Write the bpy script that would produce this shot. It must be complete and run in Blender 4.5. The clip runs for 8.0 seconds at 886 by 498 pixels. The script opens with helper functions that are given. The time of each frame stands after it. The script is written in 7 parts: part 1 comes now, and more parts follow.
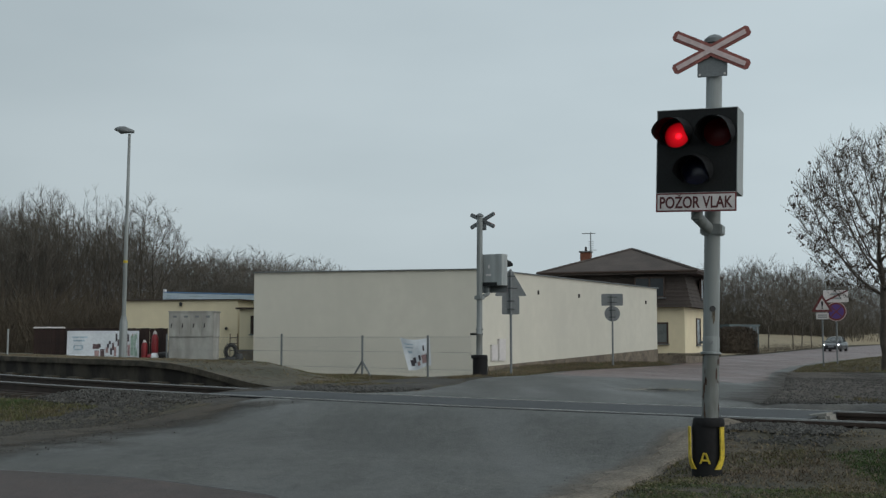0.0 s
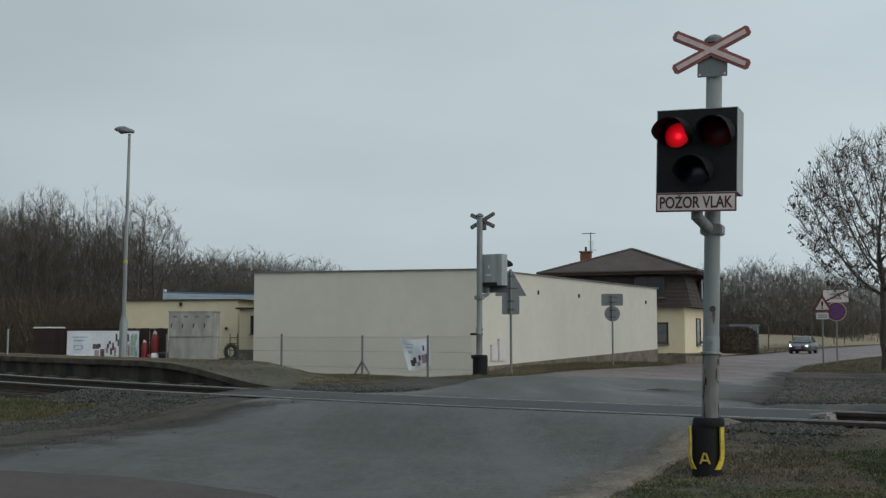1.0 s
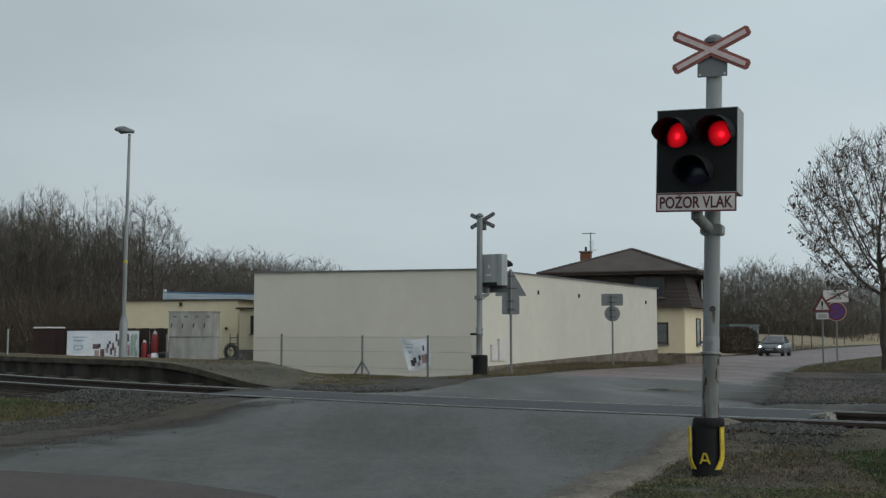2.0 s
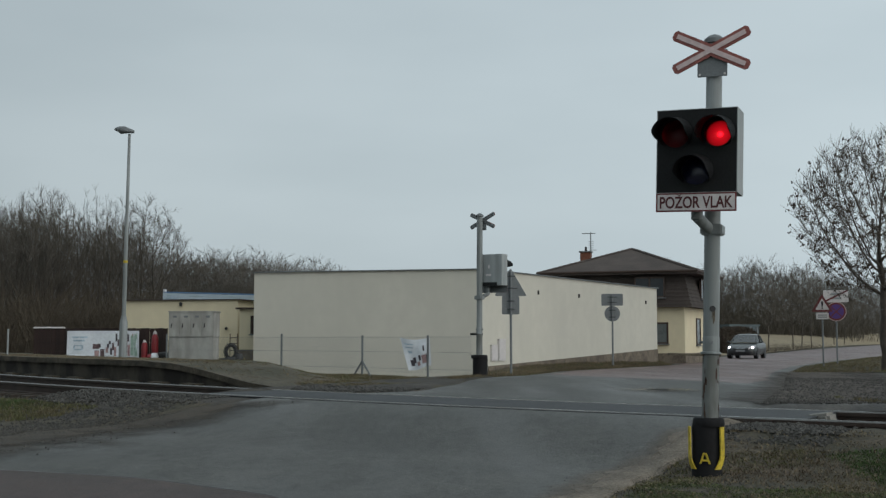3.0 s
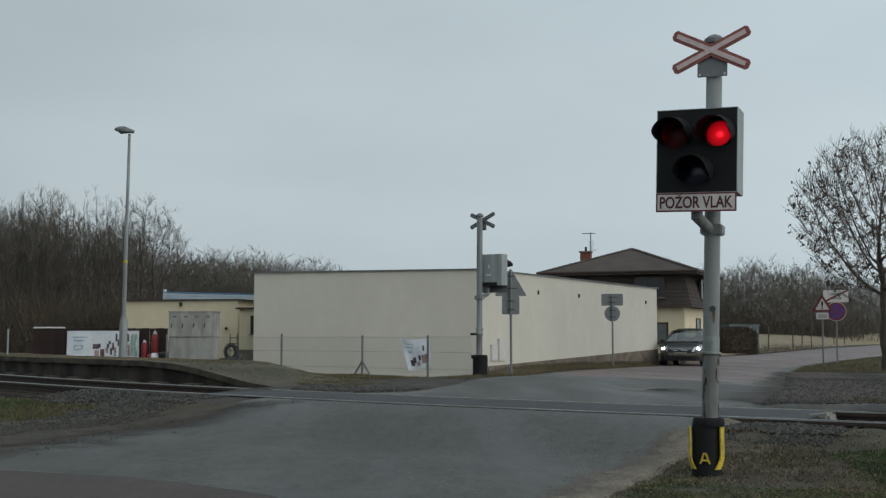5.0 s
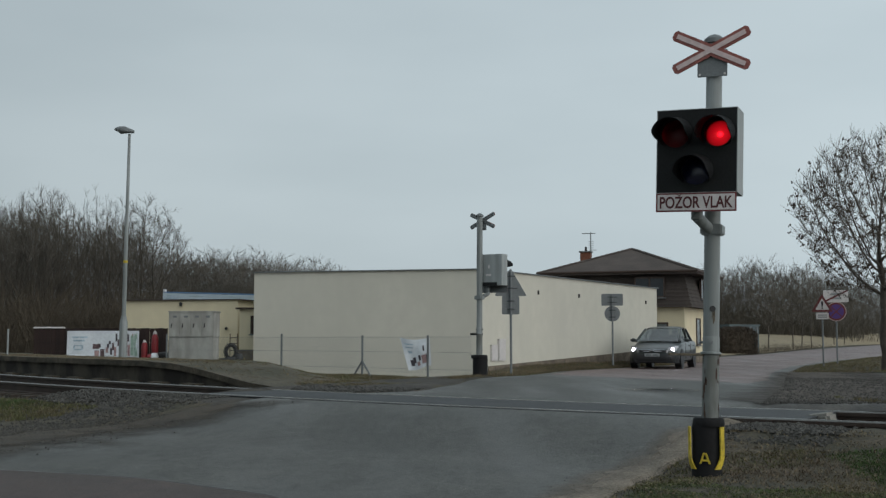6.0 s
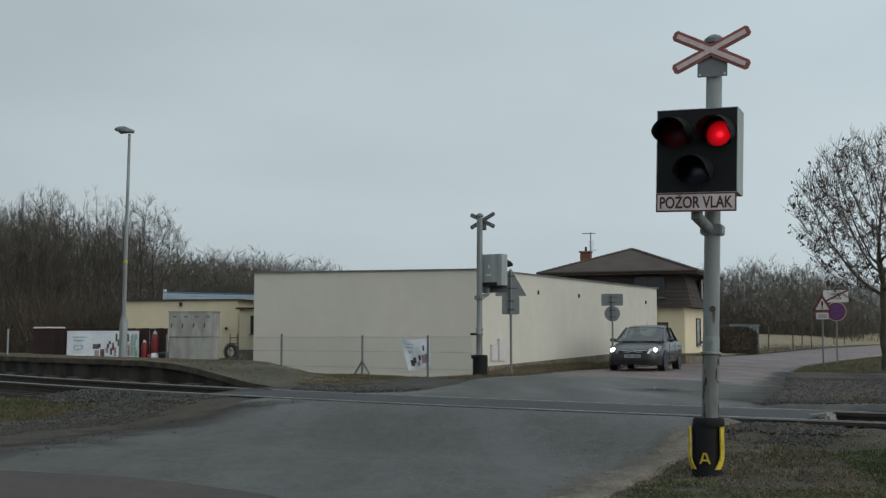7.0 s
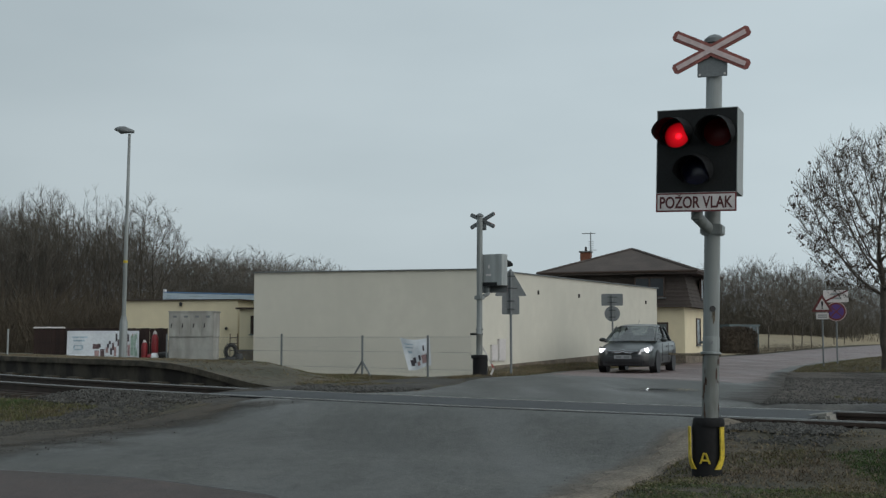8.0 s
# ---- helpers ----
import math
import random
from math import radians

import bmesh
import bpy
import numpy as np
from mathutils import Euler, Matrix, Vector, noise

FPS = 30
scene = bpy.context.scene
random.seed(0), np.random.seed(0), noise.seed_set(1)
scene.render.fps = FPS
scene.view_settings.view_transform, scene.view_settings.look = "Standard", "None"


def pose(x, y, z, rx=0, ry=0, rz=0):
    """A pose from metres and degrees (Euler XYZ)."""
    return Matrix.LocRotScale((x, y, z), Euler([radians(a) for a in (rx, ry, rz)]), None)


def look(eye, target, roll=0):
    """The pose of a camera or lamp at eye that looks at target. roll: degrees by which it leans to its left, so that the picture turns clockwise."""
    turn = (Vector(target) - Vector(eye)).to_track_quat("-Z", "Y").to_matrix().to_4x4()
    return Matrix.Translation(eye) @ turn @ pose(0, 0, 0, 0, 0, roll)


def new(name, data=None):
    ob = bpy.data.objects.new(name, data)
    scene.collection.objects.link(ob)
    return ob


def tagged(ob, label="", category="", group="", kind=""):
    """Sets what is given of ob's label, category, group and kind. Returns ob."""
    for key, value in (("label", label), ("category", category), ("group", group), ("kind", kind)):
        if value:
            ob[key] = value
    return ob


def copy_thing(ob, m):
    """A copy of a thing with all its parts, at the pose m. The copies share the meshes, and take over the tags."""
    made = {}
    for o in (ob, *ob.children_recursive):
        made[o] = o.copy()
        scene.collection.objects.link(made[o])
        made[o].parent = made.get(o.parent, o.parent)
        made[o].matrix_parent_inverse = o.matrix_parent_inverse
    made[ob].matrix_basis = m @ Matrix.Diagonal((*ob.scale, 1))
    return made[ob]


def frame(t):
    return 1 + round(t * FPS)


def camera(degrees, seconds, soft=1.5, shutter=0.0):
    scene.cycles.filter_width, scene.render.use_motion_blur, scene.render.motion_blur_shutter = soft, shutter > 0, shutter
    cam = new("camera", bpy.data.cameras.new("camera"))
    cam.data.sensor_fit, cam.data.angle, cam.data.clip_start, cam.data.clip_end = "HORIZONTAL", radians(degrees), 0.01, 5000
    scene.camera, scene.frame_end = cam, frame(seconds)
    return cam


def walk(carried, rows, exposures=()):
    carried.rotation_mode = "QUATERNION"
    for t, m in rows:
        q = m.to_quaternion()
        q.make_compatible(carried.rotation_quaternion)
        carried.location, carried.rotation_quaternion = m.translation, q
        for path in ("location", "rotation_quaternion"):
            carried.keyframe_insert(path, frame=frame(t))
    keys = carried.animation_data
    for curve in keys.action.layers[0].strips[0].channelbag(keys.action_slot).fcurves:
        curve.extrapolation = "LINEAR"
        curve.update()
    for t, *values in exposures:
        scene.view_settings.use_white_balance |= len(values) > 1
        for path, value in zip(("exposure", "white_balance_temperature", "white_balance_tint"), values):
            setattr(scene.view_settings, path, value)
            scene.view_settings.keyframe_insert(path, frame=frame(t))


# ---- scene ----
import collections

cam = camera(42.82, 8.0, soft=1.35)
EYE_Z, PITCH = 0.80, 4.545
walk(cam, [(0.0, pose(0, 0, EYE_Z, 90 + PITCH, 0, 0)), (8.0, pose(0, 0, EYE_Z, 90 + PITCH, 0, 0))])

# ---- world, sun, exposure ----
scene.view_settings.exposure = 0.0
world = bpy.data.worlds.new("overcast_sky")
scene.world = world
world.use_nodes = True
wn, wl = world.node_tree.nodes, world.node_tree.links
wn.clear()
w_out, w_bg = wn.new("ShaderNodeOutputWorld"), wn.new("ShaderNodeBackground")
w_sky = wn.new("ShaderNodeTexSky")
w_sky.sky_type, w_sky.sun_disc = "NISHITA", False
w_sky.sun_elevation, w_sky.sun_rotation = radians(28), radians(132)
w_sky.air_density, w_sky.dust_density = 1.5, 4.0
w_coord, w_map = wn.new("ShaderNodeTexCoord"), wn.new("ShaderNodeMapping")
w_map.inputs["Scale"].default_value = (1.2, 1.2, 4.0)
w_noise, w_ramp = wn.new("ShaderNodeTexNoise"), wn.new("ShaderNodeValToRGB")
w_noise.inputs["Scale"].default_value, w_noise.inputs["Detail"].default_value = 1.6, 4
w_ramp.color_ramp.elements[0].position, w_ramp.color_ramp.elements[1].position = 0.3, 0.72
w_ramp.color_ramp.elements[0].color = (0.44, 0.52, 0.56, 1)
w_ramp.color_ramp.elements[1].color = (0.53, 0.615, 0.655, 1)
w_scale = wn.new("ShaderNodeMix")
w_scale.data_type = "RGBA"
w_scale.inputs[0].default_value = 0.92
w_dim = wn.new("ShaderNodeVectorMath")
w_dim.operation = "SCALE"
w_dim.inputs["Scale"].default_value = 0.07
wl.new(w_coord.outputs["Generated"], w_map.inputs["Vector"])
wl.new(w_map.outputs["Vector"], w_noise.inputs["Vector"])
wl.new(w_noise.outputs["Fac"], w_ramp.inputs["Fac"])
wl.new(w_sky.outputs["Color"], w_dim.inputs[0])
wl.new(w_dim.outputs["Vector"], w_scale.inputs["A"])
wl.new(w_ramp.outputs["Color"], w_scale.inputs["B"])
# the cloud is thinner and brighter towards the hidden sun
w_sep, w_side, w_mul = wn.new("ShaderNodeSeparateXYZ"), wn.new("ShaderNodeMapRange"), wn.new("ShaderNodeVectorMath")
w_side.inputs["From Min"].default_value, w_side.inputs["From Max"].default_value = -0.45, 0.5
w_side.inputs["To Min"].default_value, w_side.inputs["To Max"].default_value = 0.85, 1.16
w_mul.operation = "SCALE"
wl.new(w_coord.outputs["Generated"], w_sep.inputs[0])
wl.new(w_sep.outputs["X"], w_side.inputs["Value"])
wl.new(w_scale.outputs["Result"], w_mul.inputs[0])
wl.new(w_side.outputs["Result"], w_mul.inputs["Scale"])
wl.new(w_mul.outputs["Vector"], w_bg.inputs["Color"])
w_bg.inputs["Strength"].default_value = 1.04
wl.new(w_bg.outputs["Background"], w_out.inputs["Surface"])
sun = new("sun", bpy.data.lights.new("sun", "SUN"))
sun.data.energy, sun.data.angle, sun.data.color = 1.15, radians(70), (1.0, 0.975, 0.94)
sun.matrix_world = look((0, 0, 0), (-0.72, 0.64, -0.52))

# ---- materials ----


def surface(name, base, rough=0.7, metal=0.0, fine=60.0, coarse=3.0, vary=0.25, bump=0.15, tint=None, island=0.0, spec=0.5, obj=0.0):
    """A mottled surface: two scales of noise over the base colour, optional second colour, fine relief."""
    m = bpy.data.materials.new(name)
    m.use_nodes = True
    nt = m.node_tree
    n, l = nt.nodes, nt.links
    b = n["Principled BSDF"]
    b.inputs["Roughness"].default_value, b.inputs["Metallic"].default_value = rough, metal
    b.inputs["Specular IOR Level"].default_value = spec
    co = n.new("ShaderNodeTexCoord")
    big, small = n.new("ShaderNodeTexNoise"), n.new("ShaderNodeTexNoise")
    big.inputs["Scale"].default_value, big.inputs["Detail"].default_value = coarse, 5
    small.inputs["Scale"].default_value, small.inputs["Detail"].default_value = fine, 4
    for k in (big, small):
        l.new(co.outputs["Object"], k.inputs["Vector"])
    rb = n.new("ShaderNodeValToRGB")
    second = tint or tuple(c * (1 - vary) for c in base)
    rb.color_ramp.elements[0].position, rb.color_ramp.elements[1].position = 0.36, 0.66
    rb.color_ramp.elements[0].color, rb.color_ramp.elements[1].color = (*second, 1), (*base, 1)
    l.new(big.outputs["Fac"], rb.inputs["Fac"])
    rs = n.new("ShaderNodeMapRange")
    rs.inputs["From Min"].default_value, rs.inputs["From Max"].default_value = 0.3, 0.7
    rs.inputs["To Min"].default_value, rs.inputs["To Max"].default_value = 1 - vary, 1 + vary * 0.6
    l.new(small.outputs["Fac"], rs.inputs["Value"])
    mul = n.new("ShaderNodeVectorMath")
    mul.operation = "SCALE"
    l.new(rb.outputs["Color"], mul.inputs[0])
    l.new(rs.outputs["Result"], mul.inputs["Scale"])
    out = mul.outputs["Vector"]
    for amount, node, socket in ((island, "ShaderNodeNewGeometry", "Random Per Island"), (obj, "ShaderNodeObjectInfo", "Random")):
        if amount:
            src, rr, m2 = n.new(node), n.new("ShaderNodeMapRange"), n.new("ShaderNodeVectorMath")
            rr.inputs["To Min"].default_value, rr.inputs["To Max"].default_value = 1 - amount, 1 + amount
            m2.operation = "SCALE"
            l.new(src.outputs[socket], rr.inputs["Value"])
            l.new(out, m2.inputs[0])
            l.new(rr.outputs["Result"], m2.inputs["Scale"])
            out = m2.outputs["Vector"]
    l.new(out, b.inputs["Base Color"])
    if bump:
        bp = n.new("ShaderNodeBump")
        bp.inputs["Strength"].default_value, bp.inputs["Distance"].default_value = bump, 0.02
        l.new(small.outputs["Fac"], bp.inputs["Height"])
        l.new(bp.outputs["Normal"], b.inputs["Normal"])
    return m


def streaked(name, base, dark, rough=0.85, stretch=(6.0, 6.0, 0.35), low=0.42, high=0.62, bump=0.1, fine=90.0):
    """Render or metal with rain streaks that run down, and fine grain."""
    m = surface(name, base, rough, vary=0.06, bump=bump, fine=fine)
    n, l = m.node_tree.nodes, m.node_tree.links
    b = n["Principled BSDF"]
    src = b.inputs["Base Color"].links[0].from_socket
    co, mp, nz, rp, mx = (n.new("ShaderNodeTexCoord"), n.new("ShaderNodeMapping"), n.new("ShaderNodeTexNoise"), n.new("ShaderNodeValToRGB"), n.new("ShaderNodeMix"))
    mp.inputs["Scale"].default_value = stretch
    nz.inputs["Scale"].default_value, nz.inputs["Detail"].default_value = 1.0, 5
    rp.color_ramp.elements[0].position, rp.color_ramp.elements[1].position = low, high
    mx.data_type = "RGBA"
    l.new(co.outputs["Object"], mp.inputs["Vector"])
    l.new(mp.outputs["Vector"], nz.inputs["Vector"])
    l.new(nz.outputs["Fac"], rp.inputs["Fac"])
    l.new(rp.outputs["Color"], mx.inputs[0])
    mx.inputs["A"].default_value = (*dark, 1)
    l.new(src, mx.inputs["B"])
    l.new(mx.outputs["Result"], b.inputs["Base Color"])
    return m


def glow(name, color, strength):
    m = bpy.data.materials.new(name)
    m.use_nodes = True
    b = m.node_tree.nodes["Principled BSDF"]
    b.inputs["Base Color"].default_value = (*color, 1)
    b.inputs["Emission Color"].default_value = (*color, 1)
    b.inputs["Emission Strength"].default_value = strength
    return m


def glass(name, tint, gloss=0.12, rough=0.03, body=None):
    """Tinted pane: lets light through, with a glossy face and, if given, a coloured body."""
    m = bpy.data.materials.new(name)
    m.use_nodes = True
    n, l = m.node_tree.nodes, m.node_tree.links
    n.remove(n["Principled BSDF"])
    tr, gl, mx = n.new("ShaderNodeBsdfTransparent"), n.new("ShaderNodeBsdfGlossy"), n.new("ShaderNodeMixShader")
    tr.inputs["Color"].default_value = (*tint, 1)
    gl.inputs["Roughness"].default_value = rough
    gl.inputs["Color"].default_value = (0.9, 0.9, 0.9, 1)
    mx.inputs[0].default_value = gloss
    through_ = tr.outputs[0]
    if body:
        df, m2 = n.new("ShaderNodeBsdfDiffuse"), n.new("ShaderNodeMixShader")
        df.inputs["Color"].default_value = (*body, 1)
        m2.inputs[0].default_value = 0.3
        l.new(tr.outputs[0], m2.inputs[1])
        l.new(df.outputs[0], m2.inputs[2])
        through_ = m2.outputs[0]
    l.new(through_, mx.inputs[1])
    l.new(gl.outputs[0], mx.inputs[2])
    l.new(mx.outputs[0], n["Material Output"].inputs["Surface"])
    return m


def road_material(name, base, patch, wet=0.42, wet_scale=0.5, cracks=0.55, depth=0.6, coarse=0.9):
    """Worn asphalt: aggregate grain, broad stains, damp smoother patches and thin cracks."""
    m = surface(name, base, 0.85, fine=48, coarse=coarse, vary=0.6, bump=0.6, tint=patch, spec=0.4)
    n, l = m.node_tree.nodes, m.node_tree.links
    b = n["Principled BSDF"]
    src = b.inputs["Base Color"].links[0].from_socket
    co, mp = n.new("ShaderNodeTexCoord"), n.new("ShaderNodeMapping")
    mp.inputs["Scale"].default_value = (1.6, 0.3, 1.0)
    mp.inputs["Rotation"].default_value = (0, 0, radians(16))
    l.new(co.outputs["Object"], mp.inputs["Vector"])
    damp = n.new("ShaderNodeTexNoise")
    damp.inputs["Scale"].default_value, damp.inputs["Detail"].default_value = wet_scale, 6
    l.new(mp.outputs["Vector"], damp.inputs["Vector"])
    rr = n.new("ShaderNodeMapRange")
    rr.inputs["From Min"].default_value, rr.inputs["From Max"].default_value = 0.42, 0.68
    rr.inputs["To Min"].default_value, rr.inputs["To Max"].default_value = 0.6, wet
    l.new(damp.outputs["Fac"], rr.inputs["Value"])
    l.new(rr.outputs["Result"], b.inputs["Roughness"])
    vor = n.new("ShaderNodeTexVoronoi")
    vor.feature = "DISTANCE_TO_EDGE"
    vor.inputs["Scale"].default_value = cracks
    warp = n.new("ShaderNodeTexNoise")
    warp.inputs["Scale"].default_value, warp.inputs["Detail"].default_value = 1.7, 5
    add = n.new("ShaderNodeVectorMath")
    add.operation = "ADD"
    l.new(co.outputs["Object"], warp.inputs["Vector"])
    l.new(co.outputs["Object"], add.inputs[0])
    l.new(warp.outputs["Color"], add.inputs[1])
    l.new(add.outputs["Vector"], vor.inputs["Vector"])
    cr = n.new("ShaderNodeMapRange")
    cr.inputs["From Min"].default_value, cr.inputs["From Max"].default_value = 0.0, 0.012
    cr.inputs["To Min"].default_value, cr.inputs["To Max"].default_value = depth, 1.0
    l.new(vor.outputs["Distance"], cr.inputs["Value"])
    mul = n.new("ShaderNodeVectorMath")
    mul.operation = "SCALE"
    l.new(src, mul.inputs[0])
    l.new(cr.outputs["Result"], mul.inputs["Scale"])
    grain, gmap, gr, gmul = n.new("ShaderNodeTexNoise"), n.new("ShaderNodeMapping"), n.new("ShaderNodeMapRange"), n.new("ShaderNodeVectorMath")
    gmap.inputs["Scale"].default_value = (10.0, 4.0, 1.0)
    grain.inputs["Scale"].default_value, grain.inputs["Detail"].default_value, grain.inputs["Roughness"].default_value = 1.0, 8, 0.7
    gr.inputs["From Min"].default_value, gr.inputs["From Max"].default_value = 0.34, 0.68
    gr.inputs["To Min"].default_value, gr.inputs["To Max"].default_value = 0.72, 1.3
    gmul.operation = "SCALE"
    l.new(co.outputs["Object"], gmap.inputs["Vector"])
    l.new(gmap.outputs["Vector"], grain.inputs["Vector"])
    l.new(grain.outputs["Fac"], gr.inputs["Value"])
    l.new(mul.outputs["Vector"], gmul.inputs[0])
    l.new(gr.outputs["Result"], gmul.inputs["Scale"])
    l.new(gmul.outputs["Vector"], b.inputs["Base Color"])
    return m


ASPHALT = road_material("worn_asphalt", (0.07, 0.07, 0.062), (0.05, 0.051, 0.045), wet=0.42)
ASPHALT_RED = road_material("reddish_asphalt", (0.185, 0.13, 0.122), (0.135, 0.1, 0.094), wet=0.46)
ASPHALT_BROWN = road_material("brown_asphalt", (0.06, 0.037, 0.031), (0.042, 0.027, 0.022), wet=0.62)
ASPHALT_LOT = road_material("weathered_lot_asphalt", (0.075, 0.07, 0.06), (0.032, 0.029, 0.025), coarse=2.2, cracks=1.6, depth=0.3, wet=0.7, wet_scale=0.9)
PANEL = surface("crossing_panel_asphalt", (0.03, 0.034, 0.037), 0.72, fine=60, coarse=1.2, vary=0.3, bump=0.25)
GROUND = surface("winter_grass_ground", (0.088, 0.07, 0.046), 0.95, fine=30, coarse=1.6, vary=0.65, bump=0.9, tint=(0.036, 0.034, 0.019))
FIELD = surface("dry_field_grass", (0.28, 0.225, 0.14), 0.95, fine=3, coarse=0.2, vary=0.3, bump=0.3, tint=(0.19, 0.155, 0.095))
GRAVEL = surface("dusty_gravel", (0.06, 0.053, 0.043), 0.95, fine=32, coarse=1.6, vary=0.6, bump=1.0, tint=(0.03, 0.027, 0.023))
STONE = surface("ballast_stone", (0.068, 0.066, 0.06), 0.9, fine=40, coarse=4, vary=0.3, bump=0.2, island=0.5)
RAIL_RUST = surface("rusty_rail_steel", (0.042, 0.027, 0.02), 0.8, fine=50, coarse=4, vary=0.4, bump=0.2)
RAIL_TOP = surface("polished_rail_head", (0.23, 0.225, 0.215), 0.24, 0.9, fine=80, coarse=1, vary=0.12, bump=0.03)
SLEEPER = surface("old_sleeper", (0.055, 0.044, 0.034), 0.95, fine=40, coarse=4, vary=0.4, bump=0.4)
RUBBER = surface("black_rubber", (0.008, 0.008, 0.009), 0.75, fine=40, coarse=5, vary=0.3, bump=0.05, spec=0.25)
CONCRETE = streaked("weathered_concrete", (0.36, 0.36, 0.335), (0.25, 0.248, 0.23), 0.92, (3, 3, 1.2), bump=0.25)
PLATFORM_TOP = surface("platform_paving", (0.1, 0.085, 0.062), 0.95, fine=16, coarse=1.1, vary=0.55, bump=0.6, tint=(0.052, 0.05, 0.03))
# stained concrete; its dark tone also carries the shade below the platform's lip
PLATFORM_SIDE = streaked("platform_edge_concrete", (0.062, 0.053, 0.04), (0.016, 0.013, 0.01), 0.95, (2, 2, 1.5), bump=0.3)
RENDER_PALE = streaked("pale_wall_render", (0.585, 0.565, 0.49), (0.51, 0.495, 0.43), 0.92, (0.9, 0.9, 0.3), low=0.3, high=0.6, bump=0.1)
RENDER_BEIGE = streaked("beige_wall_render", (0.68, 0.6, 0.42), (0.6, 0.53, 0.37), 0.92, (1.5, 1.5, 0.4), low=0.3, high=0.6)
PLINTH = surface("rubble_plinth", (0.2, 0.165, 0.125), 0.95, fine=25, coarse=3, vary=0.45, bump=0.6, tint=(0.11, 0.09, 0.07))
ROOF_BROWN = surface("brown_roof_shingle", (0.072, 0.057, 0.05), 0.85, fine=20, coarse=1.2, vary=0.3, bump=0.3, obj=0.15)
ROOF_BLUE = surface("blue_roof_trim", (0.1, 0.2, 0.36), 0.6, vary=0.15)
ROOF_WHITE = surface("pale_roof_sheet", (0.42, 0.5, 0.56), 0.6, vary=0.12)
BROWN_WOOD = surface("dark_brown_boards", (0.03, 0.015, 0.012), 0.85, fine=30, coarse=3, vary=0.35, bump=0.2, obj=0.2)
WINDOW_FRAME = surface("brown_window_frame", (0.05, 0.03, 0.022), 0.6, vary=0.2)
DARK_GLASS = surface("dark_window_glass", (0.02, 0.025, 0.03), 0.22, vary=0.3, bump=0.0)
PALE_CURTAIN = surface("curtained_glass", (0.16, 0.18, 0.18), 0.2, vary=0.3, bump=0.0)
BRICK = surface("chimney_brick", (0.22, 0.085, 0.05), 0.9, fine=30, coarse=8, vary=0.35, bump=0.4)
POLE_GREY = streaked("galvanised_paint", (0.275, 0.3, 0.302), (0.17, 0.187, 0.184), 0.55, (9, 9, 0.7), bump=0.06)
POLE_STAINED = streaked("stained_pole_paint", (0.19, 0.205, 0.2), (0.11, 0.115, 0.105), 0.7, (9, 9, 1.6), low=0.38, high=0.56, bump=0.12)
RUST_BROWN = surface("brown_rust_stain", (0.15, 0.125, 0.088), 0.85, vary=0.5, fine=90, coarse=14)
POLE_RUST = surface("rust_spot", (0.07, 0.035, 0.02), 0.9, vary=0.5, fine=80, coarse=12)
SIGN_BACK = surface("grey_sign_back", (0.17, 0.185, 0.19), 0.6, 0.2, vary=0.15, coarse=5)
BOX_BLACK = surface("matt_black_housing", (0.012, 0.0135, 0.014), 0.7, fine=60, coarse=4, vary=0.3, bump=0.04, spec=0.25)
HOOD_BLACK = surface("matt_black_hood", (0.012, 0.013, 0.014), 0.85, fine=60, coarse=6, vary=0.3, bump=0.03, spec=0.15)
BOX_GREY = streaked("grey_housing", (0.32, 0.345, 0.345), (0.23, 0.25, 0.248), 0.6, (6, 6, 0.8))
STIFF = surface("dark_sign_brace", (0.08, 0.088, 0.09), 0.6, 0.2, vary=0.2)
SIGN_WHITE = surface("white_sign_sheet", (0.6, 0.57, 0.56), 0.5, vary=0.1, fine=30, coarse=6, bump=0.02)
SIGN_RED = surface("faded_red_sign_sheet", (0.15, 0.03, 0.032), 0.5, vary=0.2, fine=30, coarse=8, bump=0.02)
SIGN_PINK = surface("pale_pink_reflective", (0.6, 0.48, 0.47), 0.5, vary=0.12, fine=30, coarse=8, bump=0.02)
CROSS_RED = surface("weathered_red_reflective", (0.28, 0.09, 0.075), 0.6, vary=0.2, fine=40, coarse=8, bump=0.02)
LETTER = surface("dark_red_lettering", (0.08, 0.015, 0.017), 0.6, vary=0.15, bump=0.0)
SIGN_BLUE = surface("blue_sign_sheet", (0.085, 0.04, 0.2), 0.5, vary=0.15, bump=0.02)
BLACK_PAINT = surface("black_sign_paint", (0.02, 0.02, 0.02), 0.6, vary=0.2, bump=0.0)
YELLOW = surface("yellow_warning_paint", (0.58, 0.43, 0.03), 0.6, fine=30, coarse=7, vary=0.3, bump=0.05)
GAS_RED = surface("red_cylinder_paint", (0.24, 0.016, 0.022), 0.5, vary=0.25, fine=20, coarse=6)
BANNER = surface("printed_banner_cloth", (0.66, 0.7, 0.74), 0.75, vary=0.1, fine=15, coarse=2, bump=0.05)
BANNER_INK = surface("dark_print", (0.08, 0.07, 0.085), 0.75, vary=0.4, coarse=9, bump=0.0)
BANNER_BLUE = surface("blue_print", (0.44, 0.57, 0.66), 0.75, vary=0.3, coarse=9, bump=0.0)
BANNER_PINK = surface("pink_print", (0.45, 0.3, 0.3), 0.75, vary=0.4, coarse=9, bump=0.0)
BANNER_BROWN = surface("brown_print", (0.17, 0.11, 0.115), 0.75, vary=0.5, coarse=14, bump=0.0)
BANNER_GREEN = surface("green_print", (0.36, 0.5, 0.42), 0.75, vary=0.3, coarse=9, bump=0.0)
TAPE_WHITE = surface("white_tape", (0.62, 0.6, 0.58), 0.5, vary=0.1, bump=0.0)
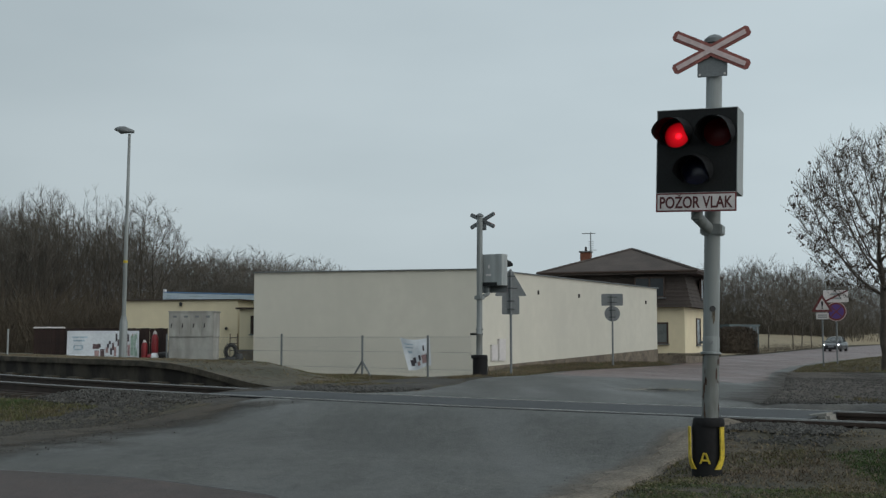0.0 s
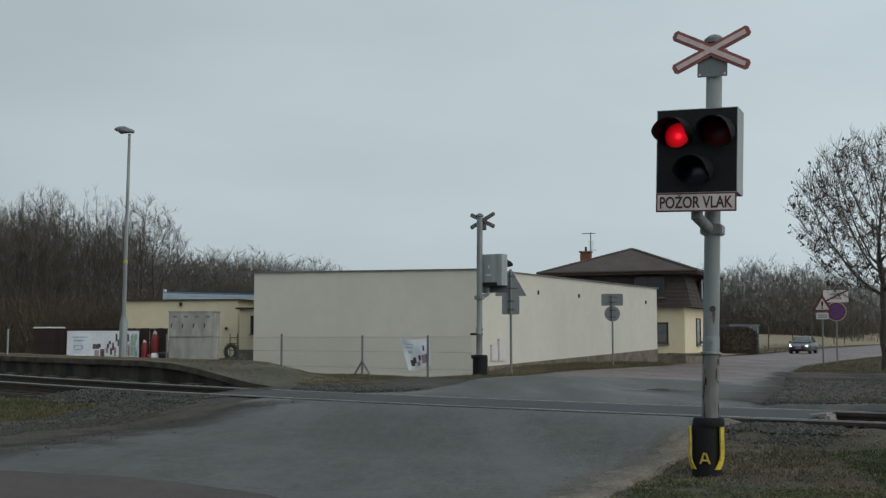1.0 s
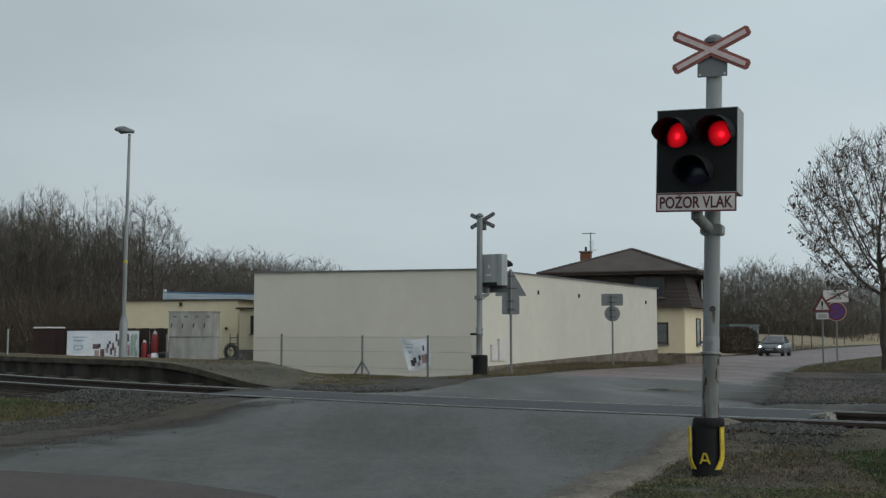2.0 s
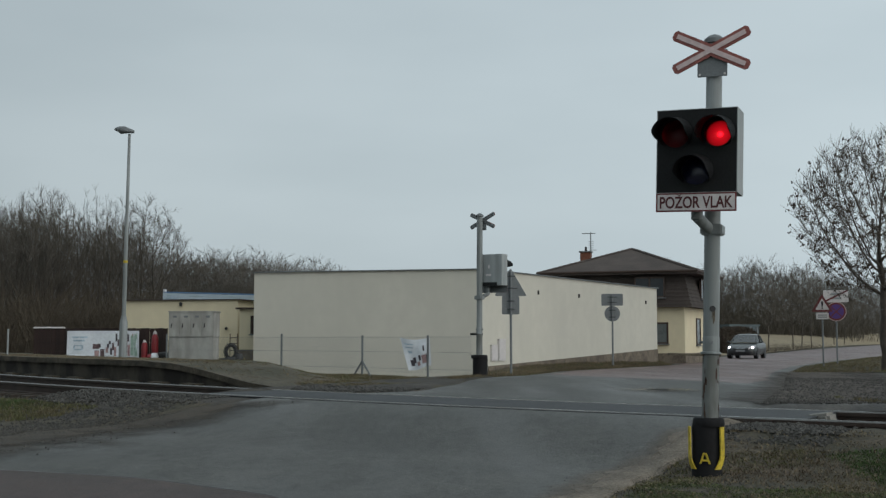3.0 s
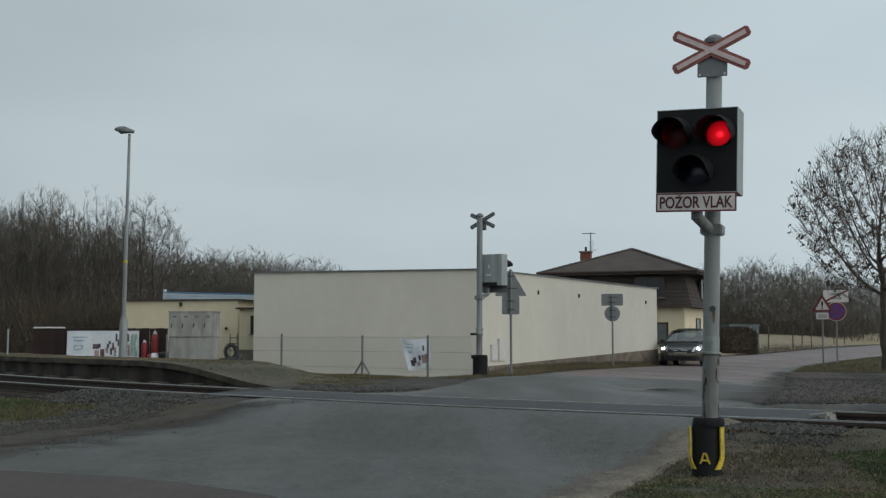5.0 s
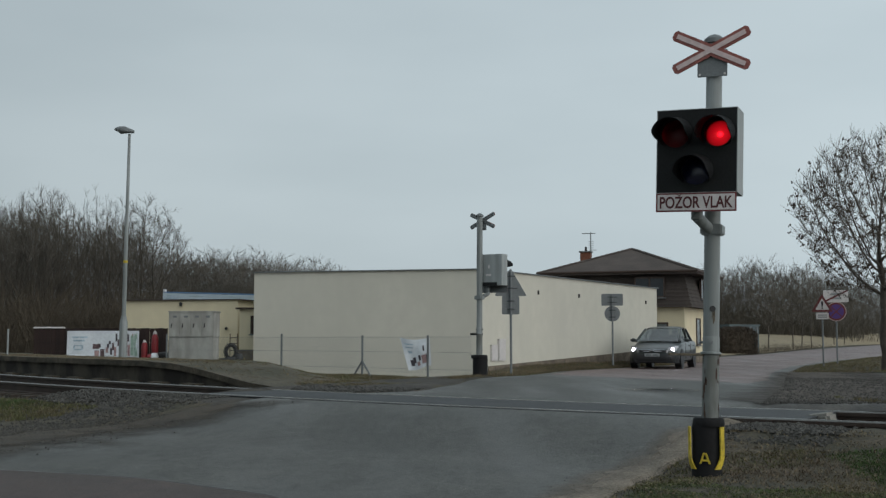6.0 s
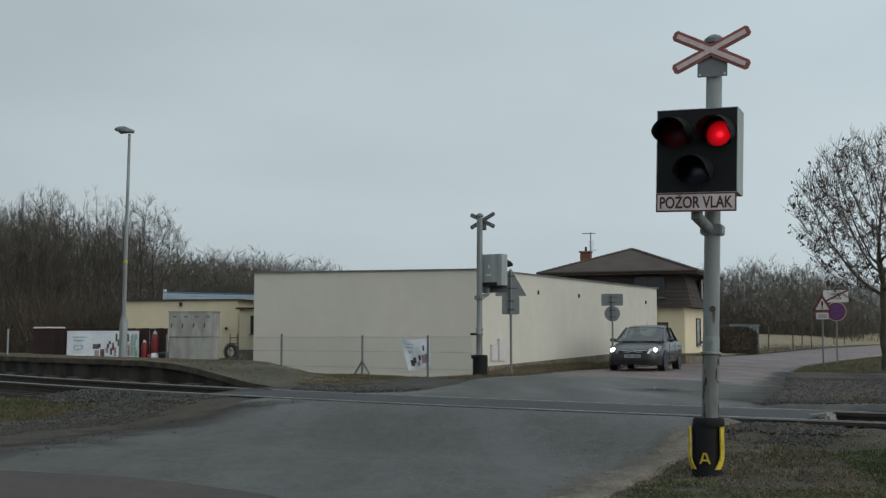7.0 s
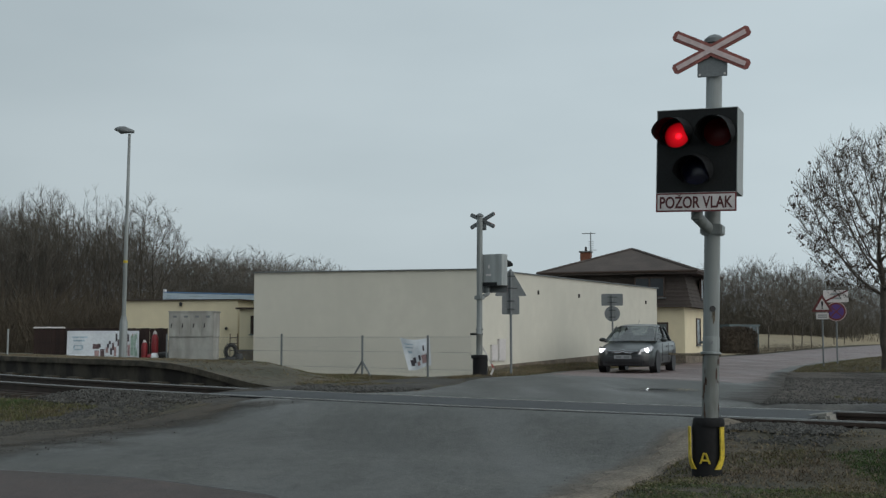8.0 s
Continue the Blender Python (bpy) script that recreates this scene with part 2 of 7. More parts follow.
TAPE_RED = surface("red_tape", (0.4, 0.1, 0.09), 0.5, vary=0.1, bump=0.0)
BARK = surface("grey_brown_bark", (0.1, 0.085, 0.07), 0.95, fine=30, coarse=3, vary=0.4, bump=0.4)
TWIG = surface("grey_brown_twigs", (0.118, 0.106, 0.088), 0.95, fine=8, coarse=0.5, vary=0.25, bump=0.0, obj=0.2)
BRUSH = surface("dull_brown_brush", (0.105, 0.084, 0.058), 0.95, fine=8, coarse=0.4, vary=0.35, bump=0.0, obj=0.2)
DRY_LEAF = surface("dry_seed_clumps", (0.06, 0.042, 0.03), 0.95, vary=0.3, bump=0.0)
GRASS_BLADE = surface("grass_blades", (0.078, 0.09, 0.03), 0.95, fine=6, coarse=1.2, vary=0.3, bump=0.0, island=0.5, tint=(0.115, 0.095, 0.05))
DRY_GRASS = surface("dry_grass_blades", (0.19, 0.15, 0.09), 0.95, fine=6, coarse=1.2, vary=0.3, bump=0.0, island=0.4)
TYRE = surface("tyre_rubber", (0.015, 0.015, 0.016), 0.85, vary=0.2, bump=0.05)
RIM = surface("alloy_rim", (0.32, 0.33, 0.34), 0.35, 0.8, vary=0.15, bump=0.0)
CHROME = surface("chrome", (0.75, 0.76, 0.78), 0.12, 1.0, vary=0.05, bump=0.0)
CAR_PAINT = surface("grey_green_metallic_paint", (0.022, 0.027, 0.027), 0.34, 0.1, fine=200, coarse=2, vary=0.08, bump=0.0)
CAR_PAINT.node_tree.nodes["Principled BSDF"].inputs["Coat Weight"].default_value = 0.25
CAR_DARK = surface("black_plastic_and_shade", (0.014, 0.014, 0.016), 0.5, vary=0.2, bump=0.0)
CAR_GLASS = glass("tinted_car_glass", (0.4, 0.45, 0.45), 0.2, 0.03)
PLATE = surface("pale_plate", (0.26, 0.27, 0.28), 0.5, vary=0.1, bump=0.0)
HEADLIGHT_CASE = surface("headlight_case", (0.3, 0.31, 0.33), 0.15, 0.6, vary=0.1, bump=0.0)
HEADLIGHT_GLOW = glow("lit_headlight", (0.92, 0.9, 1.0), 13)
RED_LENS = glass("red_signal_lens", (0.6, 0.004, 0.011), 0.02, 0.3, (0.3, 0.008, 0.014))
BLUE_LENS = glass("dark_blue_lens", (0.02, 0.03, 0.09), 0.05, 0.25, (0.03, 0.045, 0.15))


def lamp_glow_material():
    """A filament lamp in its reflector: bright all over, hottest in the middle."""
    m = bpy.data.materials.new("lit_signal_reflector")
    m.use_nodes = True
    n, l = m.node_tree.nodes, m.node_tree.links
    b = n["Principled BSDF"]
    co, ln, rp = n.new("ShaderNodeTexCoord"), n.new("ShaderNodeVectorMath"), n.new("ShaderNodeValToRGB")
    ln.operation = "LENGTH"
    e = rp.color_ramp.elements
    e[0].position, e[0].color = 0.013, (1, 1, 1, 1)
    e[1].position, e[1].color = 0.034, (0.12, 0.11, 0.11, 1)
    far_rim = e.new(0.11)
    far_rim.color = (0.025, 0.022, 0.022, 1)
    l.new(co.outputs["Object"], ln.inputs[0])
    l.new(ln.outputs["Value"], rp.inputs["Fac"])
    l.new(rp.outputs["Color"], b.inputs["Emission Color"])
    b.inputs["Emission Strength"].default_value = 12
    b.inputs["Base Color"].default_value = (0.3, 0.3, 0.3, 1)
    return m


LAMP_GLOW = lamp_glow_material()

# ---- mesh helpers ----


def mesh_of(name, bm, material, smooth=False):
    me = bpy.data.meshes.new(name)
    bmesh.ops.recalc_face_normals(bm, faces=bm.faces[:])
    bm.to_mesh(me)
    bm.free()
    if smooth:
        me.polygons.foreach_set("use_smooth", [True] * len(me.polygons))
        me.set_sharp_from_angle(angle=radians(40))
    me.materials.append(material)
    return me


def part(name, bm, material, parent=None, label="", smooth=False, at=None):
    ob = new(name, mesh_of(name, bm, material, smooth))
    ob.parent = parent
    if at is not None:
        ob.matrix_basis = at
    if label:
        tagged(ob, label)
    return ob


def sheet(name, verts, faces, material, parent=None, label="", smooth=True, at=None):
    me = bpy.data.meshes.new(name)
    me.from_pydata(verts, [], faces)
    me.polygons.foreach_set("use_smooth", [smooth] * len(me.polygons))
    me.materials.append(material)
    ob = new(name, me)
    ob.parent = parent
    if at is not None:
        ob.matrix_basis = at
    if label:
        tagged(ob, label)
    return ob


def thing(name, m, label, category, group="", kind=""):
    ob = new(name)
    ob.empty_display_size = 0.2
    ob.matrix_basis = m
    return tagged(ob, label, category, group, kind)


def box(bm, x0, x1, y0, y1, z0, z1, bevel=0.0, m=None):
    r = bmesh.ops.create_cube(bm, size=1.0)["verts"]
    for v in r:
        v.co = Vector(((x0 + x1) / 2 + v.co.x * (x1 - x0), (y0 + y1) / 2 + v.co.y * (y1 - y0), (z0 + z1) / 2 + v.co.z * (z1 - z0)))
    if bevel:
        es = list({e for v in r for e in v.link_edges})
        r = list({v for f in bmesh.ops.bevel(bm, geom=es, offset=bevel, segments=2, affect="EDGES")["faces"] for v in f.verts} | set(v for v in r if v.is_valid))
    if m is not None:
        for v in r:
            v.co = m @ v.co
    return bm


def boxed(*a, **k):
    return box(bmesh.new(), *a, **k)


def tube(bm, p0, p1, r0, r1=None, n=12, caps=True):
    p0, p1 = Vector(p0), Vector(p1)
    r1 = r0 if r1 is None else r1
    q = (p1 - p0).to_track_quat("Z", "Y")
    a, b = [], []
    for i in range(n):
        w = 2 * math.pi * i / n
        d = q @ Vector((math.cos(w), math.sin(w), 0))
        a.append(bm.verts.new(p0 + d * r0))
        b.append(bm.verts.new(p1 + d * r1))
    for i in range(n):
        j = (i + 1) % n
        bm.faces.new((a[i], a[j], b[j], b[i]))
    if caps:
        bm.faces.new(a[::-1])
        bm.faces.new(b)
    return bm


def tubed(*a, **k):
    return tube(bmesh.new(), *a, **k)


def lathe(bm, profile, n=20, at=(0, 0, 0)):
    """Turns (radius, height) pairs about the upright axis."""
    rings = []
    for r, z in profile:
        rings.append([bm.verts.new((at[0] + r * math.cos(2 * math.pi * i / n), at[1] + r * math.sin(2 * math.pi * i / n), at[2] + z)) for i in range(n)])
    for a, b in zip(rings, rings[1:]):
        for i in range(n):
            j = (i + 1) % n
            bm.faces.new((a[i], a[j], b[j], b[i]))
    bm.faces.new(rings[0][::-1])
    bm.faces.new(rings[-1])
    return bm


def slab(outline, y0, y1, m=None):
    """An outline in the xz plane, given thickness along y."""
    bm = bmesh.new()
    a = [bm.verts.new((x, y0, z)) for x, z in outline]
    b = [bm.verts.new((x, y1, z)) for x, z in outline]
    bm.faces.new(a)
    bm.faces.new(b[::-1])
    for i in range(len(a)):
        j = (i + 1) % len(a)
        bm.faces.new((a[i], b[i], b[j], a[j]))
    if m is not None:
        bmesh.ops.transform(bm, matrix=m, verts=bm.verts[:])
    return bm


def floor_slab(outline, z0, z1):
    """An outline in plan, given thickness upwards."""
    bm = bmesh.new()
    a = [bm.verts.new((x, y, z0)) for x, y in outline]
    b = [bm.verts.new((x, y, z1)) for x, y in outline]
    bm.faces.new(a[::-1])
    bm.faces.new(b)
    for i in range(len(a)):
        j = (i + 1) % len(a)
        bm.faces.new((a[i], a[j], b[j], b[i]))
    return bm


def disc_outline(cx, cz, r, n=32):
    return [(cx + r * math.cos(2 * math.pi * i / n), cz + r * math.sin(2 * math.pi * i / n)) for i in range(n)]


# ---- the lie of the land ----
def step(a, b, v):
    t = min(1.0, max(0.0, (v - a) / (b - a)))
    return t * t * (3 - 2 * t)


def track_y(x):
    """The track's centre line in plan."""
    return 14.62 - 0.775 * x + 0.0205 * x * x if x < 14 else 14.62 - 0.775 * x + 0.0205 * (28 * x - 196)


def track_point(x, d):
    """A point d metres beyond the track's centre line, square to it."""
    s = -0.775 + 0.041 * min(x, 14)
    k = 1 / math.hypot(s, 1)
    return (x - s * k * d, track_y(x) + k * d)


def across(x, y):
    s = -0.775 + 0.041 * min(max(x, -16), 14)
    return (y - track_y(min(max(x, -16), 24))) / math.hypot(s, 1)


def level(x, y):
    d = across(x, y)
    if d < 0:
        return -0.28 * step(0.9, 3.4, -d)
    return -0.22 * step(7, 21, d) - 0.24 * step(15, 85, d)


LEFT_EDGE = ((-16, -60), (-11, -10), (-9, 2), (-6.9, 7.5), (-5.7, 9.5), (-5.0, 11.4), (-4.85, 12.3), (-4.45, 13.4), (-3.5, 14.25), (-2.95, 14.9), (-2.55, 15.6), (-1.9, 16.6), (-0.6, 17.3), (0.0, 19.8), (0.5, 22.9),
             (2.0, 26.7), (2.6, 31.3), (3.5, 36), (5.85, 40), (8.0, 44), (9.2, 46.2), (10.0, 50), (13.4, 66), (27.5, 97), (38, 123), (100, 257), (400, 900))
RIGHT_EDGE = ((-9, -60), (-1.6, -10), (0.1, 2), (0.45, 5.5), (0.81, 7.6), (1.42, 9.1), (2.75, 11.5), (3.2, 12.5), (3.5, 13.3), (3.95, 14.1), (5.74, 19.1), (7.2, 24), (10.2, 33.6),
              (13.85, 43.8), (19.8, 57), (30.9, 79), (40, 97), (54, 123), (122, 257), (430, 900))


def edge_at(edge, y):
    return float(np.interp(y, [q[1] for q in edge], [q[0] for q in edge]))


def land(x, y):
    """Height of the open ground: dips under the track, banks up beside the far road."""
    d, z = across(x, y), level(x, y)
    xl, xr = edge_at(LEFT_EDGE, y), edge_at(RIGHT_EDGE, y)
    near_fill = d < -0.8 and -4.4 < x < 4.2
    if -3.4 < d < -0.8 and xl - 0.12 < x < xr + 0.12:
        return z - 0.16
    if abs(d) < 1.75:
        return -0.05 + 0.02 * noise.noise(Vector((x * 3, y * 3, 1))) if near_fill else -0.08 if -2.6 < x < 3.3 else -0.24
    if 13.2 < y < 34.6 and x > xr - 0.3 and d > 1.75:
        return z - 0.05
    bank = 0.0
    if d > 1.75 and x < xl:
        bank = 0.15 * step(0.15, 2.2, xl - x) * step(25, 37, y) * (1 - step(50, 62, y)) * (1 - step(2.5, 5.5, xl - x)) + 0.2 * step(4.0, 8, -x) * step(20, 26, y)
        bank = max(bank, 0.19 * step(0.0, 0.75, xl - x) * step(32, 37, y) * (1 - step(48, 56, y)) * (1 - step(1.2, 2.4, xl - x)))
        bank -= 0.3 * step(0.3, 2.6, y - 25.2 + 0.93 * x) * (1 - step(37, 40, y)) * step(1.3, 2.2, xl - x) * step(-7.5, -5.5, x)
    elif d > 1.75 and x > xr:
        bank = 0.12 * step(0.2, 1.5, x - xr) * step(34, 38, y) + 0.16 * step(0.5, 4.0, x - xr) * step(40, 60, y) * (1 - step(95, 120, y))
    bank -= 0.09 * step(20, 24, y) * (1 - step(30, 34, y)) * step(0.2, 1.2, xl - x) * (1 - step(3.5, 5.0, -x)) if d > 1.75 else 0
    inside = step(-0.1, 0.25, x - xl) * step(-0.1, 0.25, xr - x)
    low = step(1.7, 2.3, abs(d)) if not (-2.6 < x < 3.6 or near_fill) else 1.0
    bumps = 0.03 * noise.noise(Vector((x * 0.7, y * 0.7, 0))) + 0.015 * noise.noise(Vector((x * 2.3, y * 2.3, 3)))
    return (z + bank) * low - 0.24 * (1 - low) - 0.05 * inside + bumps * (1 - inside) * (1 if y < 120 else 0)


def spread(lo, hi, fine, reach):
    a = list(np.arange(lo, hi, fine))
    s, v = fine, hi
    up = []
    while v < reach:
        up.append(v)
        s *= 1.18
        v += s
    s, v = fine, lo
    down = []
    while v > -reach:
        s *= 1.18
        v -= s
        down.append(v)
    return down[::-1] + a + up + [reach]


gx, gy = spread(-16, 20, 0.3, 3000), spread(3, 48, 0.3, 3000)
gv = [(x, y, land(x, y)) for y in gy for x in gx]
nx = len(gx)
gf = [(r * nx + c, r * nx + c + 1, (r + 1) * nx + c + 1, (r + 1) * nx + c) for r in range(len(gy) - 1) for c in range(nx - 1)]
tagged(sheet("ground", gv, gf, GROUND), "dull winter grass and bare earth beside the railway", "ground", kind="structure")


def strip(name, ys, left, right, cells, lift, material, label, category, ragged=0.0):
    """A paved strip that follows the land between two edges."""
    v = []
    for row, y in enumerate(ys):
        a, b = left(y), right(y)
        a += ragged * (noise.noise(Vector((y * 1.3, 1, 0))) + 0.6 * noise.noise(Vector((y * 4, 7, 0))))
        b += ragged * (noise.noise(Vector((y * 1.3, 5, 0))) + 0.6 * noise.noise(Vector((y * 4, 9, 0))))
        for i in range(cells + 1):
            x = a + (b - a) * i / cells
            end = 0.06 if i in (0, cells) or row in (0, len(ys) - 1) else 0
            v.append((x, y, level(x, y) + lift - end))
    f = [(r * (cells + 1) + c, r * (cells + 1) + c + 1, (r + 1) * (cells + 1) + c + 1, (r + 1) * (cells + 1) + c) for r in range(len(ys) - 1) for c in range(cells)]
    return tagged(sheet(name, v, f, material), label, category, kind="structure")


road_ys = list(np.arange(-60, 2, 2.0)) + list(np.arange(2, 50, 0.2)) + list(np.arange(50, 130, 2.0)) + [150, 180, 220, 257, 400, 900]
strip("road", road_ys, lambda y: edge_at(LEFT_EDGE, y), lambda y: edge_at(RIGHT_EDGE, y), 30, 0.0, ASPHALT, "worn grey asphalt road with damp patches and cracks", "road", 0.14)
strip("road_resurfaced", list(np.arange(20.5, 60, 0.3)) + list(np.arange(60, 130, 2.0)) + [150, 180, 220, 257, 400, 900], lambda y: edge_at(LEFT_EDGE, y) + 0.1 + 5.0 * (1 - step(20.5, 28.5, y)),
      lambda y: edge_at(RIGHT_EDGE, y) - 0.12 - 0.5 * (1 - step(20.5, 24.5, y)), 16, 0.006, ASPHALT_RED, "reddish resurfaced asphalt road beyond the crossing", "road", 0.06)
lane_x, lane_y = (-9.0, -6.0, -3.6, -2.31, -1.23, -0.4, 0.1, 0.42), (10.2, 9.85, 9.31, 8.77, 7.94, 6.8, 5.6, 4.2)
lv, lf, jv, jf = [], [], [], []
for i in range(61):
    x = -9.0 + 9.4 * i / 60
    top = float(np.interp(x, lane_x, lane_y)) + 0.05 * math.sin(i * 0.21)
    lv += [(x, -9 + (top + 9) * k / 12, level(x, -9 + (top + 9) * k / 12) + 0.012) for k in range(13)]
    jv += [(x, top, level(x, top) + 0.004), (x, top - 0.005, level(x, top) + 0.016), (x + 0.01, top + 0.035, level(x, top) + 0.008)]
for i in range(60):
    lf += [(13 * i + k, 13 * i + 13 + k, 13 * i + 14 + k, 13 * i + 1 + k) for k in range(12)]
    jf += [(3 * i + 1, 3 * i + 4, 3 * i + 5, 3 * i + 2), (3 * i, 3 * i + 3, 3 * i + 4, 3 * i + 1)]
tagged(sheet("road_near_lane", lv, lf, ASPHALT_BROWN), "reddish asphalt lane joining the grey road", "road", kind="structure")
tagged(sheet("lane_joint", jv, jf, surface("joint_sealant", (0.26, 0.27, 0.275), 0.7, vary=0.35, fine=30, coarse=2)), "pale worn joint between two asphalt lanes", "road joint", kind="structure")
strip("parking_lot", list(np.arange(17.2, 34.4, 0.3)), lambda y: edge_at(RIGHT_EDGE, y) - 0.05, lambda y: 26.0, 40, 0.004, ASPHALT_LOT, "cracked old asphalt parking lot beside the road", "parking lot", 0.1)
strip("shoulder_sand", list(np.arange(5.0, 11.6, 0.15)), lambda y: edge_at(RIGHT_EDGE, y) - 0.1, lambda y: edge_at(RIGHT_EDGE, y) + 0.3, 5, 0.022, surface("sandy_dirt", (0.2, 0.17, 0.134), 0.95, fine=45, coarse=3.5, vary=0.55, bump=0.9, tint=(0.12, 0.103, 0.08)), "pale sandy dirt along the road edge", "dirt", 0.16)
def dirt_material(name, base, tint):
    m = surface(name, base, 0.95, fine=45, coarse=3.0, vary=0.5, bump=0.6, tint=tint)
    n, l = m.node_tree.nodes, m.node_tree.links
    at, co, nz, add, rr = n.new("ShaderNodeAttribute"), n.new("ShaderNodeTexCoord"), n.new("ShaderNodeTexNoise"), n.new("ShaderNodeMath"), n.new("ShaderNodeMapRange")
    at.attribute_name = "cover"
    nz.inputs["Scale"].default_value, nz.inputs["Detail"].default_value = 2.2, 8
    add.operation = "ADD"
    rr.inputs["From Min"].default_value, rr.inputs["From Max"].default_value = 0.72, 1.35
    l.new(co.outputs["Object"], nz.inputs["Vector"])
    l.new(at.outputs["Fac"], add.inputs[0])
    l.new(nz.outputs["Fac"], add.inputs[1])
    l.new(add.outputs["Value"], rr.inputs["Value"])
    l.new(rr.outputs["Result"], n["Principled BSDF"].inputs["Alpha"])
    return m


def dirt_strip(name, ys, edge, inner, outer, material, label, peak=0.2):
    """Dirt along a road edge: thick on the edge, thinning out over the asphalt."""
    v, cover, n = [], [], 16
    for row, y in enumerate(ys):
        for i in range(n + 1):
            k = i / n
            x = edge_at(edge, y) + outer + (inner - outer) * k
            v.append((x, y, level(x, y) + 0.017))
            cover.append(k / peak if k < peak else (1 - (k - peak) / (1 - peak)) ** 1.2)
            if row < 6 or row > len(ys) - 7:
                cover[-1] *= min(row, len(ys) - 1 - row) / 6
    f = [(r * (n + 1) + c, r * (n + 1) + c + 1, (r + 1) * (n + 1) + c + 1, (r + 1) * (n + 1) + c) for r in range(len(ys) - 1) for c in range(n)]
    ob = tagged(sheet(name, v, f, material), label, "dirt", kind="structure")
    ob.data.attributes.new("cover", "FLOAT", "POINT").data.foreach_set("value", cover)


dirt_strip("edge_dirt_left", list(np.arange(7.0, 15.4, 0.12)), LEFT_EDGE, 2.3, -0.5, dirt_material("brown_edge_dirt", (0.064, 0.051, 0.035), (0.038, 0.032, 0.024)), "brown dirt thinning out over the road edge")
dirt_strip("edge_dirt_lot", list(np.arange(13.6, 36.0, 0.2)), RIGHT_EDGE, -1.1, 4.5, dirt_material("brown_lot_dirt", (0.078, 0.063, 0.05), (0.045, 0.037, 0.03)), "brown dirt between the road and the parking lot", 0.72)
dirt_strip("edge_dirt_right", list(np.arange(5.5, 11.6, 0.12)), RIGHT_EDGE, -0.5, 0.25, dirt_material("sandy_edge_dirt", (0.2, 0.17, 0.135), (0.125, 0.106, 0.083)), "pale sandy dirt thinning out over the road edge")
strip("shoulder_gravel", list(np.arange(9.5, 17.0, 0.25)), lambda y: edge_at(LEFT_EDGE, y) - 2.5 - 0.4 * (17 - y), lambda y: edge_at(LEFT_EDGE, y) + 0.1, 14, -0.012, GRAVEL, "dusty gravel shoulder of the road", "gravel", 0.15)
strip("lot_gravel", list(np.arange(13.4, 17.6, 0.2)), lambda y: edge_at(RIGHT_EDGE, y) - 0.12, lambda y: 14.0, 24, 0.01, ASPHALT_LOT, "broken asphalt between parking lot and railway", "pavement", 0.25)
strip("verge_gravel", list(np.arange(17.6, 24.5, 0.25)), lambda y: -3.6 + 0.55 * (y - 17.6), lambda y: edge_at(LEFT_EDGE, y) + 0.1, 14, 0.012, GRAVEL, "dark gravel between road and railway", "gravel", 0.15)

# thin film of water left in a dip of the road, fading out at its rim
def film_material():
    m = surface("wet_road_film", (0.06, 0.062, 0.06), 0.13, fine=26, coarse=3, vary=0.3, bump=0.0)
    n, l = m.node_tree.nodes, m.node_tree.links
    co, ln, nz, add, rr = n.new("ShaderNodeTexCoord"), n.new("ShaderNodeVectorMath"), n.new("ShaderNodeTexNoise"), n.new("ShaderNodeMath"), n.new("ShaderNodeMapRange")
    sc = n.new("ShaderNodeVectorMath")
    sc.operation, ln.operation, add.operation = "MULTIPLY", "LENGTH", "ADD"
    sc.inputs[1].default_value = (1.35, 1.0, 1.0)
    nz.inputs["Scale"].default_value, nz.inputs["Detail"].default_value = 5.0, 5
    rr.inputs["From Min"].default_value, rr.inputs["From Max"].default_value = 0.85, 1.5
    rr.inputs["To Min"].default_value, rr.inputs["To Max"].default_value = 0.5, 0.0
    l.new(co.outputs["Object"], sc.inputs[0])
    l.new(sc.outputs["Vector"], ln.inputs[0])
    l.new(co.outputs["Object"], nz.inputs["Vector"])
    l.new(ln.outputs["Value"], add.inputs[0])
    l.new(nz.outputs["Fac"], add.inputs[1])
    l.new(add.outputs["Value"], rr.inputs["Value"])
    l.new(rr.outputs["Result"], n["Principled BSDF"].inputs["Alpha"])
    return m


WATER = film_material()
for cx, cy in ((3.36, 17.75),):
    rim = [2 * math.pi * i / 40 for i in range(40)]
    film = [(k / 4 * 0.75 * math.cos(a), k / 4 * 1.2 * math.sin(a)) for k in range(1, 5) for a in rim]
    faces = [tuple(range(40))] + [(40 * k + i, 40 * k + (i + 1) % 40, 40 * k + 40 + (i + 1) % 40, 40 * k + 40 + i) for k in range(3) for i in range(40)]
    puddle = sheet("puddle", [(x, y, level(cx, cy) + 0.012 - 0.014 * y) for x, y in film], faces, WATER, at=Matrix.Translation((cx, cy, 0)))
    tagged(puddle, "thin shining film of water on the road", "puddle", kind="structure")

# ---- railway ----
HALF_GAUGE = 0.755


def along(x0, x1, n):
    return [x0 + (x1 - x0) * i / n for i in range(n + 1)]


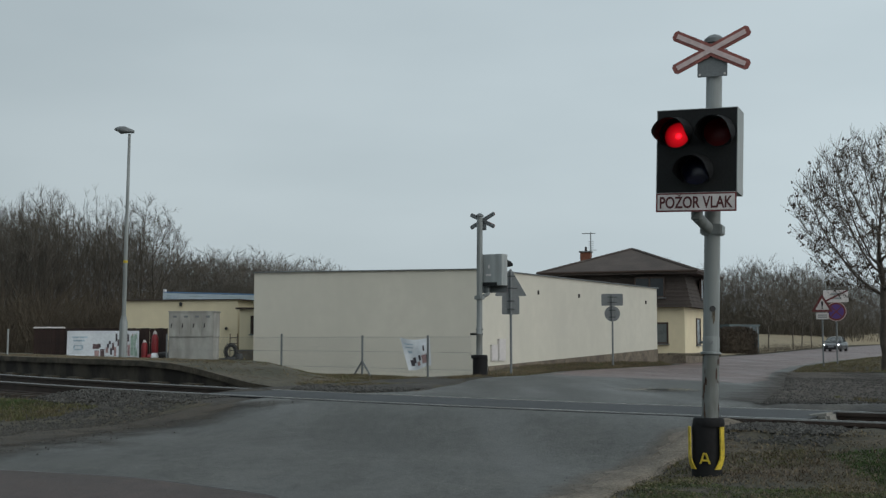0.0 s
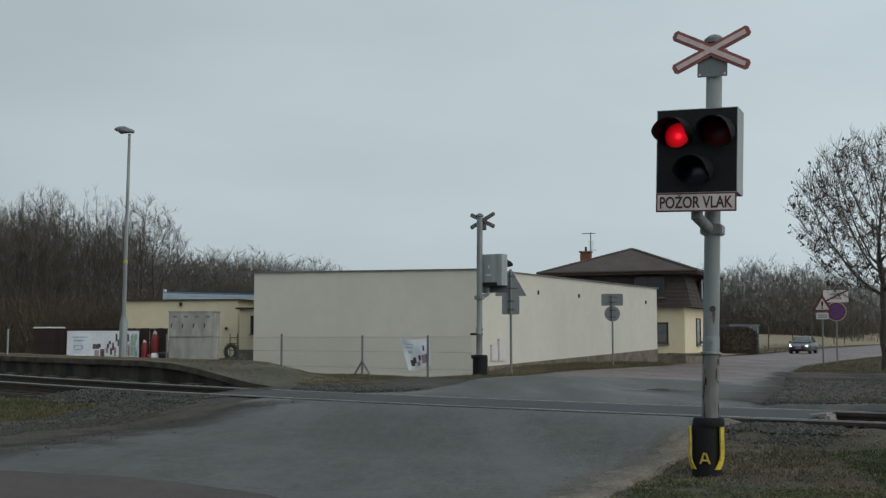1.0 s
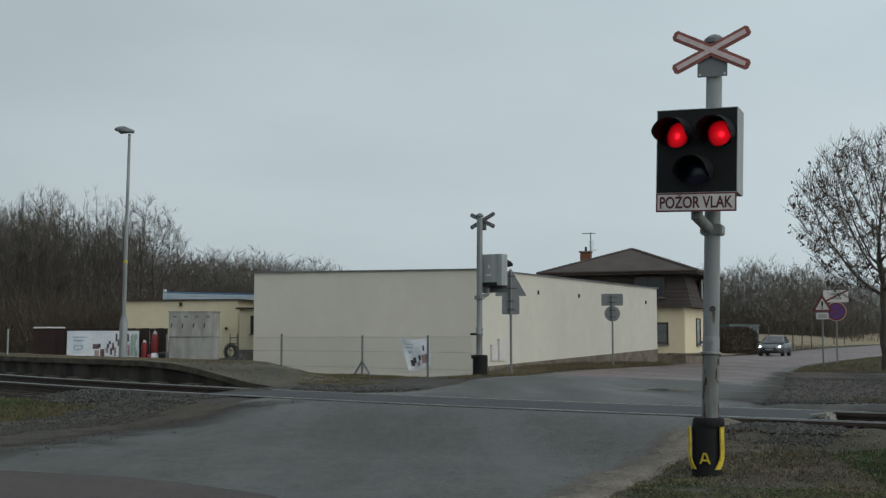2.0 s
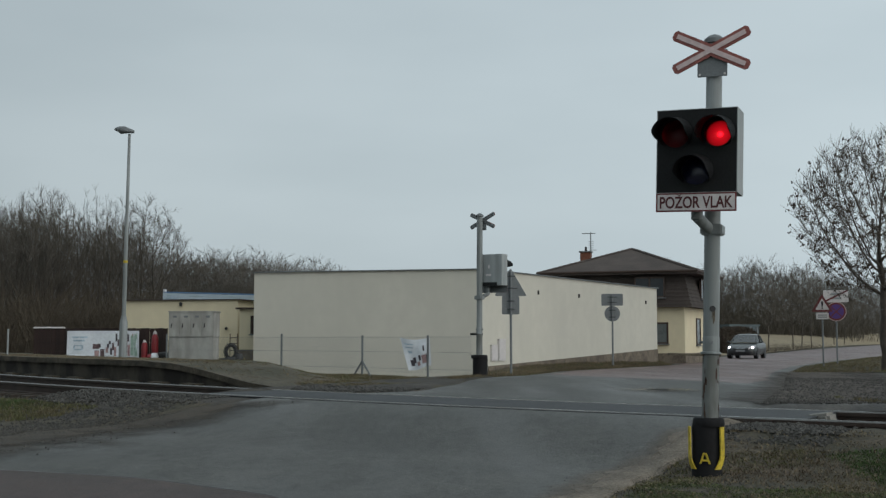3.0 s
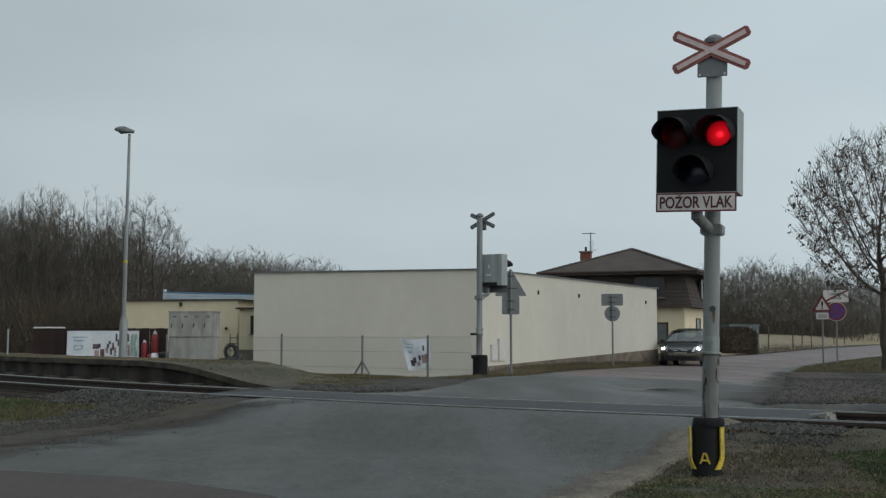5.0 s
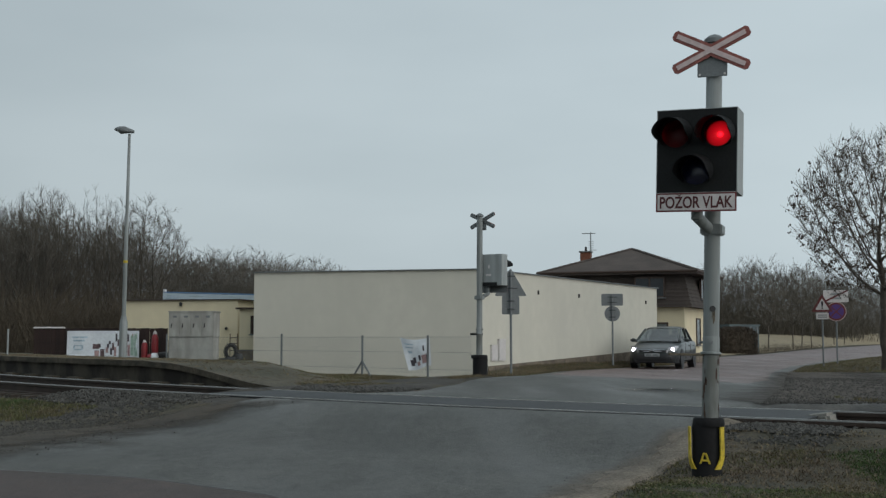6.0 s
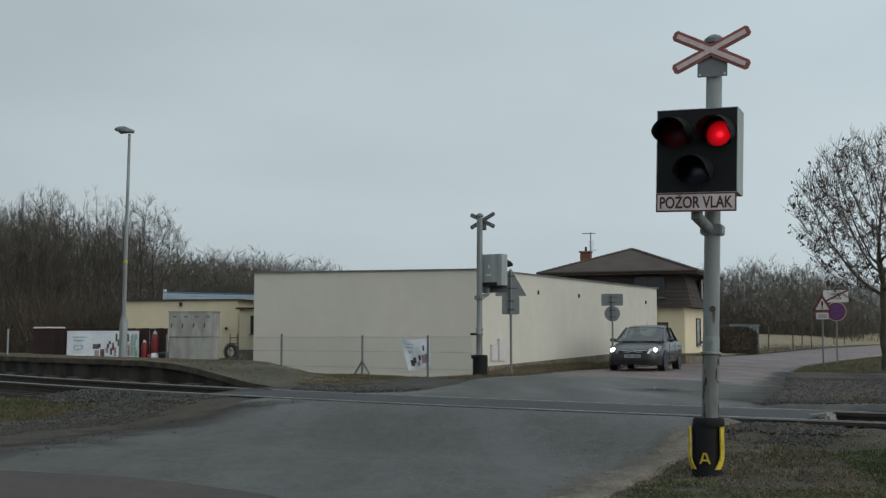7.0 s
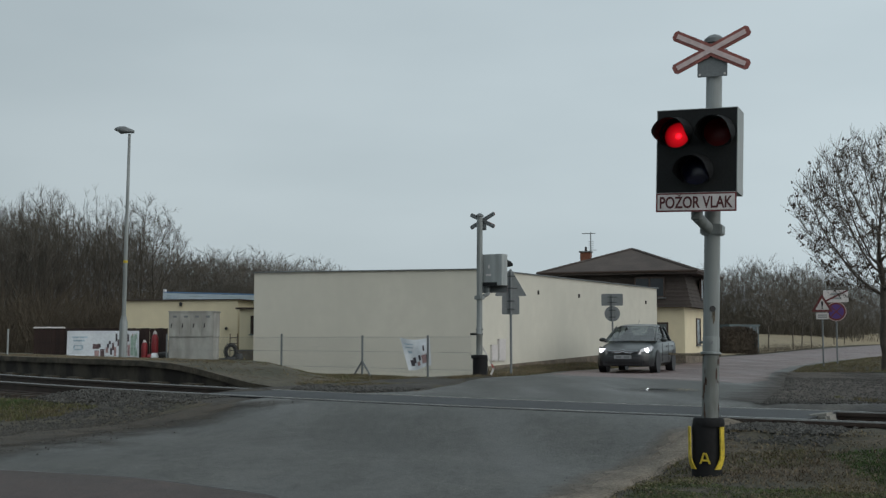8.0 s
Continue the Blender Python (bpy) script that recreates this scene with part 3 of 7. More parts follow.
def rail(d):
    """One rail: foot, web and rusty head, with a polished running surface on top."""
    t = thing("rail", Matrix(), "rusty steel rail with a polished running surface", "rail", "rails of the track")
    prof = [(-0.07, -0.165), (0.07, -0.165), (0.065, -0.15), (0.012, -0.135), (0.012, -0.05), (0.036, -0.04), (0.036, -0.004), (-0.036, -0.004), (-0.036, -0.04), (-0.012, -0.05), (-0.012, -0.135), (-0.065, -0.15)]
    top = [(-0.026, -0.006), (0.026, -0.006), (0.022, 0.012), (-0.022, 0.012)]
    for name, p, mat in (("rail_body", prof, RAIL_RUST), ("running_surface", top, RAIL_TOP)):
        xs = along(-30, 16, 92)
        v, f, k = [], [], len(p)
        for x in xs:
            for o, z in p:
                v.append((*track_point(x, d + o), z))
        for r in range(len(xs) - 1):
            for c in range(k):
                e = (c + 1) % k
                f.append((r * k + c, r * k + e, (r + 1) * k + e, (r + 1) * k + c))
        sheet(name, v, f, mat, t, smooth=False)


rail(-HALF_GAUGE)
rail(HALF_GAUGE)

sleeper_mesh = mesh_of("sleeper", boxed(-0.13, 0.13, -1.25, 1.25, -0.3, -0.165, 0.015), SLEEPER)
x = -24.0
while x < 15:
    if not -2.7 < x < 4.0:
        s = new("sleeper", sleeper_mesh)
        px_, py_ = track_point(x, 0)
        s.matrix_basis = pose(px_, py_, 0, 0, 0, math.degrees(math.atan(-0.775 + 0.041 * min(x, 14))))
        tagged(s, "old dark sleeper bedded in ballast", "sleeper", "sleepers of the track")
    x += 0.6 / math.hypot(1, -0.775 + 0.041 * x)


def band(name, x0, x1, d0, d1, z0, z1, material, label, category, n=30):
    """A strip that lies along the track."""
    v, f = [], []
    for q in along(x0, x1, n):
        v += [(*track_point(q, d0), z0), (*track_point(q, d0), z1), (*track_point(q, d1), z1), (*track_point(q, d1), z0)]
    for r in range(n):
        for c in range(4):
            e = (c + 1) % 4
            f.append((r * 4 + c, r * 4 + e, (r + 1) * 4 + e, (r + 1) * 4 + c))
    f += [(0, 1, 2, 3), (4 * n + 3, 4 * n + 2, 4 * n + 1, 4 * n)]
    return tagged(sheet(name, v, f, material, smooth=False), label, category, kind="structure")


band("crossing_panel", -3.05, 3.95, -0.655, 0.655, -0.2, 0.006, PANEL, "dark asphalt panel between the rails of the crossing", "crossing panel")
for d0, d1 in ((-0.655, -0.72), (0.655, 0.72)):
    band("flange_groove", -3.05, 3.95, d0, d1, -0.2, 0.002, RUBBER, "black flange groove beside the rail", "groove")
for d0, d1 in ((-0.79, -0.86), (0.79, 0.86)):
    band("rubber_seal", -2.9, 3.3, d0, d1, -0.2, 0.003, RUBBER, "black rubber strip sealing the rail", "rubber seal")


def gravel_field(name, count, place, smin, smax, material, label, seed):
    """Loose stones, each a small broken block."""
    rnd = random.Random(seed)
    v, f = [], []
    base = [(-1, -1, -1), (1, -1, -1), (1, 1, -1), (-1, 1, -1), (-0.6, -0.6, 1), (0.7, -0.5, 0.9), (0.5, 0.7, 1), (-0.7, 0.6, 0.8)]
    quads = [(0, 3, 2, 1), (4, 5, 6, 7), (0, 1, 5, 4), (1, 2, 6, 5), (2, 3, 7, 6), (3, 0, 4, 7)]
    for _ in range(count):
        p = place(rnd)
        if p is None:
            continue
        s = rnd.uniform(smin, smax)
        m = Matrix.Translation(p) @ Euler((rnd.uniform(-0.6, 0.6), rnd.uniform(-0.6, 0.6), rnd.uniform(0, 6.3))).to_matrix().to_4x4()
        k = len(v)
        sx, sy, sz = s * rnd.uniform(0.7, 1.3), s * rnd.uniform(0.7, 1.2), s * rnd.uniform(0.5, 0.9)
        v += [tuple(m @ Vector((a * sx * rnd.uniform(0.8, 1.1), b * sy * rnd.uniform(0.8, 1.1), c * sz))) for a, b, c in base]
        f += [tuple(k + i for i in q) for q in quads]
    return tagged(sheet(name, v, f, material, smooth=False), label, "gravel", kind="stuff")


def ballast_place(rnd):
    x = rnd.uniform(-14, 9)
    if -2.7 < x < 3.7:
        return None
    d = rnd.uniform(-2.1, 1.7)
    px, py = track_point(x, d)
    return (px, py, -0.215 - 0.01 * abs(d) + rnd.uniform(-0.01, 0.015))


def shoulder_place(rnd):
    x, d = rnd.uniform(-4.5, -0.2), rnd.uniform(0.85, 2.6)
    px, py = track_point(x, d)
    if px > edge_at(LEFT_EDGE, py) + 0.1:
        return None
    return (px, py, (land(px, py) if px < -2.4 else max(land(px, py), level(px, py))) + 0.012)


def near_left_place(rnd):
    x, d = rnd.uniform(-9, -2.2), rnd.gauss(-2.3, 0.75)
    px, py = track_point(x, d)
    return (px, py, (land(px, py) if d > -2.35 else max(land(px, py), level(px, py) - 0.012)) + 0.008)


def near_right_place(rnd):
    x, d = rnd.uniform(2.75, 4.3), rnd.gauss(-1.28, 0.22)
    px, py = track_point(x, d)
    return (px, py, land(px, py) + 0.006) if px > edge_at(RIGHT_EDGE, py) + 0.25 else None


def edge_place(rnd):
    y = rnd.uniform(8.5, 14.7)
    x = edge_at(LEFT_EDGE, y) + rnd.gauss(-0.45, 0.6)
    if x < -2.4 and abs(across(x, y)) < 2.3:
        return None
    return (x, y, max(land(x, y), level(x, y) + 0.012) + 0.004)


def road_chip_place(rnd):
    y = rnd.uniform(7, 16)
    x = rnd.uniform(edge_at(LEFT_EDGE, y), edge_at(RIGHT_EDGE, y))
    return (x, y, level(x, y) + 0.003)


def right_edge_place(rnd):
    y = rnd.uniform(7, 11.6)
    x = edge_at(RIGHT_EDGE, y) + rnd.gauss(0.18, 0.25)
    return (x, y, max(land(x, y), level(x, y)) + 0.004)


def lot_place(rnd):
    y = 13.8 + 15 * rnd.random() ** 1.6
    x = edge_at(RIGHT_EDGE, y) + abs(rnd.gauss(0.4, 2.6))
    return (x, y, level(x, y) + 0.022) if across(x, y) > 1.2 else None


gravel_field("loose_gravel", 7500, edge_place, 0.003, 0.01, STONE, "fine loose gravel strewn along the road edge", 12)
gravel_field("road_chips", 45, road_chip_place, 0.003, 0.006, CONCRETE, "tiny pale stone chips on the road", 13)
gravel_field("loose_gravel", 700, right_edge_place, 0.002, 0.005, STONE, "fine grit along the road edge", 14)
gravel_field("loose_gravel", 5200, lot_place, 0.004, 0.014, STONE, "loose stones on the edge of the parking lot", 15)
def fill_place(rnd):
    x, d = rnd.choice((rnd.uniform(-5.0, -2.4), rnd.uniform(2.7, 4.4))), rnd.uniform(-2.1, -0.86)
    px, py = track_point(x, d)
    if edge_at(LEFT_EDGE, py) + 0.1 < px < edge_at(RIGHT_EDGE, py) + 0.25:
        return None
    return (px, py, max(land(px, py), level(px, py) - 0.012 if x < 0 else -9) + 0.006)


def pole_grit(rnd):
    y = rnd.uniform(6.8, 11.0)
    x = rnd.uniform(edge_at(RIGHT_EDGE, y) + 0.1, 0.42 * y)
    return (x, y, land(x, y) + 0.002)


gravel_field("grit", 1800, pole_grit, 0.002, 0.008, STONE, "scattered grit on bare earth", 18)
gravel_field("loose_gravel", 4200, fill_place, 0.006, 0.02, STONE, "grey gravel packed against the near rail", 17)
gravel_field("ballast", 17000, ballast_place, 0.011, 0.026, STONE, "grey brown ballast stones in the track bed", 1)
gravel_field("loose_gravel", 1400, shoulder_place, 0.008, 0.02, STONE, "loose gravel beside the far rail", 2)
gravel_field("loose_gravel", 5200, near_left_place, 0.006, 0.02, STONE, "loose gravel along the near rail", 3)
gravel_field("loose_gravel", 1000, near_right_place, 0.008, 0.024, STONE, "loose grey stones beside the near rail", 4)

# platform beyond the track, with a ramp at its end
PLAT = along(-26, -7.2, 90)
RAMP = [(-7.0, 0.36), (-6.4, 0.33), (-5.8, 0.25), (-5.2, 0.15), (-4.6, 0.04), (-4.1, -0.01), (-3.4, -0.04)]
pts = [(q, 0.37) for q in PLAT] + RAMP
pv, pf, sv, sf, ef = [], [], [], [], []
for q, z in pts:
    a, b, c = track_point(q, 1.72), track_point(q, 1.95), track_point(q, 4.2 - 2.1 * step(-7.2, -3.4, q))
    zb = z - 0.03 * (q < -6)
    e = track_point(q, 5.9 - 1.6 * step(-7.2, -3.4, q))
    pv += [(*a, z), (*b, z + 0.003), (*c, max(zb, land(*c) + 0.015)), (*e, land(*e) - 0.02)]
    z += 0.012 * noise.noise(Vector((q * 2.2, 0, 4))) + 0.008 * noise.noise(Vector((q * 7, 0, 9)))
    sv += [(*track_point(q, 1.80), z - 0.1), (*track_point(q, 1.86), -0.3), (*a, z - 0.11), (*a, z)]
for r in range(len(pts) - 1):
    pf += [(4 * r + k, 4 * r + 4 + k, 4 * r + 5 + k, 4 * r + 1 + k) for k in range(3)]
    sf += [(4 * r + 1, 4 * r + 5, 4 * r + 4, 4 * r), (4 * r, 4 * r + 4, 4 * r + 6, 4 * r + 2)]
    ef.append((4 * r + 2, 4 * r + 6, 4 * r + 7, 4 * r + 3))
platform = thing("platform", Matrix(), "low concrete railway platform with a ramped earth end", "platform", kind="structure")
sheet("platform_top", pv, pf, PLATFORM_TOP, platform, smooth=False)
sheet("platform_face", sv, sf, PLATFORM_SIDE, platform, "stained platform edge wall, coloured darker for shade under its lip", smooth=False)
sheet("platform_lip", sv, ef, surface("mossy_platform_lip", (0.085, 0.07, 0.05), 0.95, fine=30, coarse=3, vary=0.5, bump=0.6, tint=(0.035, 0.03, 0.02)), platform, "brown crumbling lip of the platform edge", smooth=False)
block_mesh = mesh_of("edge_block", boxed(-0.28, 0.28, -0.13, 0.1, -0.3, -0.02, 0.02), streaked("pale_edge_block", (0.1, 0.085, 0.062), (0.045, 0.037, 0.027), 0.95, (4, 4, 1.5), bump=0.4))
q = -22.0
while q < -5.6:
    b = new("edge_block", block_mesh)
    b.parent = platform
    bx, by = track_point(q, 1.7)
    b.matrix_basis = pose(bx, by, 0, 0, 0, math.degrees(math.atan(-0.775 + 0.041 * q)))
    q += 0.85

# concrete lumps where the crossing meets the open track
lump = bmesh.new()
box(lump, -0.15, 0.15, -0.09, 0.09, -0.2, 0.03, 0.03)
part_lump = tagged(part("concrete_block", lump, surface("pale_broken_concrete", (0.27, 0.26, 0.235), 0.95, vary=0.3, coarse=8), None, at=pose(*track_point(3.95, -0.1), 0.0, 6, -8, -50)),
                   "pale broken concrete block at the end of the crossing", "concrete block")


# ---- crossing signals ----
def holed_panel(bm, x0, x1, z0, z1, cx, cz, r, y0, y1, n=40):
    """A rectangle with a round hole, y0 front to y1 back."""
    angs = sorted({2 * math.pi * i / n for i in range(n)} | {math.atan2(z - cz, x - cx) % (2 * math.pi) for x in (x0, x1) for z in (z0, z1)})
    ring, rim, back = [], [], []
    for a in angs:
        c, s = math.cos(a), math.sin(a)
        k = min(((x1 if c > 0 else x0) - cx) / c if abs(c) > 1e-6 else 9, ((z1 if s > 0 else z0) - cz) / s if abs(s) > 1e-6 else 9)
        rim.append(bm.verts.new((cx + k * c, y0, cz + k * s)))
        ring.append(bm.verts.new((cx + r * c, y0, cz + r * s)))
        back.append(bm.verts.new((cx + r * c, y1, cz + r * s)))
    for i in range(len(angs)):
        j = (i + 1) % len(angs)
        bm.faces.new((rim[i], rim[j], ring[j], ring[i]))
        bm.faces.new((ring[i], ring[j], back[j], back[i]))


def text_part(body, size, material, parent, at, stretch=1.0, bold=0.0):
    cu = bpy.data.curves.new("lettering", "FONT")
    cu.body, cu.size, cu.align_x, cu.align_y, cu.extrude, cu.offset = body, size, "CENTER", "CENTER", 0.0015, bold
    tmp = bpy.data.objects.new("lettering", cu)
    scene.collection.objects.link(tmp)
    dg = bpy.context.evaluated_depsgraph_get()
    me = bpy.data.meshes.new_from_object(tmp.evaluated_get(dg))
    bpy.data.objects.remove(tmp)
    me.materials.clear()
    me.materials.append(material)
    ob = new("lettering", me)
    ob.parent = parent
    ob.matrix_basis = at @ Matrix.Diagonal((stretch, 1, 1, 1))
    return ob


def hood(parent, cx, cz, y, r, length):
    """An open visor round the upper part of a lens, slanting back below."""
    bm = bmesh.new()
    n, rows = 26, []
    for i in range(n + 1):
        a = radians(-42 + 264 * i / n)
        c, s = math.cos(a), math.sin(a)
        reach = length * (0.12 + 0.88 * step(-0.7, 0.25, s))
        rows.append([bm.verts.new((cx + r * c, y, cz + r * s)), bm.verts.new((cx + r * c, y - reach, cz + r * s - 0.17 * reach)),
                     bm.verts.new((cx + (r + 0.006) * c, y - reach, cz + (r + 0.006) * s - 0.17 * reach)), bm.verts.new((cx + (r + 0.006) * c, y, cz + (r + 0.006) * s))])
    for a, b in zip(rows, rows[1:]):
        for k in range(4):
            bm.faces.new((a[k], a[(k + 1) % 4], b[(k + 1) % 4], b[k]))
    for a in (rows[0], rows[-1]):
        bm.faces.new(a)
    return part("hood", bm, HOOD_BLACK, parent, smooth=True)


def lens_dome(parent, cx, cz, y, r, material):
    bm = bmesh.new()
    rings = [[bm.verts.new((cx + r * k * math.cos(2 * math.pi * i / 32), y - 0.022 * (1 - k * k), cz + r * k * math.sin(2 * math.pi * i / 32))) for i in range(32)] for k in (1, 0.8, 0.55, 0.25)]
    for a, b in zip(rings, rings[1:]):
        for i in range(32):
            bm.faces.new((a[i], a[(i + 1) % 32], b[(i + 1) % 32], b[i]))
    bm.faces.new(rings[-1])
    ob = part("lens", bm, material, parent, smooth=True)
    return ob


def signal(m, lean, box_turn, label, drop=0.0, arm_side=1, shift=-0.068, deep=0.26):
    """A level crossing signal. In its own space it faces -y; the board's lamps look the same way."""
    s = thing("crossing_signal", m, label, "crossing signal", "crossing signals")
    tilt = pose(0, 0, 0, 0, lean, 0)
    # mast, slightly out of plumb
    mast = bmesh.new()
    part("lower_mast", tubed((0, 0, 0.0), (0, 0, 0.95), 0.066, n=24), POLE_STAINED, s, "stained lower tube with rust", smooth=True, at=tilt)
    tube(mast, (0, 0, 0.95), (0, 0, 3.52), 0.0635, n=24)
    part("mast", mast, POLE_GREY, s, smooth=True, at=tilt)
    part("mast_cap", lathe(bmesh.new(), [(0.085, 3.48), (0.085, 3.515), (0.05, 3.545), (0.012, 3.56)], 20), SIGN_BACK, s, smooth=True, at=tilt)
    sleeve = bmesh.new()
    lathe(sleeve, [(0.07, 0.945), (0.084, 0.95), (0.084, 0.962), (0.067, 0.968), (0.067, 1.08), (0.064, 1.09)], 20)
    part("sleeve", sleeve, POLE_GREY, s, smooth=True, at=tilt)
    for a in (40, 140, 260):
        part("bolt", tubed((0.07 * math.cos(radians(a)), 0.07 * math.sin(radians(a)), 1.04), (0.1 * math.cos(radians(a)), 0.1 * math.sin(radians(a)), 1.04), 0.012, n=6), SIGN_BACK, s, at=tilt)
    arm = boxed(min(-(0.34 if arm_side > 0 else 0.2) * arm_side, 0.075 * arm_side), max(-(0.34 if arm_side > 0 else 0.2) * arm_side, 0.075 * arm_side), -0.03, 0.03, 0.93 if arm_side > 0 else 0.915, 0.948 if arm_side > 0 else 0.965, 0.003)
    part("flat_arm", arm, RUST_BROWN if arm_side > 0 else BOX_BLACK, s, "rusty flat steel arm" if arm_side > 0 else "black flat arm", at=tilt)
    spot = slab(disc_outline(-0.006, 1.31, 0.024, 14), -0.068, -0.055)
    part("cover_plug", spot, BLACK_PAINT, s, at=tilt)
    for k, (x, w, z0, z1) in enumerate(((0.002, 0.005, 1.19, 1.3), (-0.008, 0.003, 1.23, 1.3), (0.011, 0.003, 1.21, 1.3))):
        part("rust_run", boxed(x - w, x + w, -0.0652 - 0.0004 * k, -0.058, z0, z1), RUST_BROWN, s, "brown rust run down the mast", at=tilt)
    rb = random.Random(3)
    for _ in range(26):
        a, z, h = radians(-90 + rb.choice((-1, 1)) * rb.uniform(20, 85)), rb.uniform(0.45, 0.95), rb.uniform(0.01, 0.06)
        w = rb.uniform(0.05, 0.16)
        chip = bmesh.new()
        ring = [(a + w * math.cos(t), z + h * math.sin(t) * rb.uniform(0.6, 1.1)) for t in [2 * math.pi * i / 9 for i in range(9)]]
        chip.faces.new([chip.verts.new((0.0672 * math.cos(b), 0.0672 * math.sin(b), c)) for b, c in ring])
        part("rust_patch", chip, POLE_RUST, s, at=tilt)
    # moulded impact collar at the foot
    col = lathe(bmesh.new(), [(0.12, -0.06), (0.12, 0.02), (0.112, 0.08), (0.112, 0.38), (0.105, 0.41), (0.09, 0.425), (0.075, 0.43)], 28)
    stout = Matrix.Diagonal((1.0, 1.0, 1.0, 1.0) if arm_side > 0 else (1.45, 1.3, 1.12, 1.0))
    part("impact_collar", col, RUBBER, s, smooth=True, at=pose(-0.02, 0, 0) @ stout)
    part("collar_rim", lathe(bmesh.new(), [(0.075, 0.375), (0.122, 0.375), (0.126, 0.395), (0.122, 0.43), (0.11, 0.445), (0.075, 0.445)], 28), RUBBER, s, smooth=True, at=stout)
    for side in (-1, 1) if arm_side > 0 else ():
        flash = bmesh.new()
        ins, outs = [], []
        for i in range(9):
            z = 0.045 + 0.33 * i / 8
            a = radians(-90 + side * (24 + 46 * step(-0.08, 0.17, z)))
            w = radians(13)
            r = 0.119 + 0.012 * step(0.0, 0.14, z)
            ins.append((flash.verts.new((r * math.cos(a - w), r * math.sin(a - w), z)), flash.verts.new((r * math.cos(a + w), r * math.sin(a + w), z))))
            outs.append((flash.verts.new(((r + 0.012) * math.cos(a - w), (r + 0.012) * math.sin(a - w), z)), flash.verts.new(((r + 0.012) * math.cos(a + w), (r + 0.012) * math.sin(a + w), z))))
        for i in range(8):
            flash.faces.new((outs[i][0], outs[i][1], outs[i + 1][1], outs[i + 1][0]))
            flash.faces.new((ins[i][0], outs[i][0], outs[i + 1][0], ins[i + 1][0]))
            flash.faces.new((ins[i][1], outs[i][1], outs[i + 1][1], ins[i + 1][1]))
        flash.faces.new((ins[-1][0], ins[-1][1], outs[-1][1], outs[-1][0]))
        flash.faces.new((ins[0][0], ins[0][1], outs[0][1], outs[0][0]))
        part("yellow_flash", flash, YELLOW, s, "yellow painted flash", at=pose(-0.02, 0, 0, 0, 0, box_turn * 0.8 if arm_side > 0 else 0))
    mark = bmesh.new()
    for x0, x1 in ((-0.036, -0.006), (0.036, 0.006)):
        bmesh.ops.transform(box(mark, -0.008, 0.008, -0.004, 0.004, 0, 0.085), matrix=Matrix(), verts=[])
        vs = mark.verts[-8:]
        for v in vs:
            v.co.x += x0 + (x1 - x0) * v.co.z / 0.085
            v.co.z += 0.09
            v.co.y -= 0.128
    box(mark, -0.022, 0.022, -0.133, -0.122, 0.11, 0.124)
    part("yellow_mark", mark, YELLOW, s, "yellow painted letter-like mark", at=pose(-0.02, 0, 0, 0, 0, box_turn * 0.8 if arm_side > 0 else 0))
    # cross
    head = tilt @ pose(0, 0, 0, 0, 0, box_turn)
    part("cross_plate", boxed(-0.12, 0.12, -0.085, -0.078, 3.19, 3.41, 0.002), SIGN_BACK, s, at=head)
    for bx in (-0.1, 0.1):
        part("plate_bolt", tubed((bx, -0.092, 3.21), (bx, -0.08, 3.21), 0.009, n=8), SIGN_WHITE, s, at=head)
    for k, (ang, y) in enumerate(((26, -0.1), (-26, -0.102))):
        L, W, c = 0.34, 0.044, 0.02
        outline = [(-L, -W + c), (-L + c, -W), (L - c, -W), (L, -W + c), (L, W - c), (L - c, W), (-L + c, W), (-L, W - c)]
        mm = head @ Matrix.Translation((-0.008, 0, 3.405)) @ pose(0, 0, 0, 0, -ang, 0)
        arm_ob = part("cross_arm", slab(outline, y - 0.006, y + 0.006), CROSS_RED, s, "weathered red cross arm with a pale core", at=mm)
        part("pale_core", slab([(-L + 0.035, -0.019), (L - 0.035, -0.019), (L - 0.035, 0.019), (-L + 0.035, 0.019)], -0.1125 - 0.001 * k, y - 0.0062), SIGN_PINK, arm_ob)
        part("arm_back", slab([(p[0] * 0.99, p[1] * 0.95) for p in outline], y + 0.0062, y + 0.009), SIGN_BACK, arm_ob)
    # lamp board
    W, H, Z0, OX, FR, BK = 0.312, 0.33, 2.215 - drop, shift, -0.07 - deep, -0.07
    board = tilt @ pose(0, 0, 0, 0, 0, box_turn) @ Matrix.Translation((OX, 0, 0))
    face = bmesh.new()
    R = 0.116
    lamps = ((-0.165, Z0 + 0.47), (0.165, Z0 + 0.47), (0.0, Z0 + 0.17))
    holed_panel(face, -W, 0, Z0 + H * 0.98, Z0 + 2 * H, *lamps[0], R, FR, FR + 0.02)
    holed_panel(face, 0, W, Z0 + H * 0.98, Z0 + 2 * H, *lamps[1], R, FR, FR + 0.02)
    holed_panel(face, -W, W, Z0, Z0 + H * 0.98, *lamps[2], R, FR, FR + 0.02)
    part("board_face", face, BOX_BLACK, s, at=board)
    case = bmesh.new()
    for x0, x1, z0, z1, y0, y1 in ((-W - 0.006, -W, Z0 - 0.006, Z0 + 2 * H + 0.006, FR - 0.004, BK), (W, W + 0.006, Z0 - 0.006, Z0 + 2 * H + 0.006, FR - 0.004, BK), (-W, W, Z0 - 0.006, Z0, FR - 0.004, BK),
                                   (-W, W, Z0 + 2 * H, Z0 + 2 * H + 0.006, FR - 0.004, BK), (-W - 0.006, W + 0.006, Z0 - 0.006, Z0 + 2 * H + 0.006, BK, BK + 0.008)):
        box(case, x0, x1, y0, y1, z0, z1)
    part("housing", case, BOX_GREY, s, "grey painted lamp housing", at=board)
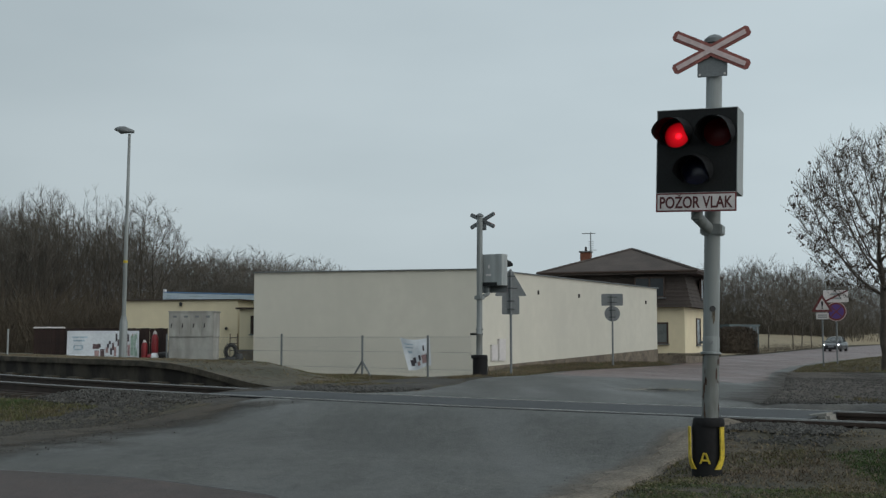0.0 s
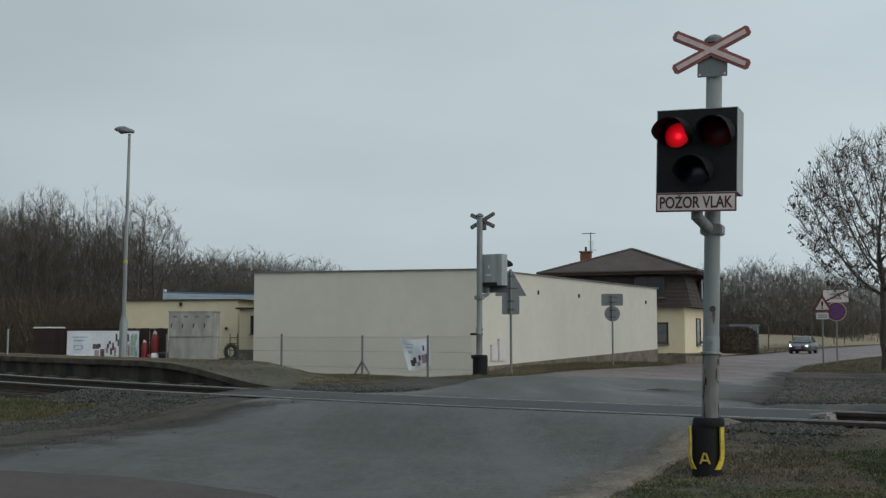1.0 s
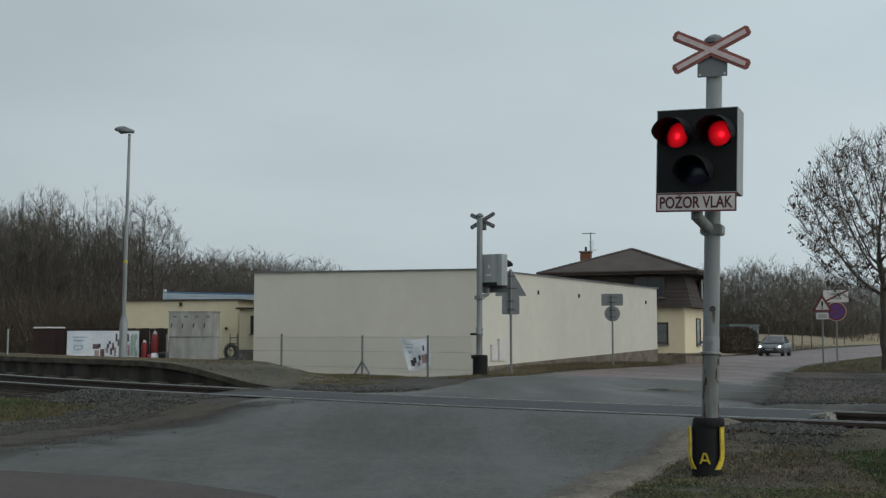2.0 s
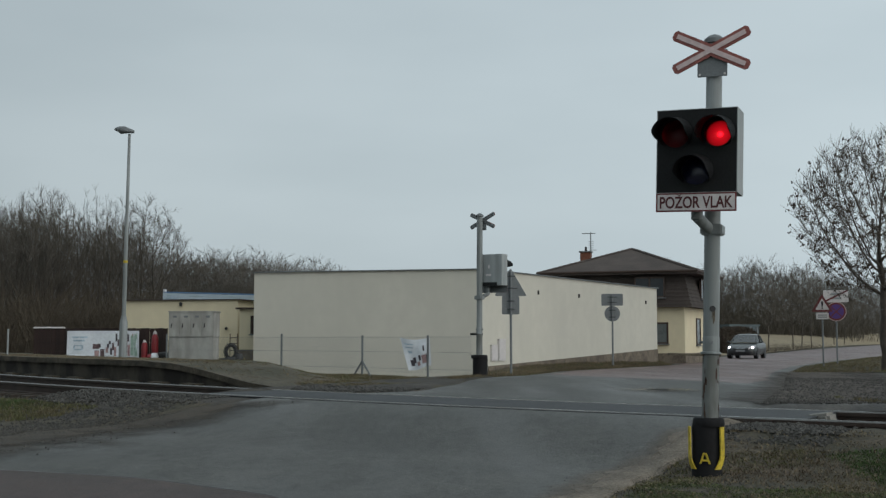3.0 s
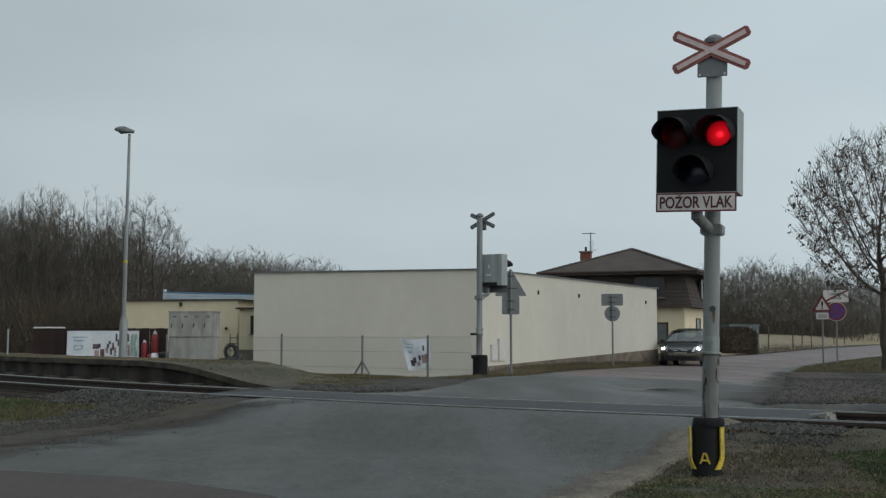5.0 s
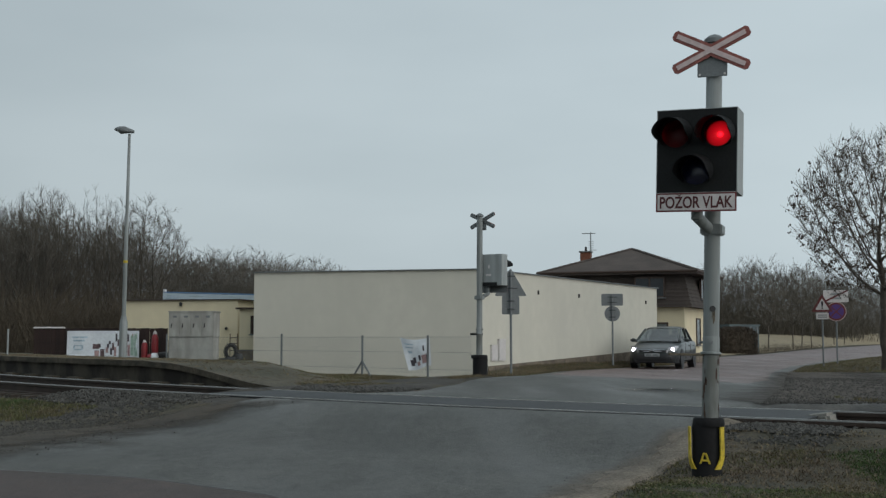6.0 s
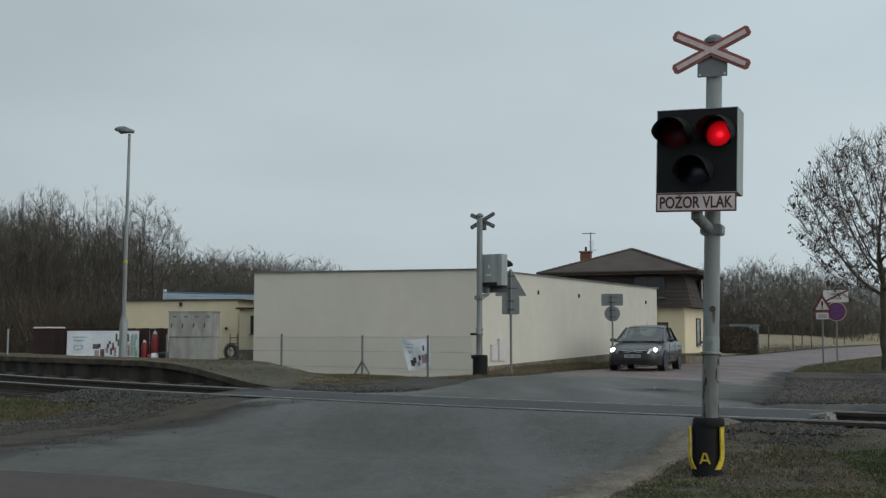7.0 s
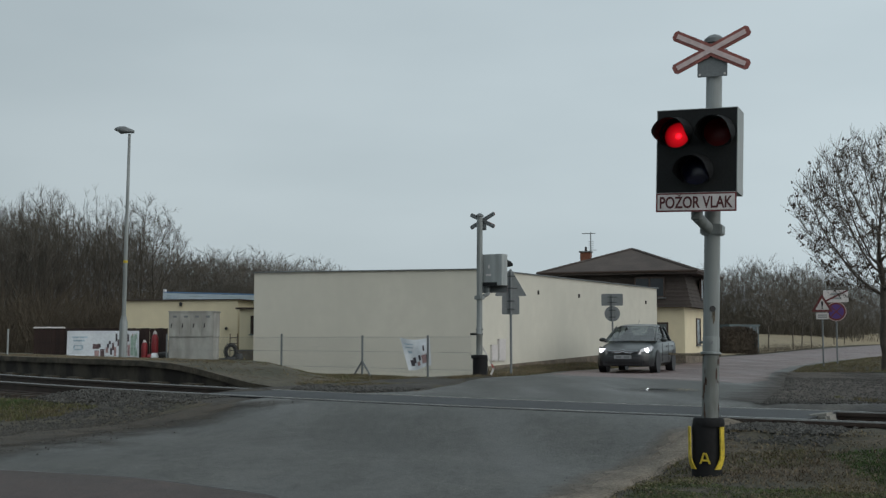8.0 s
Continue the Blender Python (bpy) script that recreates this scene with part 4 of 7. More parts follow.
    part("inner_wall", boxed(-W + 0.004, W - 0.004, BK - 0.012, BK - 0.004, Z0 + 0.004, Z0 + 2 * H - 0.004), BOX_BLACK, s, at=board)
    part("hanger_bar", boxed(-0.2, 0.2, BK + 0.008, BK + 0.03, Z0 - 0.02, Z0 + 0.06), BOX_BLACK, s, at=board)
    part("data_plate", boxed(-0.05, 0.08, BK + 0.008, BK + 0.011, Z0 + 0.2, Z0 + 0.24), SIGN_WHITE, s, at=board)
    part("data_plate", boxed(-0.015, 0.02, BK + 0.008, BK + 0.011, Z0 + 0.36, Z0 + 0.43), SIGN_WHITE, s, at=board)
    reflectors = []
    for k, (cx, cz) in enumerate(lamps):
        unit = part("lamp_unit", bmesh.new(), BOX_BLACK, s, "red lamp under a hood" if k < 2 else "dark blue lamp under a hood", at=board)
        me = unit.data
        bmr = bmesh.new()
        a = [bmr.verts.new((cx + (R + 0.008) * math.cos(t), FR - 0.006, cz + (R + 0.008) * math.sin(t))) for t in [2 * math.pi * i / 32 for i in range(32)]]
        b = [bmr.verts.new((cx + (R - 0.006) * math.cos(t), FR - 0.006, cz + (R - 0.006) * math.sin(t))) for t in [2 * math.pi * i / 32 for i in range(32)]]
        c = [bmr.verts.new((cx + (R + 0.008) * math.cos(t), FR, cz + (R + 0.008) * math.sin(t))) for t in [2 * math.pi * i / 32 for i in range(32)]]
        for i in range(32):
            j = (i + 1) % 32
            bmr.faces.new((a[i], a[j], b[j], b[i]))
            bmr.faces.new((a[i], a[j], c[j], c[i]))
        bmr.to_mesh(me)
        bmr.free()
        hood(unit, cx, cz, FR - 0.003, R + 0.012, 0.29)
        lens_dome(unit, cx, cz, FR - 0.004, R, RED_LENS if k < 2 else BLUE_LENS)
        if k < 2:
            ref = bmesh.new()
            tube(ref, (0, -0.02, 0), (0, -0.016, 0), 0.108, n=32)
            r_ob = part("reflector", ref, LAMP_GLOW, unit, "glowing lamp reflector", smooth=True, at=Matrix.Translation((cx, FR + 0.115, cz)))
            cup = bmesh.new()
            tube(cup, (0, -0.015, 0), (0, 0.03, 0), 0.113, 0.05, n=32)
            reflectors.append((r_ob, cup, (cx, FR + 0.115, cz)))
    # name plate under the board
    plate = part("name_plate", slab([(-W - 0.003, 0), (W + 0.003, 0), (W + 0.003, 0.15), (-W - 0.003, 0.15)], FR - 0.012, FR - 0.008), SIGN_RED, s, "white plate with dark red writing and border", at=board @ Matrix.Translation((0, 0, Z0 - 0.155)))
    part("plate_field", slab([(-W + 0.01, 0.013), (W - 0.01, 0.013), (W - 0.01, 0.137), (-W + 0.01, 0.137)], FR - 0.0145, FR - 0.0122), SIGN_WHITE, plate)
    text_part("POZOR VLAK", 0.128, LETTER, plate, pose(-0.003, FR - 0.0155, 0.069, 90, 0, 0), 0.73, 0.0028)
    part("letter_hook", slab([(-0.133, 0.122), (-0.125, 0.122), (-0.115, 0.136), (-0.123, 0.136), (-0.129, 0.129), (-0.135, 0.136), (-0.143, 0.136)], FR - 0.0165, FR - 0.0147), LETTER, plate)
    part("plate_back", slab([(-W, 0.002), (W, 0.002), (W, 0.148), (-W, 0.148)], FR - 0.0078, FR - 0.005), SIGN_BACK, plate)
    # bent bracket that carries the board
    br = bmesh.new()
    tube(br, (-0.085, -0.2, Z0 - 0.0), (-0.085, -0.2, Z0 - 0.2), 0.047, n=16)
    tube(br, (-0.085, -0.2, Z0 - 0.18), (-0.01, -0.04, Z0 - 0.27), 0.045, n=16)
    part("bracket", br, POLE_GREY, s, smooth=True, at=tilt @ pose(0, 0, 0, 0, 0, box_turn))
    cl = boxed(-0.085, 0.088, -0.08, 0.08, Z0 - 0.31, Z0 - 0.225, 0.01)
    part("clamp", cl, POLE_GREY, s, at=tilt @ pose(0, 0, 0, 0, 0, box_turn))
    return s, reflectors


near_signal, near_lamps = signal(pose(2.12, 9.1, -0.27), 1.75, -24, "grey crossing signal with red lamps, warning cross and black collar")
far_signal, far_lamps = signal(pose(0.78, 24.4, -0.04, 0, 0, 180), -0.3, -34, "grey crossing signal seen from behind with black collar", 0.22, -1, -0.2, 0.225)
CUPS = []
for lamps in (near_lamps, far_lamps):
    for ob, cup, c in lamps:
        CUPS.append(part("reflector_back", cup, BOX_BLACK, ob, smooth=True))


# ---- buildings ----
WA, WB, WC = (-5.35, 32.0), (1.06, 30.4), (7.94, 42.0)
annex = thing("walled_yard", Matrix.Translation((0, 0, -0.08)) @ Matrix.Scale(1.10, 4), "pale rendered blank yard wall on a rubble plinth", "building", kind="")
part("wall", floor_slab([WA, WB, WC, (WC[0] - 6.2, WC[1] + 3.7), (WA[0] + 0.6, WA[1] + 13.0)], -0.5, 2.665), RENDER_PALE, annex)
cap = [(-5.41, 31.95), (1.08, 30.33), (8.02, 42.02), (7.85, 42.12), (0.99, 30.56), (-5.37, 32.15)]
part("coping", floor_slab(cap, 2.664, 2.69), SIGN_BACK, annex, "thin grey sheet metal coping")
dirv = (Vector(WC) - Vector(WB)).normalized()
outn = Vector((dirv.y, -dirv.x))
pl = [Vector(WB) + dirv * 0.3 + outn * 0.025, Vector(WC) + outn * 0.025, Vector(WC) - outn * 0.05, Vector(WB) + dirv * 0.3 - outn * 0.05]
bm = bmesh.new()
low = [bm.verts.new((p.x, p.y, -0.5)) for p in pl]
tops = [0.06, 0.42, 0.42, 0.06]
hi = [bm.verts.new((p.x, p.y, z)) for p, z in zip(pl, tops)]
bm.faces.new(low[::-1])
bm.faces.new(hi)
for i in range(4):
    bm.faces.new((low[i], low[(i + 1) % 4], hi[(i + 1) % 4], hi[i]))
part("plinth", bm, PLINTH, annex, "brown rubble plinth")
for k, (dd, zz) in enumerate(((3.4, 2.16), (6.35, 2.16), (9.1, 2.16), (12.3, 2.12))):
    p = Vector(WB) + dirv * dd
    part("drain_spout", boxed(-0.016, 0.016, -0.05, 0.02, -0.06, 0.06, 0.008), BLACK_PAINT, annex, at=Matrix.Translation((p.x, p.y, zz)) @ Matrix.Rotation(math.atan2(dirv.y, dirv.x), 4, "Z"))
for dd, w, z0, z1 in ((0.6, 0.34, 0.2, 0.62), (1.05, 0.4, 0.2, 0.78)):
    p = Vector(WB) + dirv * dd
    mm = Matrix.Translation((p.x, p.y, 0)) @ Matrix.Rotation(math.atan2(dirv.y, dirv.x), 4, "Z")
    mb = part("meter_box", boxed(-w / 2, w / 2, -0.06, 0.03, z0, z1, 0.01), SIGN_WHITE, annex, "flat white meter cupboard", at=mm)
    part("meter_box_lid", boxed(-w / 2 - 0.008, w / 2 + 0.008, -0.075, 0.03, z1, z1 + 0.02), SIGN_WHITE, mb)


def window(parent, m, w, h, pane=DARK_GLASS, frame_mat=WINDOW_FRAME, bars=1):
    f = bmesh.new()
    t = 0.07
    for x0, x1, z0, z1 in ((-w / 2, -w / 2 + t, 0, h), (w / 2 - t, w / 2, 0, h), (-w / 2, w / 2, 0, t), (-w / 2, w / 2, h - t, h)):
        box(f, x0, x1, -0.05, 0.04, z0, z1)
    for k in range(bars):
        x = -w / 2 + w * (k + 1) / (bars + 1)
        box(f, x - 0.035, x + 0.035, -0.045, 0.035, t, h - t)
    win = part("window", f, frame_mat, parent, at=m)
    part("pane", boxed(-w / 2 + t, w / 2 - t, -0.02, -0.005, t, h - t), pane, win)
    part("sill", boxed(-w / 2 - 0.05, w / 2 + 0.05, -0.1, 0.02, -0.04, 0.0), SIGN_BACK, win)
    return win


# house with a dark shingled upper storey; its near corner stands towards the road
HA, HB, HC = Vector((5.1, 51.8)), Vector((10.67, 50.0)), Vector((12.9, 54.9))
HD = HA + (HC - HB)
house = thing("house", Matrix(), "beige house with a brown shingled upper storey and hipped roof", "house")


def inset(pts, d):
    c = sum(pts, Vector((0, 0))) / len(pts)
    return [p + (c - p).normalized() * d for p in pts]


base = [HA, HB, HC, HD]
part("wall", floor_slab(base, -0.5, 2.25), RENDER_BEIGE, house)
part("house_plinth", floor_slab(inset(base, -0.05), -0.5, 0.16), PLINTH, house, "brown stone plinth")
bm = bmesh.new()
lo, hi_ = inset(base, -0.5), inset(base, 0.05)
a = [bm.verts.new((p.x, p.y, 2.2)) for p in lo]
b = [bm.verts.new((p.x, p.y, 3.75)) for p in hi_]
bm.faces.new(a[::-1])
bm.faces.new(b)
for i in range(4):
    bm.faces.new((a[i], a[(i + 1) % 4], b[(i + 1) % 4], b[i]))
part("mansard", bm, ROOF_BROWN, house, "dark brown shingled upper wall")


for k in range(9):
    t = (k + 0.5) / 9
    part("shingle_course", floor_slab(inset(base, -0.5 + 0.55 * t - 0.035), 2.2 + 1.55 * t, 2.2 + 1.55 * t + 0.05), ROOF_BROWN, house)


def hip_roof(eave, z0, z1, ridge):
    bm = bmesh.new()
    e = [bm.verts.new((p.x, p.y, z0)) for p in eave]
    e2 = [bm.verts.new((p.x, p.y, z0 + 0.12)) for p in eave]
    r = [bm.verts.new((p.x, p.y, z1)) for p in ridge]
    bm.faces.new(e[::-1])
    for i in range(4):
        bm.faces.new((e[i], e[(i + 1) % 4], e2[(i + 1) % 4], e2[i]))
    bm.faces.new((e2[0], e2[1], r[0]))
    bm.faces.new((e2[1], e2[2], r[1], r[0]))
    bm.faces.new((e2[2], e2[3], r[1]))
    bm.faces.new((e2[3], e2[0], r[0], r[1]))
    return bm


eave = inset(base, -0.85)
mid0 = (HA + HC) / 2 - (HC - HB) * 0.04
mid1 = (HA + HC) / 2 + (HC - HB) * 0.08
part("roof", hip_roof(eave, 3.66, 5.02, [mid0, mid1]), ROOF_BROWN, house, "brown hipped roof")
for i in range(4):
    p, q = eave[i], eave[(i + 1) % 4]
    part("gutter", tubed((p.x, p.y, 3.78), (q.x, q.y, 3.78), 0.07, n=8), WINDOW_FRAME, house, smooth=True)
for p, q in ((eave[0], mid0), (eave[1], mid0), (eave[2], mid1)):
    a, b = Vector((p.x, p.y, 3.78)), Vector((q.x, q.y, 5.03))
    for k in range(18):
        part("ridge_tile", tubed(a.lerp(b, k / 18), a.lerp(b, (k + 1.1) / 18), 0.07, 0.055, n=6), ROOF_BROWN, house)
side = (HB - HA).normalized()
turn_a = Matrix.Rotation(math.atan2(side.y, side.x), 4, "Z")
side2 = (HC - HB).normalized()
turn_b = Matrix.Rotation(math.atan2(side2.y, side2.x), 4, "Z")
for m, w, h, bars in ((Matrix.Translation((*(HA + side * 4.25 + Vector((0.03, -0.33))), 2.62)) @ turn_a, 1.35, 0.92, 1),):
    window(house, m, w, h, bars=bars)
window(house, Matrix.Translation((*(HB - side * 1.02), 0.58)) @ turn_a, 0.62, 0.95, PALE_CURTAIN, bars=0)
window(house, Matrix.Translation((*(HB + side2 * 2.8), 0.5)) @ turn_b, 0.9, 1.25, PALE_CURTAIN, bars=0)
window(house, Matrix.Translation((*(HB + side2 * 2.8 + Vector((0.25, -0.1))), 2.6)) @ turn_b, 1.3, 0.95, bars=1)
ch = part("chimney", boxed(-0.24, 0.24, -0.24, 0.24, 3.8, 4.95, 0.01), BRICK, house, "red brick chimney", at=pose(6.85, 54.0, 0, 0, 0, -18))
part("chimney_cap", boxed(-0.3, 0.3, -0.3, 0.3, 4.92, 4.98, 0.01), SIGN_BACK, ch)
part("flue", tubed((0, 0, 4.9), (0, 0, 5.2), 0.07, 0.05, n=10), BLACK_PAINT, ch)
aer = bmesh.new()
tube(aer, (0, 0, 4.4), (0, 0, 6.05), 0.025, n=6)
tube(aer, (-0.42, 0, 5.98), (0.2, 0, 6.0), 0.018, n=6)
for k in range(7):
    tube(aer, (-0.4 + 0.1 * k, -0.18, 5.985), (-0.4 + 0.1 * k, 0.18, 5.985), 0.012, n=4)
for k in range(5):
    tube(aer, (-0.1, 0, 5.2 + 0.1 * k), (0.14, 0, 5.2 + 0.1 * k), 0.01, n=4)
tube(aer, (0, 0, 5.18), (0.28, 0, 5.2), 0.012, n=4)
part("aerial", aer, SIGN_BACK, house, "television aerial on a mast", at=pose(7.1, 54.1, -0.14, 0, 0, 0))

# low station building and a longer shed behind it
station = thing("station_building", Matrix(), "low beige flat-roofed building beside the platform", "building")
SA, SB = Vector((-11.15, 39.6)), Vector((-7.0, 38.6))
part("wall", floor_slab([SA, SB, SB + Vector((0.9, 4)), SA + Vector((0.9, 4))], -0.3, 2.12), RENDER_BEIGE, station)
part("roof", floor_slab([SA + Vector((-0.1, -0.1)), SB + Vector((0.1, -0.1)), SB + Vector((1.0, 4.1)), SA + Vector((0.8, 4.1))], 2.12, 2.155), WINDOW_FRAME, station, "thin dark roof edge")
part("wall_lamp", boxed(-0.045, 0.045, -0.12, 0, 1.92, 2.06, 0.02), BLACK_PAINT, station, at=pose(-9.05, 39.08, 0))
part("wall_tap", boxed(-0.04, 0.05, -0.12, 0, 1.1, 1.2, 0.02), BLACK_PAINT, station, at=pose(-7.4, 38.68, 0))
part("annex_wall", floor_slab([(-6.66, 37.05), (-4.6, 36.5), (-3.6, 43), (-5.6, 43.3)], -0.3, 1.76), RENDER_BEIGE, station)
part("annex_roof", floor_slab([(-6.78, 36.95), (-4.6, 36.4), (-3.6, 43), (-5.6, 43.3)], 1.76, 1.82), WINDOW_FRAME, station)
part("station_plinth", floor_slab([(-6.68, 37.02), (-4.6, 36.46), (-4.6, 36.6), (-6.6, 37.2)], -0.3, 0.45), PLINTH, station)
window(station, pose(-6.13, 36.88, 0.95, 0, 0, -15), 0.26, 0.6, bars=0)
shed = thing("long_shed", Matrix(), "long white shed with a blue-edged roof", "shed")
part("wall", floor_slab([(-11.3, 46.5), (-5.6, 45), (-4, 52), (-9.5, 54)], -0.3, 2.0), RENDER_PALE, shed)
for k in range(7):
    bm = floor_slab([(-11.5, 46.3 + 0.02 * k), (-5.2, 44.65 + 0.02 * k), (-4, 52), (-9.5, 54)], 2.0 + 0.115 * k, 2.0 + 0.115 * k + (0.045 if k == 6 else 0.1))
    for vert in bm.verts:
        vert.co.z -= 0.034 * (vert.co.x + 11.5)
    part("roof_board", bm, ROOF_BLUE if k == 6 else ROOF_WHITE, shed)
part("flue_pipe", tubed((-11.45, 46.5, 1.6), (-11.45, 46.5, 2.83), 0.07, n=10), SIGN_WHITE, shed, smooth=True)

# brown board fence behind the platform
fence = thing("board_fence", Matrix(), "dark brown board fence behind the platform", "fence")
board_mesh = mesh_of("board", boxed(-0.068, 0.068, -0.012, 0.012, -0.2, 0.9, 0.004), BROWN_WOOD)
fa, fb = Vector((-12.6, 34.9)), Vector((-8.35, 34.4))
nb = 30
for k in range(nb):
    b = new("board", board_mesh)
    b.parent = fence
    p = fa.lerp(fb, (k + 0.5) / nb)
    b.matrix_basis = pose(p.x, p.y, 0.22 + 0.006 * math.sin(k * 2.1), 0, 0.4 * math.sin(k * 1.7), -6.7)
part("top_rail", tubed((fa.x, fa.y - 0.03, 1.14), (fa.x + 1.0, fa.y - 0.15, 1.14), 0.03, n=6), SIGN_WHITE, fence)
low_wall = bmesh.new()
box(low_wall, 0, 0.55, 0, 0.2, 0.1, 0.78)
part("low_wall", low_wall, BROWN_WOOD, fence, at=pose(-8.33, 34.4, 0))


def locker_block(m):
    t = thing("relay_cabinet", m, "grey concrete relay cabinet with four upper doors", "cabinet")
    part("base", boxed(-0.71, 0.71, -0.3, 0.35, -0.2, 0.80, 0.012), CONCRETE, t, "stained grey concrete base")
    part("top_case", boxed(-0.72, 0.72, -0.31, 0.36, 0.80, 1.52, 0.012), CONCRETE, t)
    part("top_lid", boxed(-0.74, 0.74, -0.33, 0.38, 1.52, 1.56, 0.01), CONCRETE, t)
    for k in range(4):
        x = -0.53 + 0.352 * k
        d = part("cabinet_door", boxed(x - 0.165, x + 0.165, -0.325, -0.305, 0.83, 1.5, 0.006), CONCRETE, t)
        part("plate", boxed(x - 0.05, x + 0.07, -0.331, -0.325, 1.37, 1.43), SIGN_BACK, d)
        part("handle", tubed((x - 0.1, -0.34, 1.08), (x - 0.08, -0.34, 1.2), 0.014, n=6), BLACK_PAINT, d)
    part("pilaster", boxed(0.5, 0.71, -0.325, -0.3, -0.2, 0.8, 0.01), CONCRETE, t)
    return t


locker_block(pose(-7.25, 33.0, 0.04, 0, 0, -4)).scale = (0.92, 1, 1)


def street_lamp(m, lean):
    t = thing("street_lamp", m, "tall grey platform lamp with a single head", "street lamp")
    tilt = pose(0, 0, 0, 0, lean, 0)
    part("base_tube", lathe(bmesh.new(), [(0.105, -0.1), (0.105, 0.85), (0.1, 0.92), (0.06, 1.08)], 18), POLE_GREY, t, smooth=True, at=tilt)
    part("pole", tubed((0, 0, 1.05), (0, 0, 5.95), 0.056, 0.036, n=14), POLE_GREY, t, smooth=True, at=tilt)
    part("collar", lathe(bmesh.new(), [(0.052, 2.48), (0.057, 2.49), (0.057, 2.54), (0.052, 2.55)], 14), YELLOW, t, "small yellow band", at=tilt)
    hd = bmesh.new()
    secs = ((0.12, 0.05, 0.055), (0.0, 0.08, 0.085), (-0.12, 0.11, 0.125), (-0.27, 0.115, 0.105), (-0.37, 0.075, 0.06), (-0.41, 0.02, 0.02))
    rows = []
    for x, w, h in secs:
        rows.append([hd.verts.new((x, w * math.cos(a), 6.02 - 0.12 * x + (h if math.sin(a) > 0 else h * 0.55) * math.sin(a))) for a in [2 * math.pi * i / 14 for i in range(14)]])
    for a, b in zip(rows, rows[1:]):
        for i in range(14):
            hd.faces.new((a[i], a[(i + 1) % 14], b[(i + 1) % 14], b[i]))
    hd.faces.new(rows[0])
    hd.faces.new(rows[-1][::-1])
    h = part("lamp_head", hd, SIGN_BACK, t, "grey lamp head", smooth=True, at=tilt)
    part("lamp_glass", lathe(bmesh.new(), [(0.01, -0.05), (0.06, -0.035), (0.085, 0.0), (0.085, 0.01)], 14, (-0.2, 0, 6.0)), PALE_CURTAIN, h, smooth=True)
    return t


street_lamp(pose(-8.47, 30.0, 0.33), 0.5)


def banner(m, w, h, prints, label, sway=0.02, ragged=False):
    """A cloth banner with unreadable printed bars and shapes raised on it."""
    t = thing("banner", m, label, "banner")

    def wave(x, z):
        return sway * math.sin(x * 7 + z * 3) + sway * 0.6 * math.sin(x * 15 - z * 6)
    nxs, nzs = 26, 14
    v, f = [], []
    for y in (0.0, 0.006):
        for j in range(nzs + 1):
            for i in range(nxs + 1):
                x, z = w * i / nxs, h * j / nzs
                xx, zz = x, z
                if ragged:
                    xx += 0.16 * (1 - z / h) * (1 - x / w) + 0.05 * (1 - z / h)
                    zz += 0.12 * step(0.2, 1.0, x / w) * (1 - z / h) - 0.05 * math.sin(3.1 * x / w) * (z / h)
                v.append((xx, y + wave(x, z), zz))
    n1 = (nxs + 1) * (nzs + 1)
    for s in (0, n1):
        for j in range(nzs):
            for i in range(nxs):
                k = s + j * (nxs + 1) + i
                f.append((k, k + 1, k + nxs + 2, k + nxs + 1))
    sheet("cloth", v, f, BANNER, t)
    for px, pz, pw, ph, mat in prints:
        bm = bmesh.new()
        n = 5
        a, b = [], []
        for i in range(n + 1):
            x = px + pw * i / n
            jag = 0.12 * ph * math.sin(9.0 * i + 5 * px)
            for lst, z in ((a, pz), (b, pz + ph + jag)):
                xx, zz = x, z
                if ragged:
                    xx += 0.16 * (1 - z / h) * (1 - x / w) + 0.05 * (1 - z / h)
                    zz += 0.12 * step(0.2, 1.0, x / w) * (1 - z / h) - 0.05 * math.sin(3.1 * x / w) * (z / h)
                lst.append(bm.verts.new((xx, wave(x, z) - 0.009, zz)))
        for i in range(n):
            bm.faces.new((a[i], a[i + 1], b[i + 1], b[i]))
        part("print", bm, mat, t)
    return t


